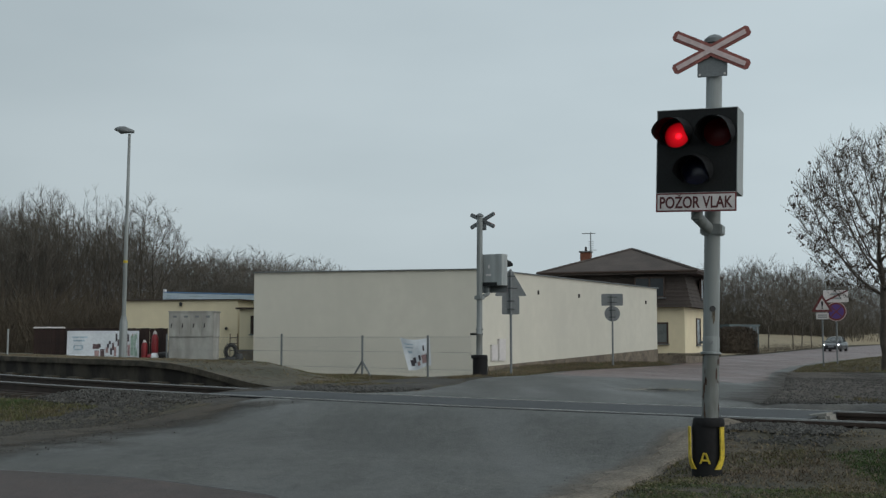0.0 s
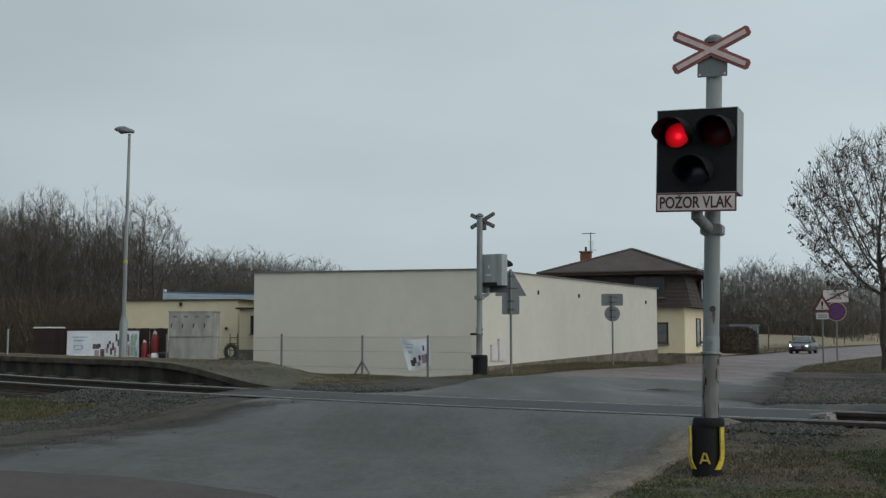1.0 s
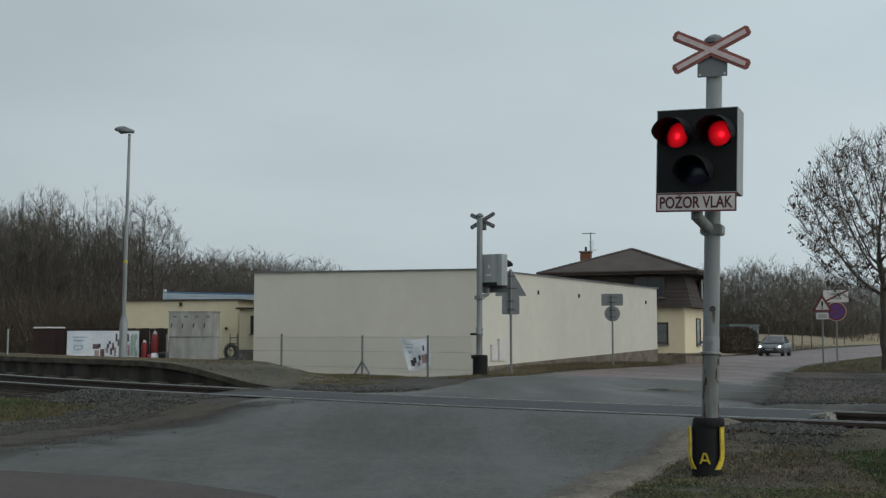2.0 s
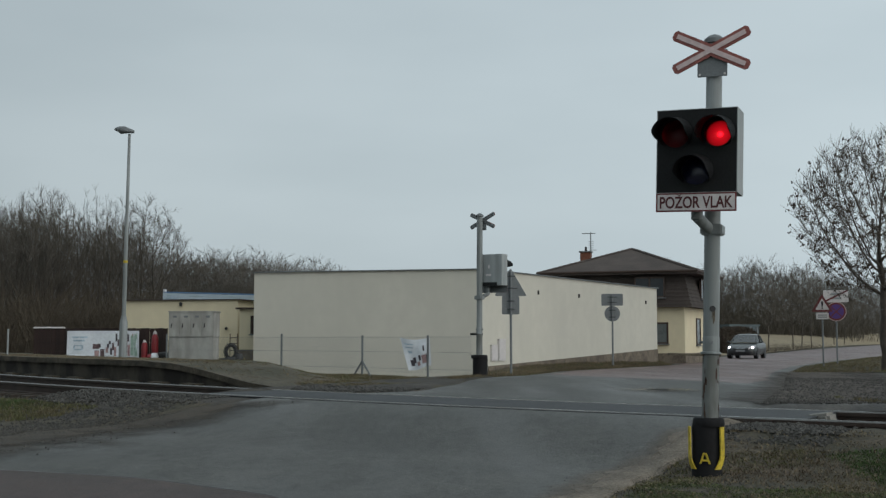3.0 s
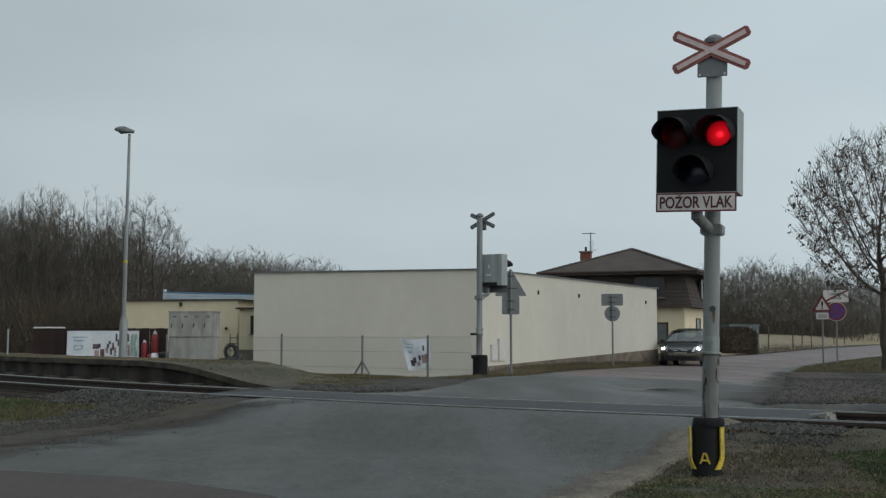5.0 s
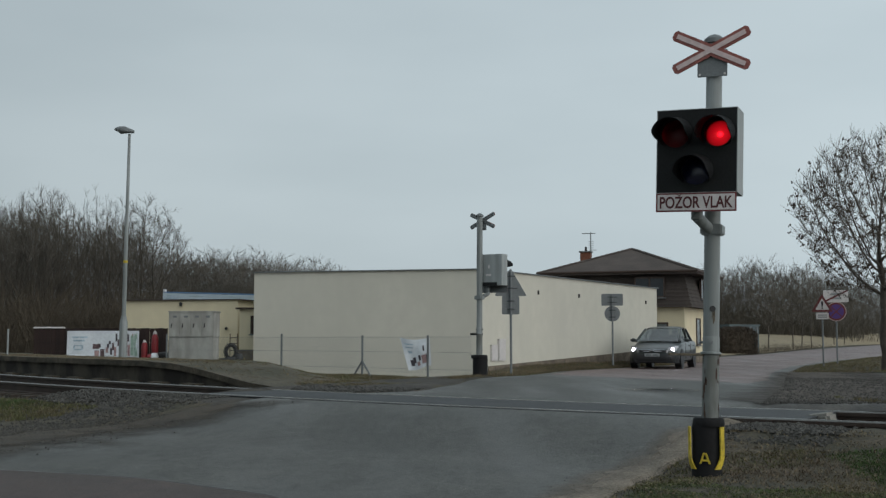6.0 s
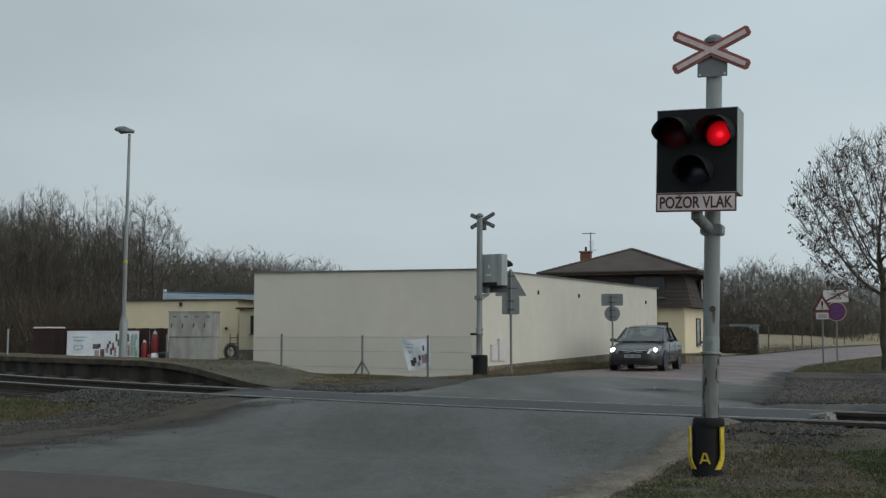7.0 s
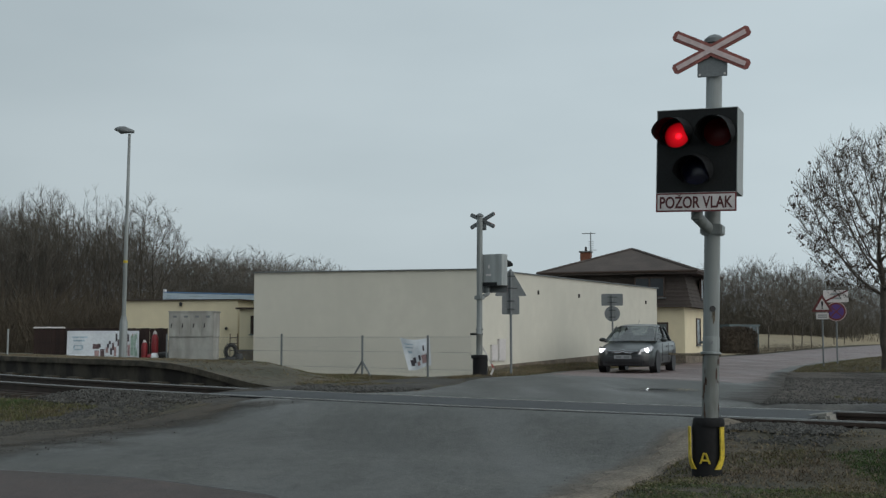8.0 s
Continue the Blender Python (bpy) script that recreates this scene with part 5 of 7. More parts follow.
banner(pose(-11.38, 34.3, 0.22, 0, 0, -3), 2.22, 0.82,
       [(0.17, 0.6, 0.2, 0.05, BANNER_BLUE), (0.4, 0.6, 0.24, 0.05, BANNER_BLUE), (0.2, 0.5, 0.36, 0.05, BANNER_BLUE), (0.22, 0.36, 0.3, 0.03, BANNER_BLUE), (0.2, 0.28, 0.05, 0.08, BANNER_BLUE), (0.46, 0.28, 0.05, 0.08, BANNER_BLUE), (0.22, 0.24, 0.28, 0.03, BANNER_BLUE),
        (0.8, 0.28, 0.2, 0.14, BANNER_BROWN), (0.98, 0.31, 0.06, 0.12, BANNER_INK), (0.86, 0.04, 0.13, 0.18, BANNER_PINK), (0.86, 0.2, 0.14, 0.03, BANNER_INK), (1.03, 0.04, 0.13, 0.2, BANNER_BROWN), (1.03, 0.24, 0.14, 0.03, BANNER_INK), (1.2, 0.16, 0.08, 0.16, BANNER_PINK),
        (1.24, 0.3, 0.07, 0.12, BANNER_INK), (1.3, 0.42, 0.06, 0.1, BANNER_INK), (1.34, 0.1, 0.06, 0.2, BANNER_INK), (1.4, 0.24, 0.06, 0.22, BANNER_BROWN), (1.46, 0.06, 0.07, 0.28, BANNER_PINK), (1.5, 0.5, 0.05, 0.24, BANNER_INK), (1.56, 0.36, 0.06, 0.2, BANNER_BROWN), (1.72, 0.5, 0.05, 0.26, BANNER_INK),
        (1.78, 0.16, 0.08, 0.36, BANNER_PINK), (1.86, 0.5, 0.05, 0.22, BANNER_INK), (1.87, 0.06, 0.07, 0.34, BANNER_PINK), (1.96, 0.08, 0.1, 0.6, BANNER_GREEN), (2.07, 0.06, 0.1, 0.66, BANNER_GREEN), (2.0, 0.52, 0.05, 0.2, BANNER_PINK)], "long white printed banner tied to the board fence", 0.012)
banner(pose(-0.98, 25.6, 0.09, 0, 0, -8), 0.68, 0.74,
       [(0.08, 0.6, 0.2, 0.03, BANNER_BLUE), (0.08, 0.52, 0.18, 0.03, BANNER_BLUE), (0.12, 0.4, 0.1, 0.06, BANNER_BLUE), (0.12, 0.1, 0.1, 0.14, BANNER_INK), (0.2, 0.16, 0.08, 0.14, BANNER_INK), (0.3, 0.08, 0.08, 0.1, BANNER_PINK), (0.36, 0.2, 0.06, 0.14, BANNER_INK),
        (0.44, 0.1, 0.12, 0.22, BANNER_PINK), (0.5, 0.42, 0.04, 0.14, BANNER_INK), (0.56, 0.12, 0.05, 0.2, BANNER_INK)], "torn white printed banner hanging from the wire fence", 0.03, True)


def gas_bottle(m, r, h):
    t = thing("gas_cylinder", m, "red gas cylinder with a pale valve guard", "gas cylinder", "gas cylinders")
    part("body", lathe(bmesh.new(), [(r * 0.85, 0), (r, 0.04), (r, h * 0.72), (r * 0.85, h * 0.82), (r * 0.4, h * 0.87)], 18), GAS_RED, t, smooth=True)
    part("valve", tubed((0, 0, h * 0.85), (0, 0, h * 0.97), 0.02, n=8), SIGN_WHITE, t)
    g = bmesh.new()
    for k in range(10):
        a0, a1 = math.pi * k / 10, math.pi * (k + 1) / 10
        tube(g, (r * 0.5 * math.cos(a0), 0, h * 0.84 + h * 0.14 * math.sin(a0)), (r * 0.5 * math.cos(a1), 0, h * 0.84 + h * 0.14 * math.sin(a1)), 0.012, n=5)
    part("guard", g, SIGN_WHITE, t, "pale valve guard")
    return t


gas_bottle(pose(-8.46, 33.3, 0.22), 0.1, 0.82)
gas_bottle(pose(-8.74, 33.2, 0.22), 0.085, 0.55)
lying = gas_bottle(pose(-8.6, 33.0, 0.28, 0, 86, 20), 0.07, 0.3)
for x, y, sx, sz, mat, nm, lb in ((-8.25, 33.6, 0.3, 0.14, BLACK_PAINT, "rubbish_bag", "dark rubbish bag on the ground"), (-8.42, 33.1, 0.12, 0.12, BANNER, "plastic_bag", "white plastic bag on the ground"),
                                  (-6.02, 32.6, 0.34, 0.1, BLACK_PAINT, "rubbish_bag", "dark flat bag on the ground"), (-5.82, 32.5, 0.12, 0.22, BLACK_PAINT, "rubbish_bag", "dark flat bag on the ground"),
                                  (-6.2, 34.6, 0.16, 0.06, YELLOW, "plastic_crate", "small yellow crate on the ground"), (-10.8, 33.4, 0.34, 0.07, BANNER, "plastic_bag", "white plastic bag on the ground")):
    bm = bmesh.new()
    bmesh.ops.create_icosphere(bm, subdivisions=2, radius=1)
    for v in bm.verts:
        k = 1 + 0.25 * noise.noise(v.co * 2 + Vector((x, y, 0)))
        v.co = Vector((v.co.x * sx * k, v.co.y * 0.16 * k, max(-0.3, v.co.z) * sz * k + 0.03))
    tagged(part(nm, bm, mat, None, smooth=True, at=pose(x, y, max(land(x, y), 0.1) + 0.05)), lb, "bag" if "bag" in nm else "crate")
trolley = thing("hand_truck", pose(-6.35, 34.4, 0.15, 0, 0, 10), "rusty hand truck with an old tyre", "hand truck")
trolley.scale = (0.8, 0.8, 0.85)
fr = bmesh.new()
for x in (-0.14, 0.14):
    tube(fr, (x, 0.05, 0), (x, 0.2, 0.95), 0.016, n=6)
for z in (0.35, 0.6, 0.8):
    tube(fr, (-0.14, 0.05 + 0.16 * z, z), (0.14, 0.05 + 0.16 * z, z), 0.014, n=6)
part("truck_frame", fr, POLE_RUST, trolley)
ty = bmesh.new()
for k in range(20):
    a0, a1 = 2 * math.pi * k / 20, 2 * math.pi * (k + 1) / 20
    tube(ty, (-0.1 + 0.2 * math.cos(a0), -0.05, 0.3 + 0.25 * math.sin(a0)), (-0.1 + 0.2 * math.cos(a1), -0.05, 0.3 + 0.25 * math.sin(a1)), 0.08, n=8)
part("tyre", ty, TYRE, trolley, smooth=True)

# wire fence before the pale wall
wire = thing("wire_fence", Matrix(), "thin wire mesh fence on grey steel posts", "fence")
FP = [(-7.6, 31.2), (-4.13, 29.0), (-1.92, 27.0), (-0.34, 25.5), (0.62, 24.6)]
for k, (x, y) in enumerate(FP[:4]):
    part("post", tubed((x, y, land(x, y) - 0.15), (x, y, 0.93 - 0.05 * (k > 1)), 0.026, n=10), SIGN_BACK, wire)
for s in (-1, 1):
    part("brace", tubed((-1.92, 26.98, 0.28), (-1.92 + 0.24 * s, 26.98 + (-0.24) * s * 0.9, -0.12), 0.022, n=8), SIGN_BACK, wire)
for (x0, y0), (x1, y1) in zip(FP, FP[1:]):
    w = bmesh.new()
    for z in (0.12, 0.5, 0.84):
        tube(w, (x0, y0, z), (x1, y1, z), 0.0035, n=4, caps=False)
    L = math.hypot(x1 - x0, y1 - y0)
    n = int(L / 0.07)
    for i in range(-10, n):
        for up in (0, 1):
            a, b = max(0, i), min(n, i + 12)
            za, zb = (a - i) / 12, (b - i) / 12
            if up:
                za, zb = 1 - za, 1 - zb
            tube(w, (x0 + (x1 - x0) * a / n, y0 + (y1 - y0) * a / n, 0.02 + 0.82 * za), (x0 + (x1 - x0) * b / n, y0 + (y1 - y0) * b / n, 0.02 + 0.82 * zb), 0.0014, n=3, caps=False)
    part("wire_mesh", w, SIGN_BACK, wire)


# ---- traffic signs ----
def round_corners(pts, r, n=4):
    out = []
    for i, p in enumerate(pts):
        p = Vector(p)
        a, b = Vector(pts[i - 1]), Vector(pts[(i + 1) % len(pts)])
        p0, p1 = p + (a - p).normalized() * r, p + (b - p).normalized() * r
        for k in range(n + 1):
            t = k / n
            out.append(tuple((1 - t) ** 2 * p0 + 2 * t * (1 - t) * p + t * t * p1))
    return out


def tri(s, z):
    h = s * 0.866
    return round_corners([(-s / 2, z), (s / 2, z), (0, z + h)], 0.05)


def rect(w, h, z, x=0.0):
    return round_corners([(x - w / 2, z), (x + w / 2, z), (x + w / 2, z + h), (x - w / 2, z + h)], 0.04)


def sign_post(t, h):
    part("post", tubed((0, 0, -0.25), (0, 0, h), 0.03, n=12), SIGN_BACK, t, smooth=True)
    part("post_cap", lathe(bmesh.new(), [(0.034, h - 0.01), (0.034, h + 0.015), (0.015, h + 0.025)], 12), SIGN_BACK, t)


def back_panel(name, t, outline, label=""):
    p = part(name, slab(outline, 0.04, 0.045), SIGN_BACK, t, label or "grey metal back of a sign")
    zs = [q[1] for q in outline]
    xs = [q[0] for q in outline]
    for f in (0.28, 0.72):
        z = min(zs) + f * (max(zs) - min(zs))
        k = 0.45 if len(outline) < 16 and f > 0.5 else 0.62
        part("stiffener", boxed((min(xs) + max(xs)) / 2 - k * 0.35 * (max(xs) - min(xs)), (min(xs) + max(xs)) / 2 + k * 0.35 * (max(xs) - min(xs)), 0.03, 0.0395, z - 0.015, z + 0.015), STIFF, p)
        part("clamp", boxed(-0.045, 0.045, -0.036, 0.0392, z - 0.02, z + 0.02, 0.006), STIFF, p)
    return p


s1 = thing("traffic_sign", pose(1.62, 27.0, 0.04, 0, 0, 3), "grey back of a triangular sign and square plate on a post", "traffic sign", "traffic signs")
sign_post(s1, 2.36)
m180 = Matrix.Rotation(math.pi, 4, "Z")
back_panel("triangle_panel", s1, tri(0.78, 1.78))
back_panel("square_panel", s1, rect(0.42, 0.44, 1.34))
s2 = thing("traffic_sign", pose(5.54, 37.0, 0.2, 0, 0, -4), "grey backs of a round and an oblong sign on a post", "traffic sign", "traffic signs")
sign_post(s2, 2.02)
back_panel("oblong_panel", s2, rect(0.7, 0.39, 1.68))
back_panel("round_panel", s2, disc_outline(0, 1.42, 0.255))

s3 = thing("traffic_sign", pose(13.24, 39.5, -0.1, 0, 0, -14), "red-bordered triangular warning sign with a small plate below", "traffic sign", "traffic signs")
sign_post(s3, 2.4)
p = part("triangle_panel", slab(tri(0.72, 1.84), -0.05, -0.045), SIGN_RED, s3)
part("white_field", slab(tri(0.47, 1.91), -0.053, -0.0503), SIGN_WHITE, p)
part("exclamation_bar", slab([(-0.022, 2.02), (0.022, 2.02), (0.034, 2.2), (-0.034, 2.2)], -0.056, -0.0533), BLACK_PAINT, p)
part("exclamation_dot", slab(disc_outline(0, 1.965, 0.028, 12), -0.056, -0.0533), BLACK_PAINT, p)
q = part("small_plate", slab(rect(0.42, 0.23, 1.58), -0.05, -0.045), SIGN_WHITE, s3)
for z in (1.64, 1.71):
    part("text_bar", boxed(-0.15, 0.15, -0.053, -0.0505, z, z + 0.03), SIGN_BACK, q)
s4 = thing("traffic_sign", pose(14.77, 42.5, 0.02, 0, 0, -16), "round blue no-stopping sign below a struck-out white plate", "traffic sign", "traffic signs")
sign_post(s4, 2.6)
p = part("town_plate", slab(rect(0.9, 0.45, 2.15), -0.05, -0.045), SIGN_WHITE, s4, "white plate struck out with a red bar")
for z, w in ((2.42, 0.3), (2.26, 0.4)):
    part("text_bar", boxed(-w / 2 - 0.02, w / 2 - 0.02, -0.053, -0.0505, z, z + 0.08), BOX_GREY, p)
part("strike_bar", slab([(-0.43, 2.16), (-0.36, 2.16), (0.44, 2.57), (0.44, 2.6), (0.38, 2.6), (-0.43, 2.2)], -0.056, -0.0535), SIGN_RED, p)
p = part("round_panel", slab(disc_outline(0, 1.8, 0.36, 40), -0.06, -0.055), SIGN_PINK, s4)
part("red_ring", slab(disc_outline(0, 1.8, 0.34, 40), -0.063, -0.0603), SIGN_RED, p)
part("blue_field", slab(disc_outline(0, 1.8, 0.27, 40), -0.066, -0.0633), SIGN_BLUE, p)
for a in (45, -45):
    part("cross_bar", slab([(-0.26, -0.02), (0.26, -0.02), (0.26, 0.02), (-0.26, 0.02)], -0.069, -0.0663), SIGN_RED, p, at=Matrix.Translation((0, 0.001 if a > 0 else 0, 1.8)) @ pose(0, 0, 0, 0, a, 0))

# post at the edge of the platform
bare = thing("marker_post", pose(-11.9, 31.0, 0.35), "short pale steel post on the platform", "post")
part("tube", tubed((0, 0, -0.1), (0, 0, 0.72), 0.024, n=10), BOX_GREY, bare, smooth=True)


# ---- trees and brush ----
def crown_points(rnd, n, cz, rx, rz, flat=0.0):
    """Points spread through an egg-shaped crown, denser towards its rim."""
    out = []
    while len(out) < n:
        p = Vector((rnd.uniform(-1, 1), rnd.uniform(-1, 1), rnd.uniform(-1, 1)))
        q = p.length
        if q < 1.0 + 0.16 * noise.noise(p * 2.6) and rnd.random() < 0.3 + 0.7 * q:
            wide = rx * (1 - flat * max(0.0, p.z))
            out.append((p.x * wide, p.y * wide, cz + rz * p.z))
    return np.array(out)


def branch_out(rnd, points, trunk, stride, kill, up, wander):
    """Grows a skeleton from a bare trunk towards the points of its crown; gives places and parents."""
    count = max(2, int(trunk / stride))
    P = [np.array((0.02 * math.sin(i * 0.9), 0.02 * math.cos(i * 0.7), -0.2 + (trunk + 0.2) * i / count)) for i in range(count + 1)]
    parent = [-1] + list(range(count))
    A = points.copy()
    dist = np.full(len(A), 1e9)
    near = np.zeros(len(A), int)
    fresh = range(len(P))
    for _ in range(150):
        for i in fresh:
            d = np.linalg.norm(A - P[i], axis=1)
            closer = d < dist
            dist[closer], near[closer] = d[closer], i
        keep = dist > kill
        A, dist, near = A[keep], dist[keep], near[keep]
        if len(A) < 3:
            break
        pull = collections.defaultdict(lambda: np.zeros(3))
        for p, k, d in zip(A, near, dist):
            pull[int(k)] += (p - P[k]) / d
        start = len(P)
        for k, v in pull.items():
            v = v / (np.linalg.norm(v) + 1e-6) + np.array((rnd.gauss(0, wander), rnd.gauss(0, wander), up + rnd.gauss(0, wander)))
            if parent[k] >= 0:
                old = P[k] - P[parent[k]]
                v += 0.45 * old / (np.linalg.norm(old) + 1e-6)
            P.append(P[k] + stride * v / np.linalg.norm(v))
            parent.append(k)
        fresh = range(start, len(P))
    return P, parent


def bare_tree(seed, height, r, m, label, points, trunk, stride=0.2, up=0.15, wander=0.16, twigs=3, twig=0.4, fine=0.006, seeds=0.0, group="", lift=0.5):
    """A leafless tree: trunk, forking limbs that taper, and fine twigs at their ends."""
    rnd = random.Random(seed)
    P, parent = branch_out(rnd, points, trunk, stride, stride * 1.5, up, wander)
    kids = [0] * len(P)
    load = [0.0] * len(P)
    for i in range(len(P) - 1, 0, -1):
        if not kids[i]:
            load[i] = 1.0
        kids[parent[i]] += 1
        load[parent[i]] += load[i]
    total = load[0]

    def girth(i):
        return max(fine, r * (load[i] / total) ** 0.52)
    limbs, ends, tips = [], [], []
    for i in range(1, len(P)):
        j = parent[i]
        a, b = Vector(P[j]), Vector(P[i])
        if (b - a).length < 1e-4:
            continue
        ra = girth(j) if load[j] < load[i] * 1.6 else girth(i) * 1.08
        (limbs if girth(i) > fine * 2.2 else ends).append((a, b, ra, girth(i)))
        if not kids[i] or (load[i] < 6 and rnd.random() < 0.6):
            d = (b - a).normalized()
            for _ in range(twigs):
                t = (d + Vector((rnd.gauss(0, 0.55), rnd.gauss(0, 0.55), rnd.gauss(lift, 0.35)))).normalized() * twig * rnd.uniform(0.5, 1.15)
                bend = Vector((rnd.gauss(0, 0.08), rnd.gauss(0, 0.08), 0.1)) * twig
                if seeds:
                    ends += [(b, b + t * 0.5, fine, fine * 0.8), (b + t * 0.5, b + t + bend, fine * 0.8, fine * 0.5)]
                else:
                    ends.append((b, b + t + bend, fine, fine * 0.5))
                tips.append(b + t + bend)

    def tubes(segs, sides):
        v, f = [], []
        for p, q, r0, r1 in segs:
            n = sides if r0 > 0.02 else 3
            t = (q - p).to_track_quat("Z", "Y")
            k = len(v)
            for c, rr in ((p, r0), (q, r1)):
                v += [tuple(c + t @ Vector((rr * math.cos(2 * math.pi * i / n), rr * math.sin(2 * math.pi * i / n), 0))) for i in range(n)]
            f += [(k + i, k + (i + 1) % n, k + n + (i + 1) % n, k + n + i) for i in range(n)]
        return v, f
    t = thing("tree", m, label, "tree", group)
    sheet("trunk", *tubes(limbs, 7), BARK, t)
    sheet("crown", *tubes(ends, 3), TWIG, t, smooth=False)
    if seeds:
        v, f = [], []
        for c in tips:
            low = 1.0 - step(0.45 * height, 0.95 * height, c.z)
            if rnd.random() > seeds * (0.25 + low):
                continue
            for _ in range(rnd.choice((2, 3, 4, 6))):
                o = c + Vector((rnd.gauss(0, 0.03), rnd.gauss(0, 0.03), rnd.gauss(-0.05, 0.03)))
                w = rnd.uniform(0.014, 0.03)
                i = len(v)
                v += [tuple(o + Vector(q) * w) for q in ((1, 0, 0), (-0.5, 0.8, 0), (-0.5, -0.8, 0), (0.1, 0, 1.3), (0, 0.1, -1.6))]
                f += [(i, i + 1, i + 3), (i + 1, i + 2, i + 3), (i + 2, i, i + 3), (i + 1, i, i + 4), (i + 2, i + 1, i + 4), (i, i + 2, i + 4)]
        sheet("seed_clumps", v, f, DRY_LEAF, t, "small dark hanging seed clumps", smooth=False)
    return t


rnd = random.Random(5)
roadside_tree = bare_tree(11, 6.9, 0.14, pose(13.9, 35.6, -0.12, 0, 0, 75), "bare roadside tree with dark hanging seed clumps", crown_points(rnd, 2500, 4.3, 2.45, 2.4), 1.55, 0.105, 0.14, 0.1, 3, 0.36, 0.0048, 0.2, lift=0.85)
roadside_tree.scale = (1.11, 1.11, 1.11)
WOOD, LAB = "trees of the wood", "tall bare grey-brown tree of the wood"
slender = [bare_tree(20 + k, 9.0, 0.06 + 0.006 * k, pose(-18.6 - 2.6 * k, 60 + 2 * k, 0, 0, 0, 50 * k), LAB, crown_points(rnd, 560 + 50 * k, 5.3, 1.3 + 0.25 * k, 3.4, 0.12), 1.6 + 0.3 * k, 0.22, 0.4, 0.12, 4, 0.48, 0.0056, group=WOOD, lift=0.75)
           for k in range(4)]
broad = [bare_tree(30 + k, 9.0, 0.11, pose(-16.6 - 12.4 * k, 62 - k, -0.1, 0, 0, 110 * k), "broad bare tree with spreading limbs at the wood's edge", crown_points(rnd, 1000, 5.5, 2.5, 3.1), 1.7, 0.2, 0.2, 0.14, 4, 0.45, 0.0055, group=WOOD) for k in range(2)]
distant = [bare_tree(40 + k, 9.0, 0.06, pose(-0.19 * 125 - 4 * k, 122 + 4 * k, -0.2, 0, 0, 70 * k), "bare grey tree of the far wood", crown_points(rnd, 260, 5.2, 1.9 + 0.3 * k, 3.1), 1.4, 0.36, 0.3, 0.14, 4, 0.8, 0.0095, group=WOOD, lift=0.7) for k in range(3)]


def woods(kinds, spots, hmin, hmax, z=-0.2, wide=1.0, rise=False):
    for x, y in spots:
        z = field_z(x, y) - 0.15 if rise else z
        s = rnd.uniform(hmin, hmax) / 9.0
        c = copy_thing(rnd.choice(kinds), pose(x, y, z, rnd.uniform(-3, 3), rnd.uniform(-3, 3), rnd.uniform(0, 360)))
        c.scale = (s * wide * rnd.uniform(0.9, 1.2), s * wide * rnd.uniform(0.9, 1.2), s)


def ranged(u0, u1, y0, y1, n):
    out = []
    for i in range(n):
        y = rnd.uniform(y0, y1)
        u = u0 + (u1 - u0) * (i + rnd.random()) / n
        out.append((u * y, y))
    return out


def far_side(u):
    """How far off the road's far edge lies, by the slope x / y of the sight line."""
    return float(np.interp(u, (0.2, 0.27, 0.284, 0.309, 0.35, 0.389, 0.62), (66, 92, 98, 124, 190, 258, 420)))


def field_z(x, y):
    """Height of the field, which rises gently behind the road."""
    near = far_side(x / y) + 1.5
    return -0.41 + 2.75 * step(near, max(300, near + 60), y)


def set_back(spots):
    """Draws the wood back where the road runs on towards it."""
    return [(x * k, y * k) for x, y, k in ((x, y, min(1.5, 1 + 8 * max(0.0, x / y - 0.345))) for x, y in spots)]


woods(slender, ranged(-0.46, -0.345, 58, 72, 30), 8.2, 9.1)
woods(slender, ranged(-0.345, -0.27, 60, 75, 16), 7.4, 8.4)
woods(broad, ranged(-0.40, -0.262, 58, 70, 8), 7.4, 8.8)
woods(broad, [(-0.257 * 62, 62.0)], 8.0, 8.01)
woods(distant, ranged(-0.255, -0.15, 120, 150, 46), 10.4, 12.2)
woods(distant, ranged(-0.15, -0.1, 120, 140, 16), 9.4, 11.0)
woods(distant, ranged(-0.1, 0.07, 150, 180, 5), 6.0, 8.6)
woods(distant, set_back(ranged(0.2, 0.46, 245, 300, 100)), 13.5, 18.6, 0.0, 0.9, True)
woods(distant, [(0.2875 * 122, 122.0)], 8.0, 8.3, -0.4, 1.25)
woods(distant, [(0.309 * 133, 133.0), (0.3166 * 144, 144.0), (0.325 * 158, 158.0), (0.354 * 208, 208.0), (0.345 * 196, 196.0)], 9.5, 12.0, -0.4)


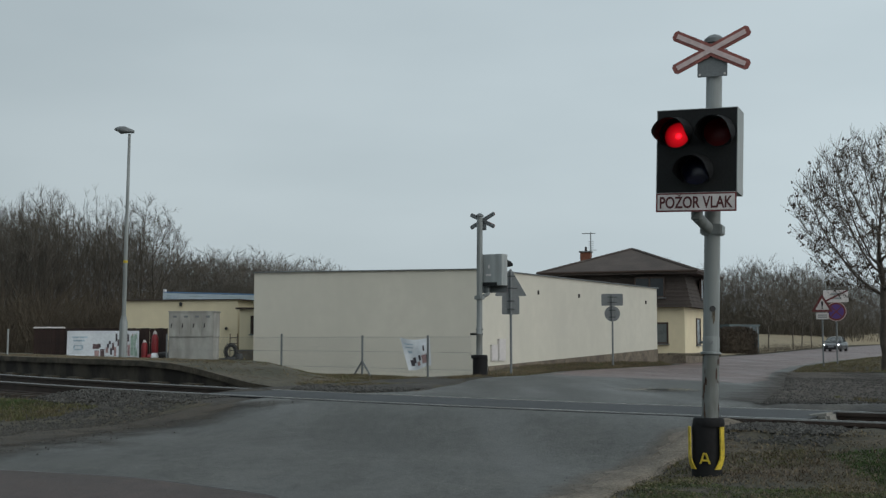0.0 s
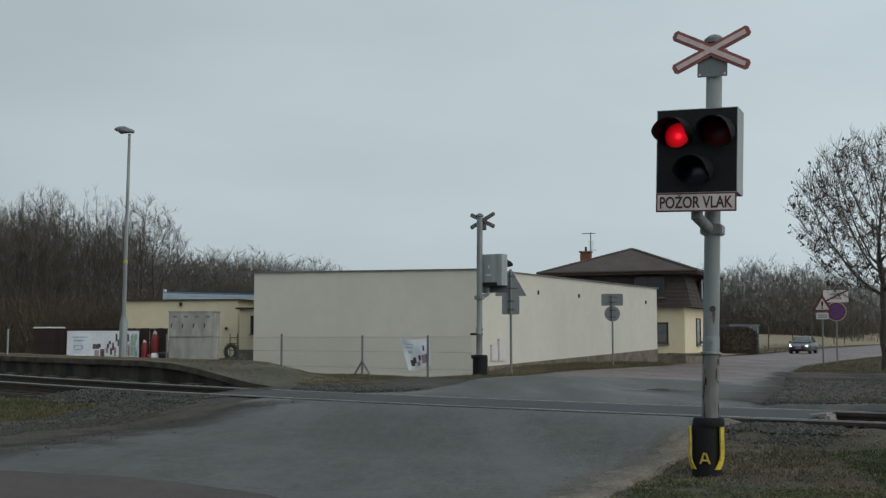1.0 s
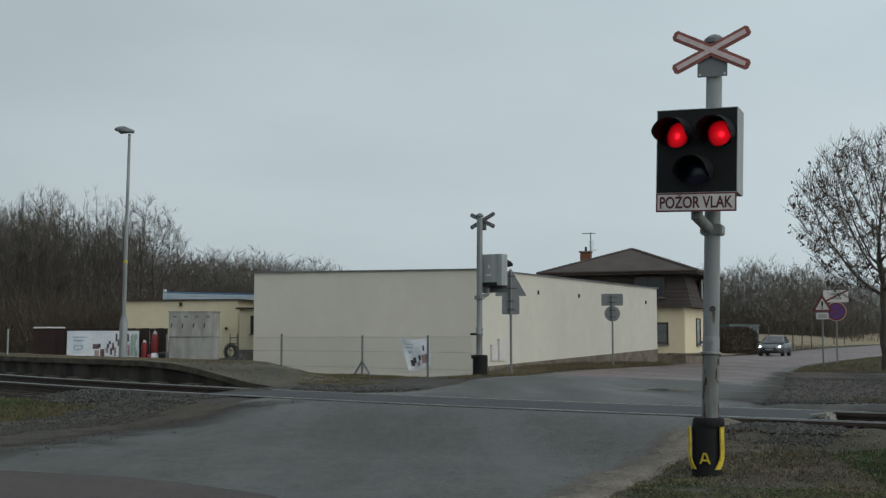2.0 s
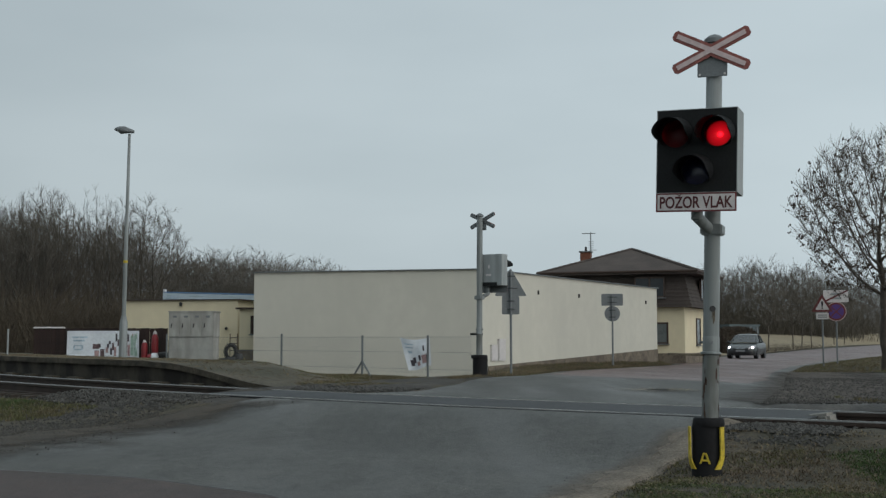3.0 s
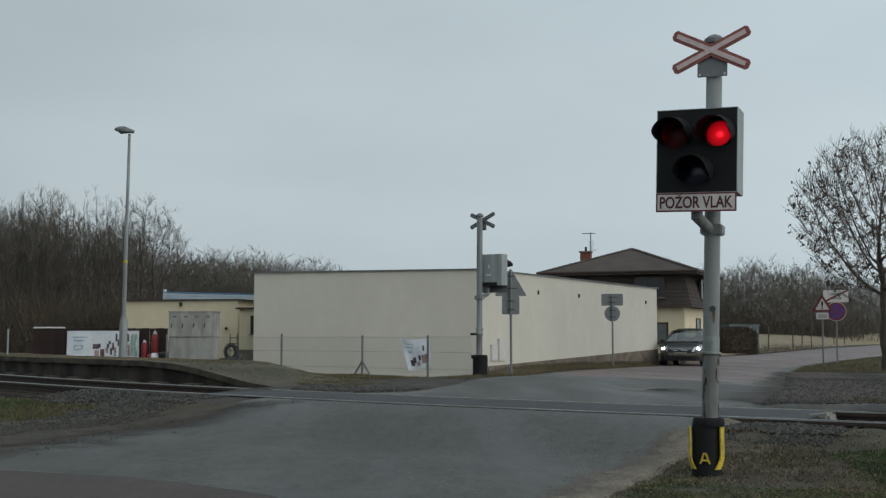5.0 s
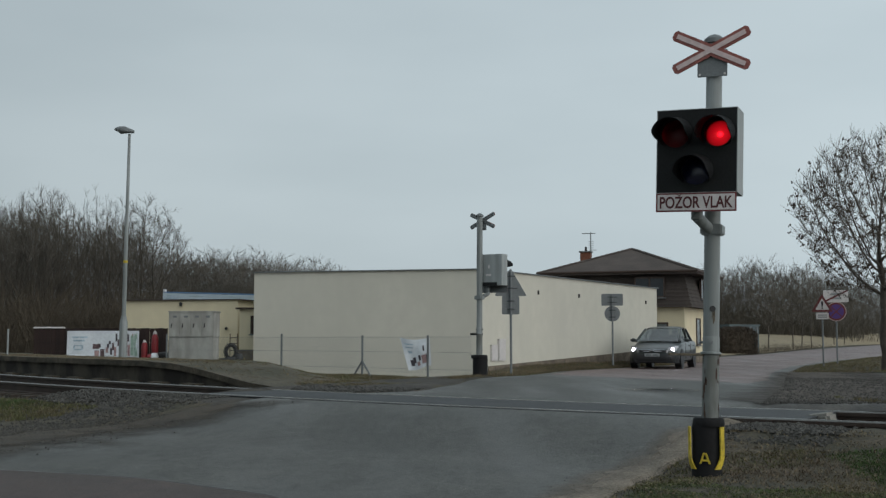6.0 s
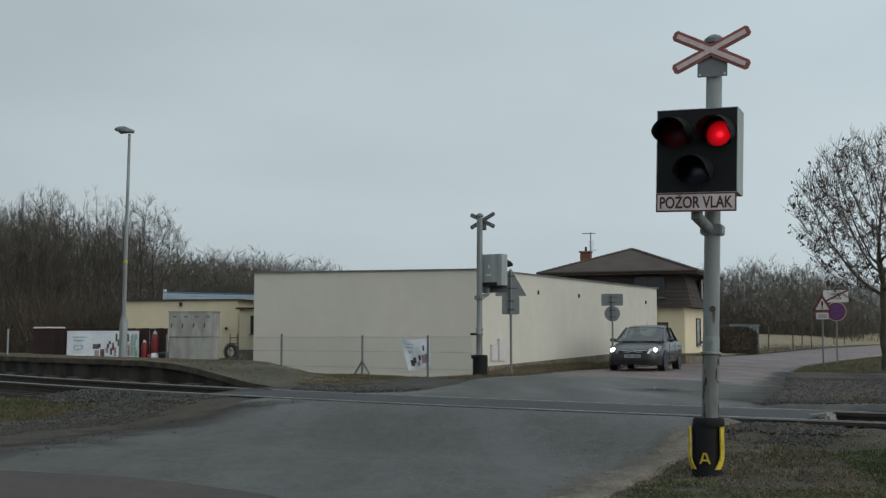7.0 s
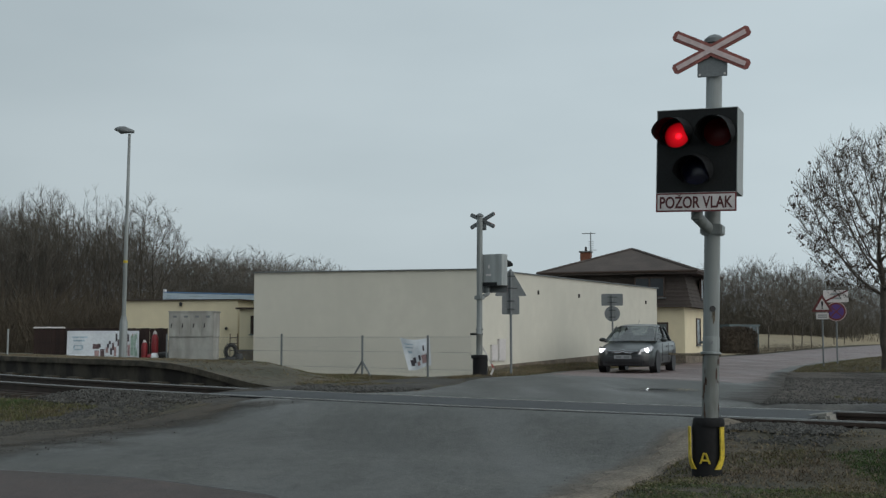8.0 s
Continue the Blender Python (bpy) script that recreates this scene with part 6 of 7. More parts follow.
def thicket(name, spots, hmin, hmax, wide, count, seed, label, material=BRUSH, z=0.0):
    """Dense bare brush: many thin crooked stems."""
    r = random.Random(seed)
    v, f = [], []
    for x, y in spots:
        h0 = r.uniform(hmin, hmax)
        for _ in range(count):
            p = Vector((x + r.gauss(0, wide), y + r.gauss(0, wide), z - 0.3))
            d = Vector((r.gauss(0, 0.3), r.gauss(0, 0.3), 1)).normalized()
            h = h0 * r.uniform(0.5, 1.05)
            w = 0.008 + 0.008 * h0 / 3
            for k in range(3):
                q = p + d * h / 3
                t = d.to_track_quat("Z", "Y")
                i = len(v)
                for c, rad in ((p, w), (q, w * 0.65)):
                    v += [tuple(c + t @ Vector((rad * math.cos(a), rad * math.sin(a), 0))) for a in (0, 2.1, 4.2)]
                f += [(i, i + 1, i + 4, i + 3), (i + 1, i + 2, i + 5, i + 4), (i + 2, i, i + 3, i + 5)]
                p, w = q, w * 0.65
                d = (d + Vector((r.gauss(0, 0.6), r.gauss(0, 0.6), 0.15))).normalized()
    return tagged(sheet(name, v, f, material, smooth=False), label, "brush", kind="stuff")


thicket("brush", ranged(-0.47, -0.24, 52, 66, 260), 1.5, 4.6, 0.8, 75, 1, "dense bare brush under the wood")
thicket("brush", ranged(-0.28, -0.1, 118, 150, 80), 4, 8, 1.6, 60, 2, "distant bare brush below the trees")
thicket("brush", set_back(ranged(0.2, 0.46, 240, 275, 190)), 8.5, 15.5, 2.8, 62, 3, "distant bare brush beyond the field", surface("dark_brush", (0.1, 0.087, 0.067), 0.95, fine=8, coarse=0.4, vary=0.35, bump=0.0), 0.5)

# dry field beyond the road
fv, ff = [], []
for j in range(13):
    for i in range(41):
        u = 0.2 + 0.4 * i / 40
        near = far_side(u) + 1.5
        y = near + (520 - near) * j / 12
        fv.append((u * y, y, field_z(u * y, y) + 0.08 * noise.noise(Vector((u * 30, y * 0.2, 0)))))
for j in range(12):
    for i in range(40):
        ff.append((j * 41 + i, j * 41 + i + 1, j * 41 + i + 42, j * 41 + i + 41))
tagged(sheet("field", fv, ff, FIELD), "pale dry grass field rising beyond the road", "field", kind="structure")

thicket("brush", [(u * y, y) for u, y in ((q, far_side(q) + 3 + rnd.uniform(0, 3)) for q in [0.268 + 0.0021 * i for i in range(34)])], 0.5, 1.4, 0.7, 34, 8, "low bare scrub at the edge of the field", z=-0.3)

# clipped hedge and container by the house
hedge = thing("hedge", pose(24.0, 93.0, -0.5, 0, 0, 22), "clipped brown winter hedge beside the road", "hedge")
hedge.scale = (0.95, 1.2, 1.42)
r = random.Random(9)
v, f = [], []
for _ in range(9000):
    p = Vector((r.uniform(-1.75, 1.75), r.uniform(-0.6, 0.6), r.uniform(0, 1.5)))
    if r.random() < 0.7:
        ax = r.choice((0, 1, 2))
        p[ax] = (r.choice((-1.75, 1.75)), -0.6, 1.5)[ax] + r.gauss(0, 0.05)
    d = Vector((r.gauss(0, 1), r.gauss(0, 1), r.gauss(0, 1))).normalized() * r.uniform(0.06, 0.16)
    p.z *= 1 - 0.2 * min(1.0, abs(p.x) / 1.75) ** 5
    e = Vector((r.gauss(0, 1), r.gauss(0, 1), r.gauss(0, 1))).normalized() * 0.035
    i = len(v)
    v += [tuple(p - d), tuple(p + d), tuple(p + e)]
    f.append((i, i + 1, i + 2))
sheet("hedge_foliage", v, f, surface("hedge_brown", (0.1, 0.078, 0.058), 0.95, vary=0.4, coarse=2, island=0.5), hedge, smooth=False)
part("hedge_core", boxed(-1.66, 1.66, -0.52, 0.52, 0, 1.4, 0.28), BRUSH, hedge)
bin_ = thing("steel_container", pose(26.0, 99.5, -0.45, 0, 0, 20), "blue-grey steel skip standing behind the hedge", "skip")
bin_.scale = (1.25, 1.25, 1.37)
part("body", boxed(-1.3, 1.1, -0.8, 0.8, 0, 1.75, 0.03), surface("blue_grey_steel", (0.1, 0.135, 0.145), 0.7, vary=0.3, coarse=3), bin_)
part("rim", boxed(-1.36, 1.16, -0.86, 0.86, 1.7, 1.82, 0.02), bin_.children[0].data.materials[0], bin_)
for k in range(5):
    part("rib", boxed(-1.15 + 0.5 * k, -1.05 + 0.5 * k, -0.86, -0.8, 0.05, 1.7), SIGN_BACK, bin_)

# ---- grass ----
def tufts(name, count, place, hmin, hmax, material, label, seed, blades=7, lean=0.5):
    r = random.Random(seed)
    v, f = [], []
    for _ in range(count):
        c = place(r)
        if c is None:
            continue
        c = Vector(c)
        for _ in range(blades):
            a = r.uniform(0, 6.28)
            h = r.uniform(hmin, hmax)
            o = c + Vector((r.gauss(0, 0.03), r.gauss(0, 0.03), 0))
            t = Vector((math.cos(a), math.sin(a), 0))
            w = Vector((-t.y, t.x, 0)) * r.uniform(0.002, 0.005)
            mid = o + t * h * lean * r.uniform(0.2, 0.6) + Vector((0, 0, h * 0.6))
            tip = mid + t * h * lean * r.uniform(0.3, 1.0) + Vector((0, 0, h * r.uniform(-0.1, 0.35)))
            i = len(v)
            v += [tuple(o - w), tuple(o + w), tuple(mid + w * 0.7), tuple(mid - w * 0.7), tuple(tip)]
            f += [(i, i + 1, i + 2, i + 3), (i + 3, i + 2, i + 4)]
    return tagged(sheet(name, v, f, material, smooth=False), label, "grass", kind="stuff")


def right_fore(r):
    y = r.uniform(6.8, 10.8)
    x = r.uniform(edge_at(RIGHT_EDGE, y) + 0.1, 0.42 * y)
    if noise.noise(Vector((x * 0.9, y * 0.9, 2))) < 0.08 - 0.10 * (8.6 - y) + (0.25 if across(x, y) > -2.2 else 0):
        return None
    return (x, y, land(x, y) - 0.01)


def right_dry(r):
    y = r.uniform(7.2, 12.5)
    x = r.uniform(edge_at(RIGHT_EDGE, y) + 0.15, 0.42 * y)
    if across(x, y) > -1.3:
        return None
    return (x, y, land(x, y) - 0.01)


def wall_verge(r):
    y = r.uniform(22.5, 48)
    x = edge_at(LEFT_EDGE, y) - abs(r.gauss(0.25, 0.9 if y < 32 else 0.4))
    return (x, y, land(x, y) - 0.01) if across(x, y) > 2.5 else None


def fence_verge(r):
    k = r.random()
    x = -6.0 + 6.8 * k
    y = 29.6 - 3.9 * k + r.gauss(0, 1.5)
    return (x, y, land(x, y) - 0.01)


def right_verge(r):
    y = 34.7 + 38 * r.random() ** 1.5
    x = edge_at(RIGHT_EDGE, y) + r.uniform(0.1, 10)
    return (x, y, land(x, y) - 0.01)


def left_fore(r):
    x, d = r.uniform(-11, -3.3), r.gauss(-2.9, 0.6)
    px, py = track_point(x, d)
    if noise.noise(Vector((px * 0.8, py * 0.8, 5))) < -0.2 + 0.1 * (px + 6.5):
        return None
    return (px, py, land(px, py))


def platform_edge(r):
    q = r.uniform(-15, -4.2)
    d = 1.75 + abs(r.gauss(0, 1.0))
    z = float(np.interp(q, [-7.2, -6.4, -5.8, -5.2, -4.6, -4.1], [0.37, 0.33, 0.25, 0.15, 0.03, -0.03]))
    x, y = track_point(q, d)
    return (x, y, max(z - 0.02, land(x, y))) if d < 3.6 else None


def lot_edge(r):
    x, y = r.uniform(5.2, 13), r.uniform(12.2, 15.8)
    return (x, y, level(x, y) + 0.02) if 1.8 < across(x, y) < 3.6 + 0.5 * math.sin(3 * x) else None


tufts("grass", 1800, lot_edge, 0.02, 0.07, GRASS_BLADE, "short grass between lot and railway", 33)


def green_corner(r):
    x, y = 3.25 + abs(r.gauss(0, 0.7)), r.uniform(7.2, 9.6)
    return (x, y, land(x, y) - 0.01)


def green_fore(r):
    y = r.uniform(6.7, 8.5)
    x = r.uniform(edge_at(RIGHT_EDGE, y) + 0.35, 0.42 * y)
    return (x, y, land(x, y) - 0.01) if noise.noise(Vector((x * 1.6, y * 1.6, 7))) > -0.15 + 0.25 * (y - 7.4) else None


tufts("green_grass", 4200, green_fore, 0.012, 0.035, surface("dull_green_grass_blades", (0.075, 0.1, 0.032), 0.9, fine=6, coarse=1.5, vary=0.35, bump=0.0, island=0.45), "short green grass along the road's verge", 41)
tufts("green_grass", 2600, green_corner, 0.02, 0.05, surface("fresh_grass_blades", (0.05, 0.09, 0.022), 0.9, fine=6, coarse=1.5, vary=0.3, bump=0.0, island=0.4), "patch of fresh green grass", 31)
def left_green(r):
    x, y = r.gauss(-6.75, 0.45), r.gauss(17.0, 0.3)
    return (x, y, land(x, y) - 0.01)


tufts("green_grass", 900, left_green, 0.03, 0.09, bpy.data.materials["fresh_grass_blades"], "bright green tuft of grass beside the track", 34)
def ramp_end(r):
    q = r.uniform(-7.4, -3.2)
    d = r.uniform(2.0, 6.2 - 1.6 * step(-7.2, -3.4, q))
    zr = float(np.interp(q, [-7.2, -6.4, -5.8, -5.2, -4.6, -4.1], [0.37, 0.33, 0.25, 0.15, 0.03, -0.03]))
    inner, outer = 4.2 - 2.1 * step(-7.2, -3.4, q), 5.9 - 1.6 * step(-7.2, -3.4, q)
    x, y = track_point(q, d)
    ground_z = land(x, y)
    top = max(zr - 0.03, ground_z)
    if d > inner:
        top += (ground_z - top) * min(1.0, (d - inner) / (outer - inner))
    return (x, y, top - 0.01) if noise.noise(Vector((x * 1.1, y * 1.1, 3))) > -0.25 else None


tufts("grass", 3600, ramp_end, 0.02, 0.06, GRASS_BLADE, "short olive grass on the earth end of the platform", 36)
tufts("dry_grass", 1500, ramp_end, 0.02, 0.07, DRY_GRASS, "dry grass on the earth end of the platform", 37)


def pole_litter(r):
    x, y = r.gauss(2.75, 0.5), r.gauss(9.15, 0.38)
    return (x, y, land(x, y) - 0.005) if x > edge_at(RIGHT_EDGE, y) + 0.35 else None


tufts("dry_litter", 420, pole_litter, 0.015, 0.05, surface("dead_leaf_litter", (0.17, 0.13, 0.088), 0.95, fine=6, coarse=1.5, vary=0.4, bump=0.0, island=0.5), "dead stalks and leaf litter round the signal", 38, lean=1.2)
tufts("dry_grass", 2600, platform_edge, 0.02, 0.06, DRY_GRASS, "dry moss and grass on the platform", 21, lean=0.8)
tufts("grass", 7000, right_fore, 0.012, 0.036, GRASS_BLADE, "short dull green grass beside the signal", 1)
tufts("dry_grass", 1500, right_dry, 0.012, 0.04, DRY_GRASS, "dry straw-coloured grass on bare earth", 2, lean=0.9)
tufts("grass", 4200, wall_verge, 0.03, 0.08, GRASS_BLADE, "rough winter grass along the pale wall", 3)
tufts("dry_grass", 3800, wall_verge, 0.04, 0.12, DRY_GRASS, "dry grass along the pale wall", 4)
tufts("grass", 4600, fence_verge, 0.03, 0.08, GRASS_BLADE, "rough grass below the wire fence", 5)
tufts("dry_grass", 2200, fence_verge, 0.03, 0.1, DRY_GRASS, "dry grass below the wire fence", 6)
tufts("grass", 7000, right_verge, 0.04, 0.11, GRASS_BLADE, "grass verge under the roadside tree", 7)
tufts("dry_grass", 7000, right_verge, 0.03, 0.1, DRY_GRASS, "dry grass of the verge under the roadside tree", 39)
tufts("dry_grass", 1500, left_fore, 0.02, 0.07, DRY_GRASS, "dry grass beside the track", 40)
tufts("grass", 4500, left_fore, 0.03, 0.1, GRASS_BLADE, "patchy green grass beside the track", 8)


# ---- the car ----
def loft(bm, rows, close_ends=True):
    vs = [[bm.verts.new(p) for p in row] for row in rows]
    for a, b in zip(vs, vs[1:]):
        for i in range(len(a) - 1):
            bm.faces.new((a[i], a[i + 1], b[i + 1], b[i]))
    if close_ends:
        bm.faces.new(vs[0])
        bm.faces.new(vs[-1][::-1])
    return bm


def make_car(m):
    c = thing("car", m, "dark grey-green hatchback with lit headlights driving up", "car")
    # (y, half width, underside, top edge) from the nose to the tail
    st = ((-0.42, 0.50, 0.28, 0.60), (-0.36, 0.66, 0.22, 0.66), (-0.22, 0.78, 0.20, 0.71), (0.0, 0.845, 0.19, 0.765), (0.35, 0.87, 0.19, 0.84), (0.75, 0.885, 0.2, 0.905), (1.15, 0.885, 0.2, 0.955),
          (1.8, 0.885, 0.2, 0.975), (2.6, 0.885, 0.2, 0.985), (3.3, 0.88, 0.21, 1.0), (3.85, 0.86, 0.24, 1.01), (4.15, 0.80, 0.3, 0.98), (4.28, 0.7, 0.36, 0.9))
    rows = []
    for y, w, b, t in st:
        h = t - b
        half = [(0.0, t), (w * 0.45, t - 0.004), (w * 0.74, t - 0.02), (w * 0.9, t - 0.06), (w * 0.975, t - 0.14), (w, b + h * 0.55), (w * 0.995, b + h * 0.35), (w * 0.96, b + h * 0.1), (w * 0.85, b), (0.0, b)]
        rows.append([(x, y, z) for x, z in half] + [(-x, y, z) for x, z in half[::-1][1:]])
    part("body", loft(bmesh.new(), rows), CAR_PAINT, c, smooth=True)
    # cabin: glass shell, roof panel and pillars
    cab = ((0.72, 0.79, 0.72, 0.955), (1.15, 0.79, 0.70, 1.17), (1.55, 0.785, 0.66, 1.365), (1.85, 0.765, 0.63, 1.435), (2.4, 0.77, 0.62, 1.47), (3.0, 0.76, 0.6, 1.44), (3.5, 0.74, 0.58, 1.33), (3.95, 0.70, 0.56, 1.08))
    rows = [[(wb, y, 0.9), (wb * 0.5 + wt * 0.5, y, 0.9 + (zt - 0.9) * 0.55), (wt, y, zt - 0.05 * (zt > 1.0)), (wt * 0.8, y, zt - 0.008), (0, y, zt + 0.008), (-wt * 0.8, y, zt - 0.008), (-wt, y, zt - 0.05 * (zt > 1.0)),
             (-wb * 0.5 - wt * 0.5, y, 0.9 + (zt - 0.9) * 0.55), (-wb, y, 0.9)] for y, wb, wt, zt in cab]
    part("cabin_glass", loft(bmesh.new(), rows), CAR_GLASS, c, "dark reflective car glass", smooth=True)
    roof_rows = [[(x * (wt + 0.012), y, z) for x, z in ((1.0, zt - 0.055), (0.8, zt + 0.004), (0, zt + 0.02), (-0.8, zt + 0.004), (-1.0, zt - 0.055))] for y, wb, wt, zt in cab[3:6]]
    roof_rows.insert(0, [(x * 0.655, 1.70, z) for x, z in ((1.0, 1.35), (0.8, 1.405), (0, 1.42), (-0.8, 1.405), (-1.0, 1.35))])
    part("roof", loft(bmesh.new(), roof_rows, False), CAR_PAINT, c, smooth=True)
    for s in (-1, 1):
        p = bmesh.new()
        for a, b in (((0.785, 0.7, 0.93), (0.70, 1.2, 1.175)), ((0.70, 1.2, 1.175), (0.645, 1.75, 1.385))):
            tube(p, (a[0] * s, a[1], a[2]), (b[0] * s, b[1], b[2]), 0.03, n=8)
        part("front_pillar", p, CAR_PAINT, c, smooth=True)
        part("middle_pillar", tubed((0.785 * s, 2.3, 0.9), (0.63 * s, 2.35, 1.43), 0.035, n=6), CAR_DARK, c)
        p = bmesh.new()
        tube(p, (0.735 * s, 3.5, 0.95), (0.6 * s, 3.05, 1.39), 0.05, 0.035, n=8)
        part("rear_pillar", p, CAR_PAINT, c, smooth=True)
        part("side_strip", boxed(s * 0.885 - 0.012, s * 0.885 + 0.012, 1.15, 3.2, 0.5, 0.55, 0.006), CAR_DARK, c)
        for y in (1.25, 2.35):
            part("door_gap", boxed(s * 0.884 - 0.005, s * 0.884 + 0.005, y - 0.006, y + 0.006, 0.32, 0.88), CAR_DARK, c)
        for y in (2.12, 3.1):
            part("door_handle", boxed(s * 0.885 - 0.02, s * 0.885 + 0.02, y - 0.1, y + 0.08, 0.77, 0.8, 0.006), CAR_PAINT, c)
        mir = bmesh.new()
        bmesh.ops.create_icosphere(mir, subdivisions=2, radius=1)
        for v in mir.verts:
            v.co = Vector((s * 0.955 + v.co.x * 0.11, 1.08 + v.co.y * 0.07, 0.985 + v.co.z * 0.07))
        part("mirror", mir, CAR_PAINT, c, smooth=True)
        # swept headlight, its lit bulb proud of the case
        hl = [(0.46, 0.555), (0.52, 0.70), (0.70, 0.775), (0.80, 0.79), (0.815, 0.72), (0.77, 0.62), (0.62, 0.56)]
        case = bmesh.new()

        def nose(x, z):
            return -0.44 + 0.42 * max(0, (abs(x) - 0.38) / 0.45) ** 1.6 + 0.6 * max(0, z - 0.60)
        fa = [case.verts.new((s * x, nose(x, z) - 0.035, z)) for x, z in hl]
        fb = [case.verts.new((s * x, nose(x, z) + 0.1, z)) for x, z in hl]
        case.faces.new(fa)
        for i in range(len(hl)):
            j = (i + 1) % len(hl)
            case.faces.new((fa[i], fa[j], fb[j], fb[i]))
        lamp = part("headlight", case, HEADLIGHT_CASE, c, "clear headlight, lit")
        bulb = bmesh.new()
        bmesh.ops.create_uvsphere(bulb, u_segments=14, v_segments=8, radius=0.072)
        for v in bulb.verts:
            v.co = Vector((s * 0.67 + v.co.x, nose(0.67, 0.655) - 0.03 + v.co.y * 0.5, 0.655 + v.co.z))
        part("bulb", bulb, HEADLIGHT_GLOW, lamp, smooth=True)
        part("fog_lamp", slab(disc_outline(s * 0.6, 0.36, 0.045, 14), -0.385, -0.3), CAR_DARK, c)
        part("wiper", tubed((s * 0.3 - 0.15, 0.74, 0.935), (s * 0.3 + 0.2, 0.93, 1.03), 0.012, n=4), CAR_DARK, c)
    # grille with two chrome bars bent into chevrons
    part("grille", boxed(-0.45, 0.45, -0.438, -0.35, 0.575, 0.66, 0.01), CAR_DARK, c)
    for dz in (0.0, 0.05):
        g = bmesh.new()
        path = [(-0.46, 0.60 + dz), (-0.12, 0.595 + dz), (0, 0.64 + dz), (0.12, 0.595 + dz), (0.46, 0.60 + dz)]
        for (xa, za), (xb, zb) in zip(path, path[1:]):
            tube(g, (xa, -0.445 + 0.06 * abs(xa), za), (xb, -0.445 + 0.06 * abs(xb), zb), 0.014, n=6)
        part("chrome_bar", g, CHROME, c, "chrome grille bar")
    part("bumper_intake", boxed(-0.62, 0.62, -0.425, -0.3, 0.21, 0.4, 0.03), CAR_DARK, c)
    # black slice over the lower front: shade of the downturned bodywork, put into colour
    fronts = [0.84 * (i / 12 * 2 - 1) for i in range(13)]
    lower = bmesh.new()
    rows = []
    for x in fronts:
        y = float(np.interp(abs(x), (0, 0.5, 0.66, 0.78, 0.845), (-0.42, -0.42, -0.36, -0.22, 0.0)))
        rows.append([(x, y - 0.004, 0.5), (x, y - 0.022, 0.47), (x, y - 0.026, 0.3), (x, y + 0.03, 0.2), (x, y + 0.1, 0.2), (x, y + 0.1, 0.5)])
    part("lower_bumper", loft(lower, rows), CAR_DARK, c, "lower bumper, blackened for the shade below the nose", smooth=True)
    pl = part("number_plate", boxed(-0.26, 0.26, -0.462, -0.446, 0.42, 0.53, 0.004), PLATE, c, "pale number plate with dark bars")
    for x0, x1 in ((-0.2, -0.04), (0.03, 0.2)):
        part("plate_bar", boxed(x0, x1, -0.465, -0.4622, 0.45, 0.5), SIGN_BACK, pl)
    # seats and dashboard behind the glass
    part("dashboard", boxed(-0.66, 0.66, 0.95, 1.3, 0.9, 1.03, 0.04), CAR_DARK, c)
    for s in (-1, 1):
        seat = part("seat_back", boxed(s * 0.36 - 0.22, s * 0.36 + 0.22, 2.05, 2.17, 0.9, 1.2, 0.05), CAR_DARK, c)
        part("headrest", boxed(s * 0.36 - 0.11, s * 0.36 + 0.11, 2.08, 2.16, 1.21, 1.35, 0.03), CAR_DARK, seat)
    part("rear_bench", boxed(-0.6, 0.6, 3.1, 3.25, 0.9, 1.12, 0.05), CAR_DARK, c)
    part("inner_mirror", boxed(-0.1, 0.1, 1.6, 1.62, 1.29, 1.34, 0.01), CAR_DARK, c)
    part("aerial", tubed((0, 1.95, 1.45), (0, 2.15, 1.6), 0.006, n=4), CAR_DARK, c)
    wheels = []
    tyre = bmesh.new()
    prof = [(0.2, -0.09), (0.285, -0.1), (0.312, -0.085), (0.318, -0.04), (0.318, 0.04), (0.312, 0.085), (0.285, 0.1), (0.2, 0.09)]
    rings = [[tyre.verts.new((o, r_ * math.cos(2 * math.pi * i / 28), r_ * math.sin(2 * math.pi * i / 28))) for i in range(28)] for r_, o in prof]
    for a, b in zip(rings, rings[1:]):
        for i in range(28):
            tyre.faces.new((a[i], a[(i + 1) % 28], b[(i + 1) % 28], b[i]))
    tyre_mesh = mesh_of("tyre", tyre, TYRE, True)
    rim = bmesh.new()
    tube(rim, (-0.06, 0, 0), (0.06, 0, 0), 0.06, n=12)
    for k in range(7):
        a = 2 * math.pi * k / 7
        for o in (-0.075, 0.075):
            tube(rim, (o, 0.05 * math.cos(a), 0.05 * math.sin(a)), (o, 0.205 * math.cos(a), 0.205 * math.sin(a)), 0.022, 0.03, n=5)
    tube(rim, (-0.03, 0, 0), (0.03, 0, 0), 0.2, n=20)
    rim_mesh = mesh_of("rim", rim, RIM, True)
    for x in (-0.76, 0.76):
        for y in (0.52, 3.27):
            w = new("wheel", tyre_mesh)
            w.parent = c
            w.location = (x, y, 0.318)
            k = new("rim", rim_mesh)
            k.parent = w
            wheels.append((w, (x, y, 0.318)))
            arch = bmesh.new()
            tube(arch, (x * 1.0 - math.copysign(0.1, x), y, 0.32), (math.copysign(0.888, x), y, 0.32), 0.36, n=24)
            part("wheel_arch", arch, CAR_DARK, c)
    return c, wheels


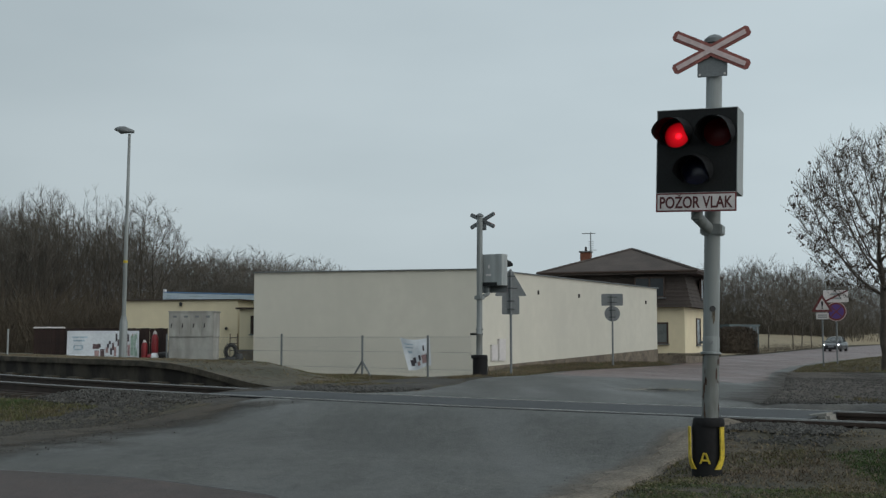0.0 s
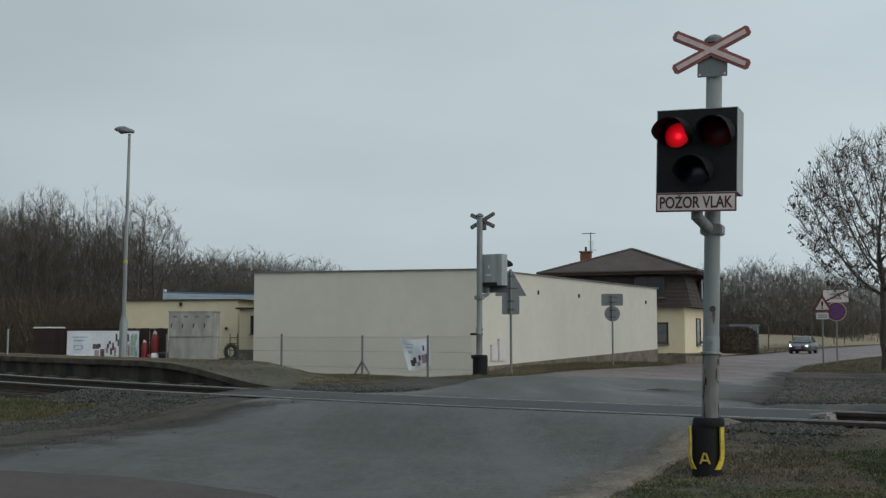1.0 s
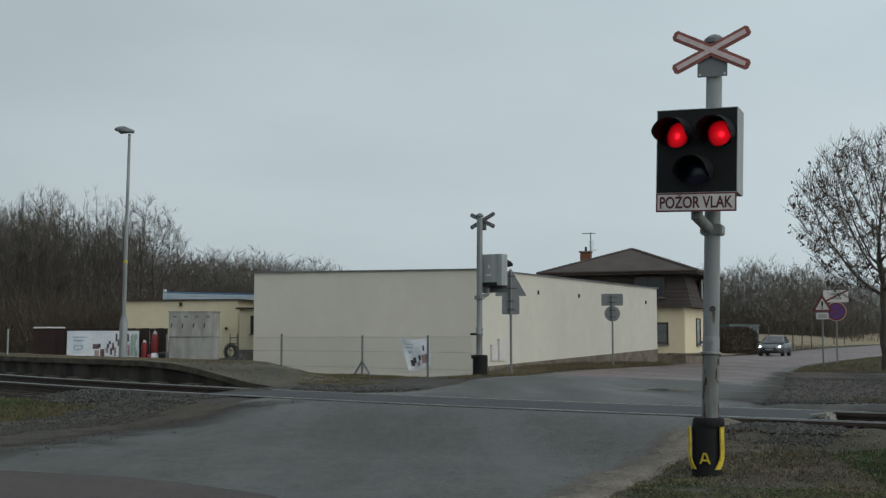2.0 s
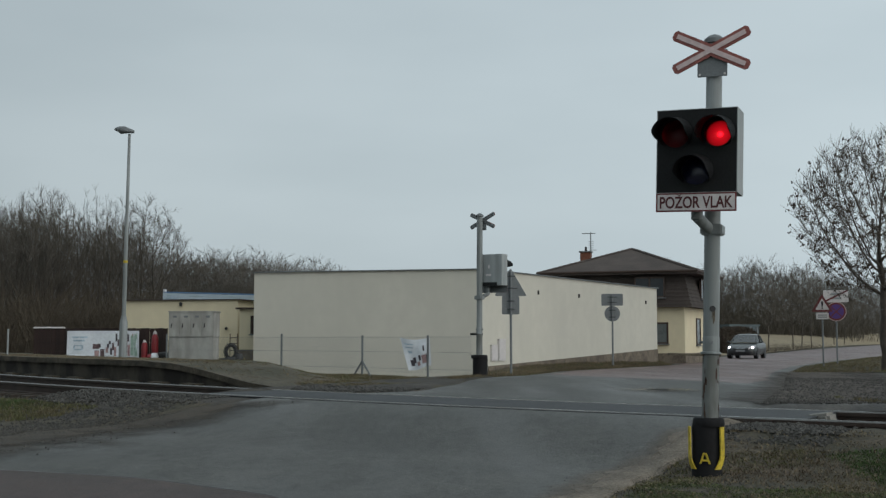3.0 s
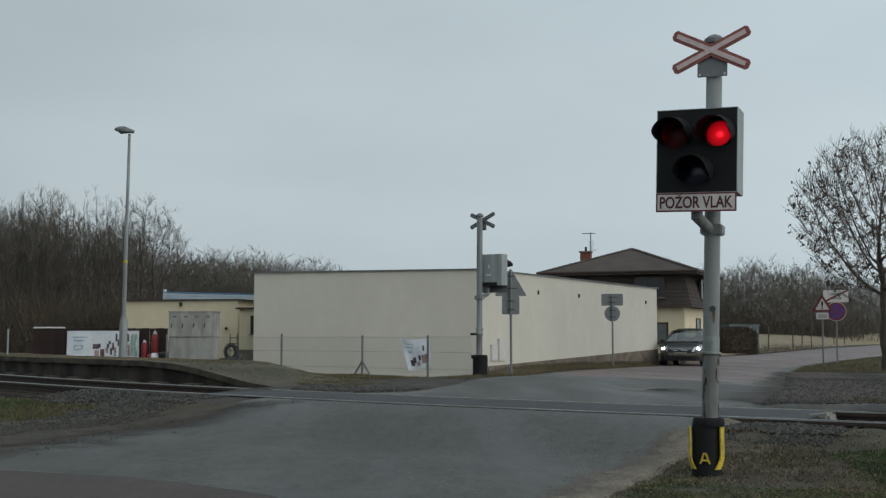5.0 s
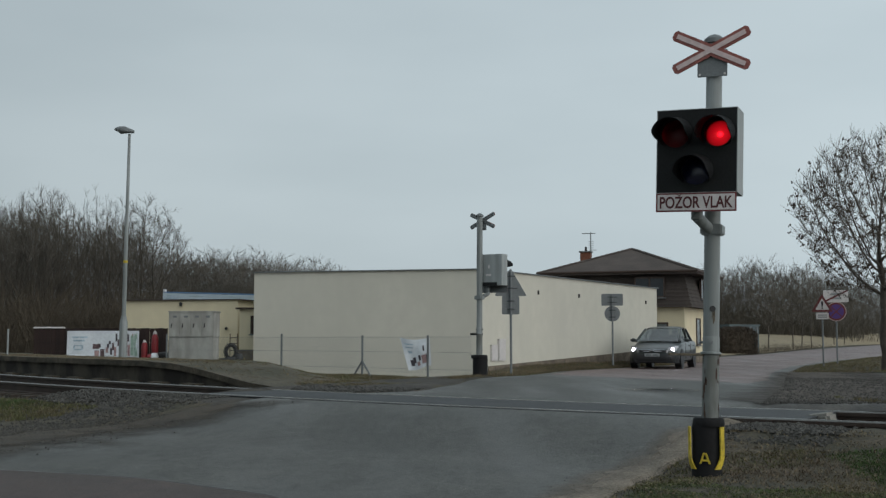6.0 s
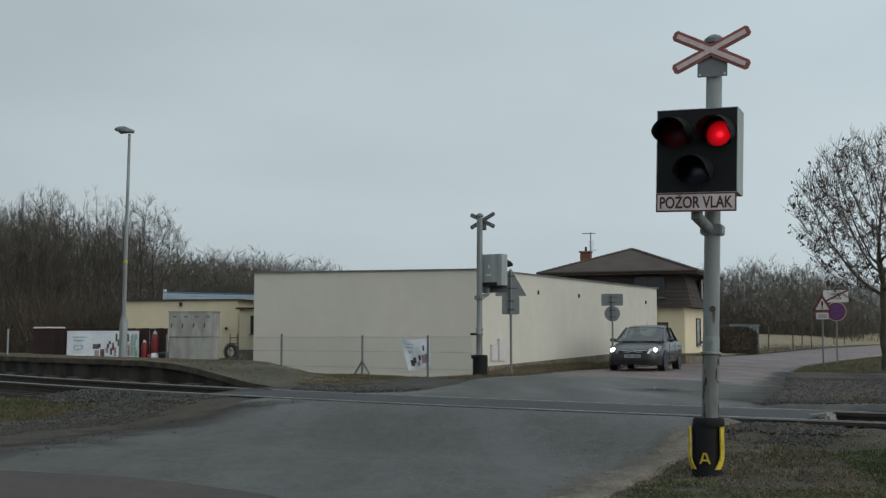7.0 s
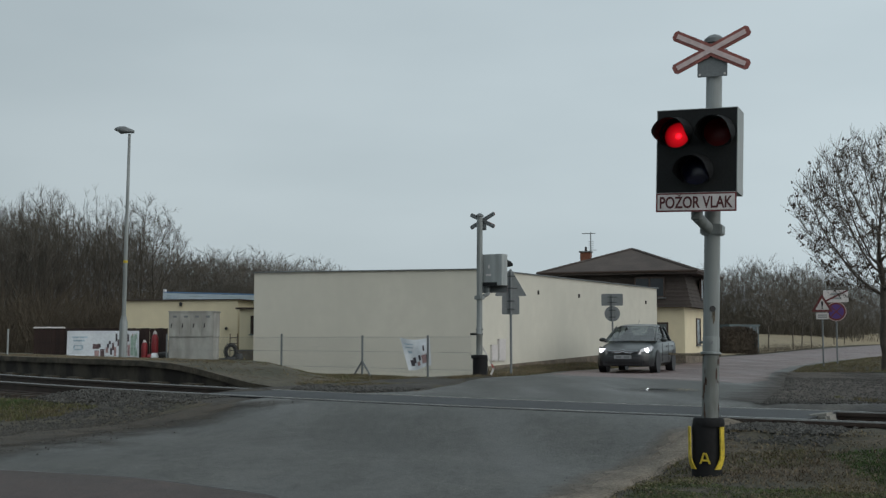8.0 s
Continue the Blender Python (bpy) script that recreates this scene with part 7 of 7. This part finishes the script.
CAR_PATH = ((0, 38.23, 111.55), (0.5, 34.0, 103.78), (1.0, 30.17, 96.03), (1.5, 26.72, 88.55), (2.15, 22.59, 79.33), (2.8, 18.92, 70.48), (3.5, 15.23, 61.0), (4.0, 12.92, 54.5), (4.5, 11.06, 48.7), (5.15, 8.98, 43.64), (5.8, 7.66, 40.2), (6.5, 6.69, 37.8), (7.0, 6.17, 36.4), (7.5, 5.79, 35.2), (8.0, 5.51, 34.2))


def car_spot(t):
    """Smooth place along the car's path."""
    ts = [q[0] for q in CAR_PATH]
    out = []
    for k in (1, 2):
        ys = [q[k] for q in CAR_PATH]
        i = max(0, min(len(ts) - 2, int(np.searchsorted(ts, t, "right")) - 1))
        def slope(j):
            a, b = max(0, j - 1), min(len(ts) - 1, j + 1)
            return (ys[b] - ys[a]) / (ts[b] - ts[a])
        h = ts[i + 1] - ts[i]
        s = (t - ts[i]) / h
        out.append((2 * s**3 - 3 * s**2 + 1) * ys[i] + (s**3 - 2 * s**2 + s) * h * slope(i) + (-2 * s**3 + 3 * s**2) * ys[i + 1] + (s**3 - s**2) * h * slope(i + 1))
    return out


car, car_wheels = make_car(pose(33.78, 97, -0.32))

# loose end of warning tape tied behind the far signal's collar
tape = thing("warning_tape", pose(0.845, 24.52, 0.64), "red and white warning tape tied to the signal mast", "tape")
for k in range(5):
    part("tape_piece", boxed(-0.018, 0.018, -0.003, 0.003, -0.11 * (k + 1), -0.11 * k), TAPE_WHITE if k != 4 else TAPE_RED, tape, at=pose(0.006 * k, 0.004 * (k % 2), 0, 0, 0, 8 * (k % 3) - 8))
tape_tail = part("tape_tail", boxed(-0.022, 0.022, -0.003, 0.003, -0.17, 0.0), TAPE_WHITE, tape, at=pose(0.03, 0.0, -0.53, 0, 48, 0))


def motions():
    # the car rolls up and slows before the crossing
    rows, dist, last = [], 0.0, None
    spins = []
    for i in range(241):
        t = i / 30
        x, y = car_spot(t)
        yaw = -21 - 10 * (1 - step(-2, 6, t))
        dist += 0 if last is None else math.hypot(x - last[0], y - last[1])
        last = (x, y)
        if i % 5 == 0:
            rows.append((t, pose(x, y, level(x, y) + 0.008, 0, 0, yaw)))
        spins.append((t, math.degrees(dist / 0.318)))
    walk(car, rows)
    for w, (x, y, z) in car_wheels:
        walk(w, [(t, pose(x, y, z, a, 0, 0)) for t, a in spins])
    # the two lamps flash in turn: each reflector swings to the lens and away again
    to_right, to_left = (0.3, 1.4, 2.5, 3.6, 4.75, 5.87, 6.93), (0.9, 2.0, 3.15, 4.3, 5.4, 6.5, 7.6)
    flips = sorted([(t, 1) for t in to_right] + [(t, 0) for t in to_left])
    for lamps in (near_lamps, far_lamps):
        for k, (ob, _, c) in enumerate(lamps):
            turn = 0.0 if k == 0 else 180.0
            rows = [(0.0, pose(*c, 0, 0, turn))]
            for t, lit in flips:
                goal = turn + 180.0
                f0 = round(t * 30) + (-1 if (lit == 1) == (k == 1) else 1)  # a lamp dies away as its fellow lights up
                rows.append(((f0 - 2) / 30, pose(*c, 0, 0, turn)))
                rows.append(((f0 - 1) / 30, pose(*c, 0, 0, turn + 30)))
                rows.append((f0 / 30, pose(*c, 0, 0, turn + 90)))
                rows.append(((f0 + 1) / 30, pose(*c, 0, 0, turn + 150)))
                rows.append(((f0 + 2) / 30, pose(*c, 0, 0, goal)))
                turn = goal
            rows.append((8.0, pose(*c, 0, 0, turn)))
            walk(ob, rows)
    # the tape hangs behind the collar, then the wind lifts it
    swing = ((0, -4), (3, -3), (5, -5), (6.6, -4), (6.9, -1), (7.1, 5), (7.3, 17), (7.5, 24), (7.7, 20), (7.9, 24), (8.0, 25))
    walk(tape, [(t, pose(0.845, 24.52, 0.64, 0, -a, 0)) for t, a in swing])


motions()
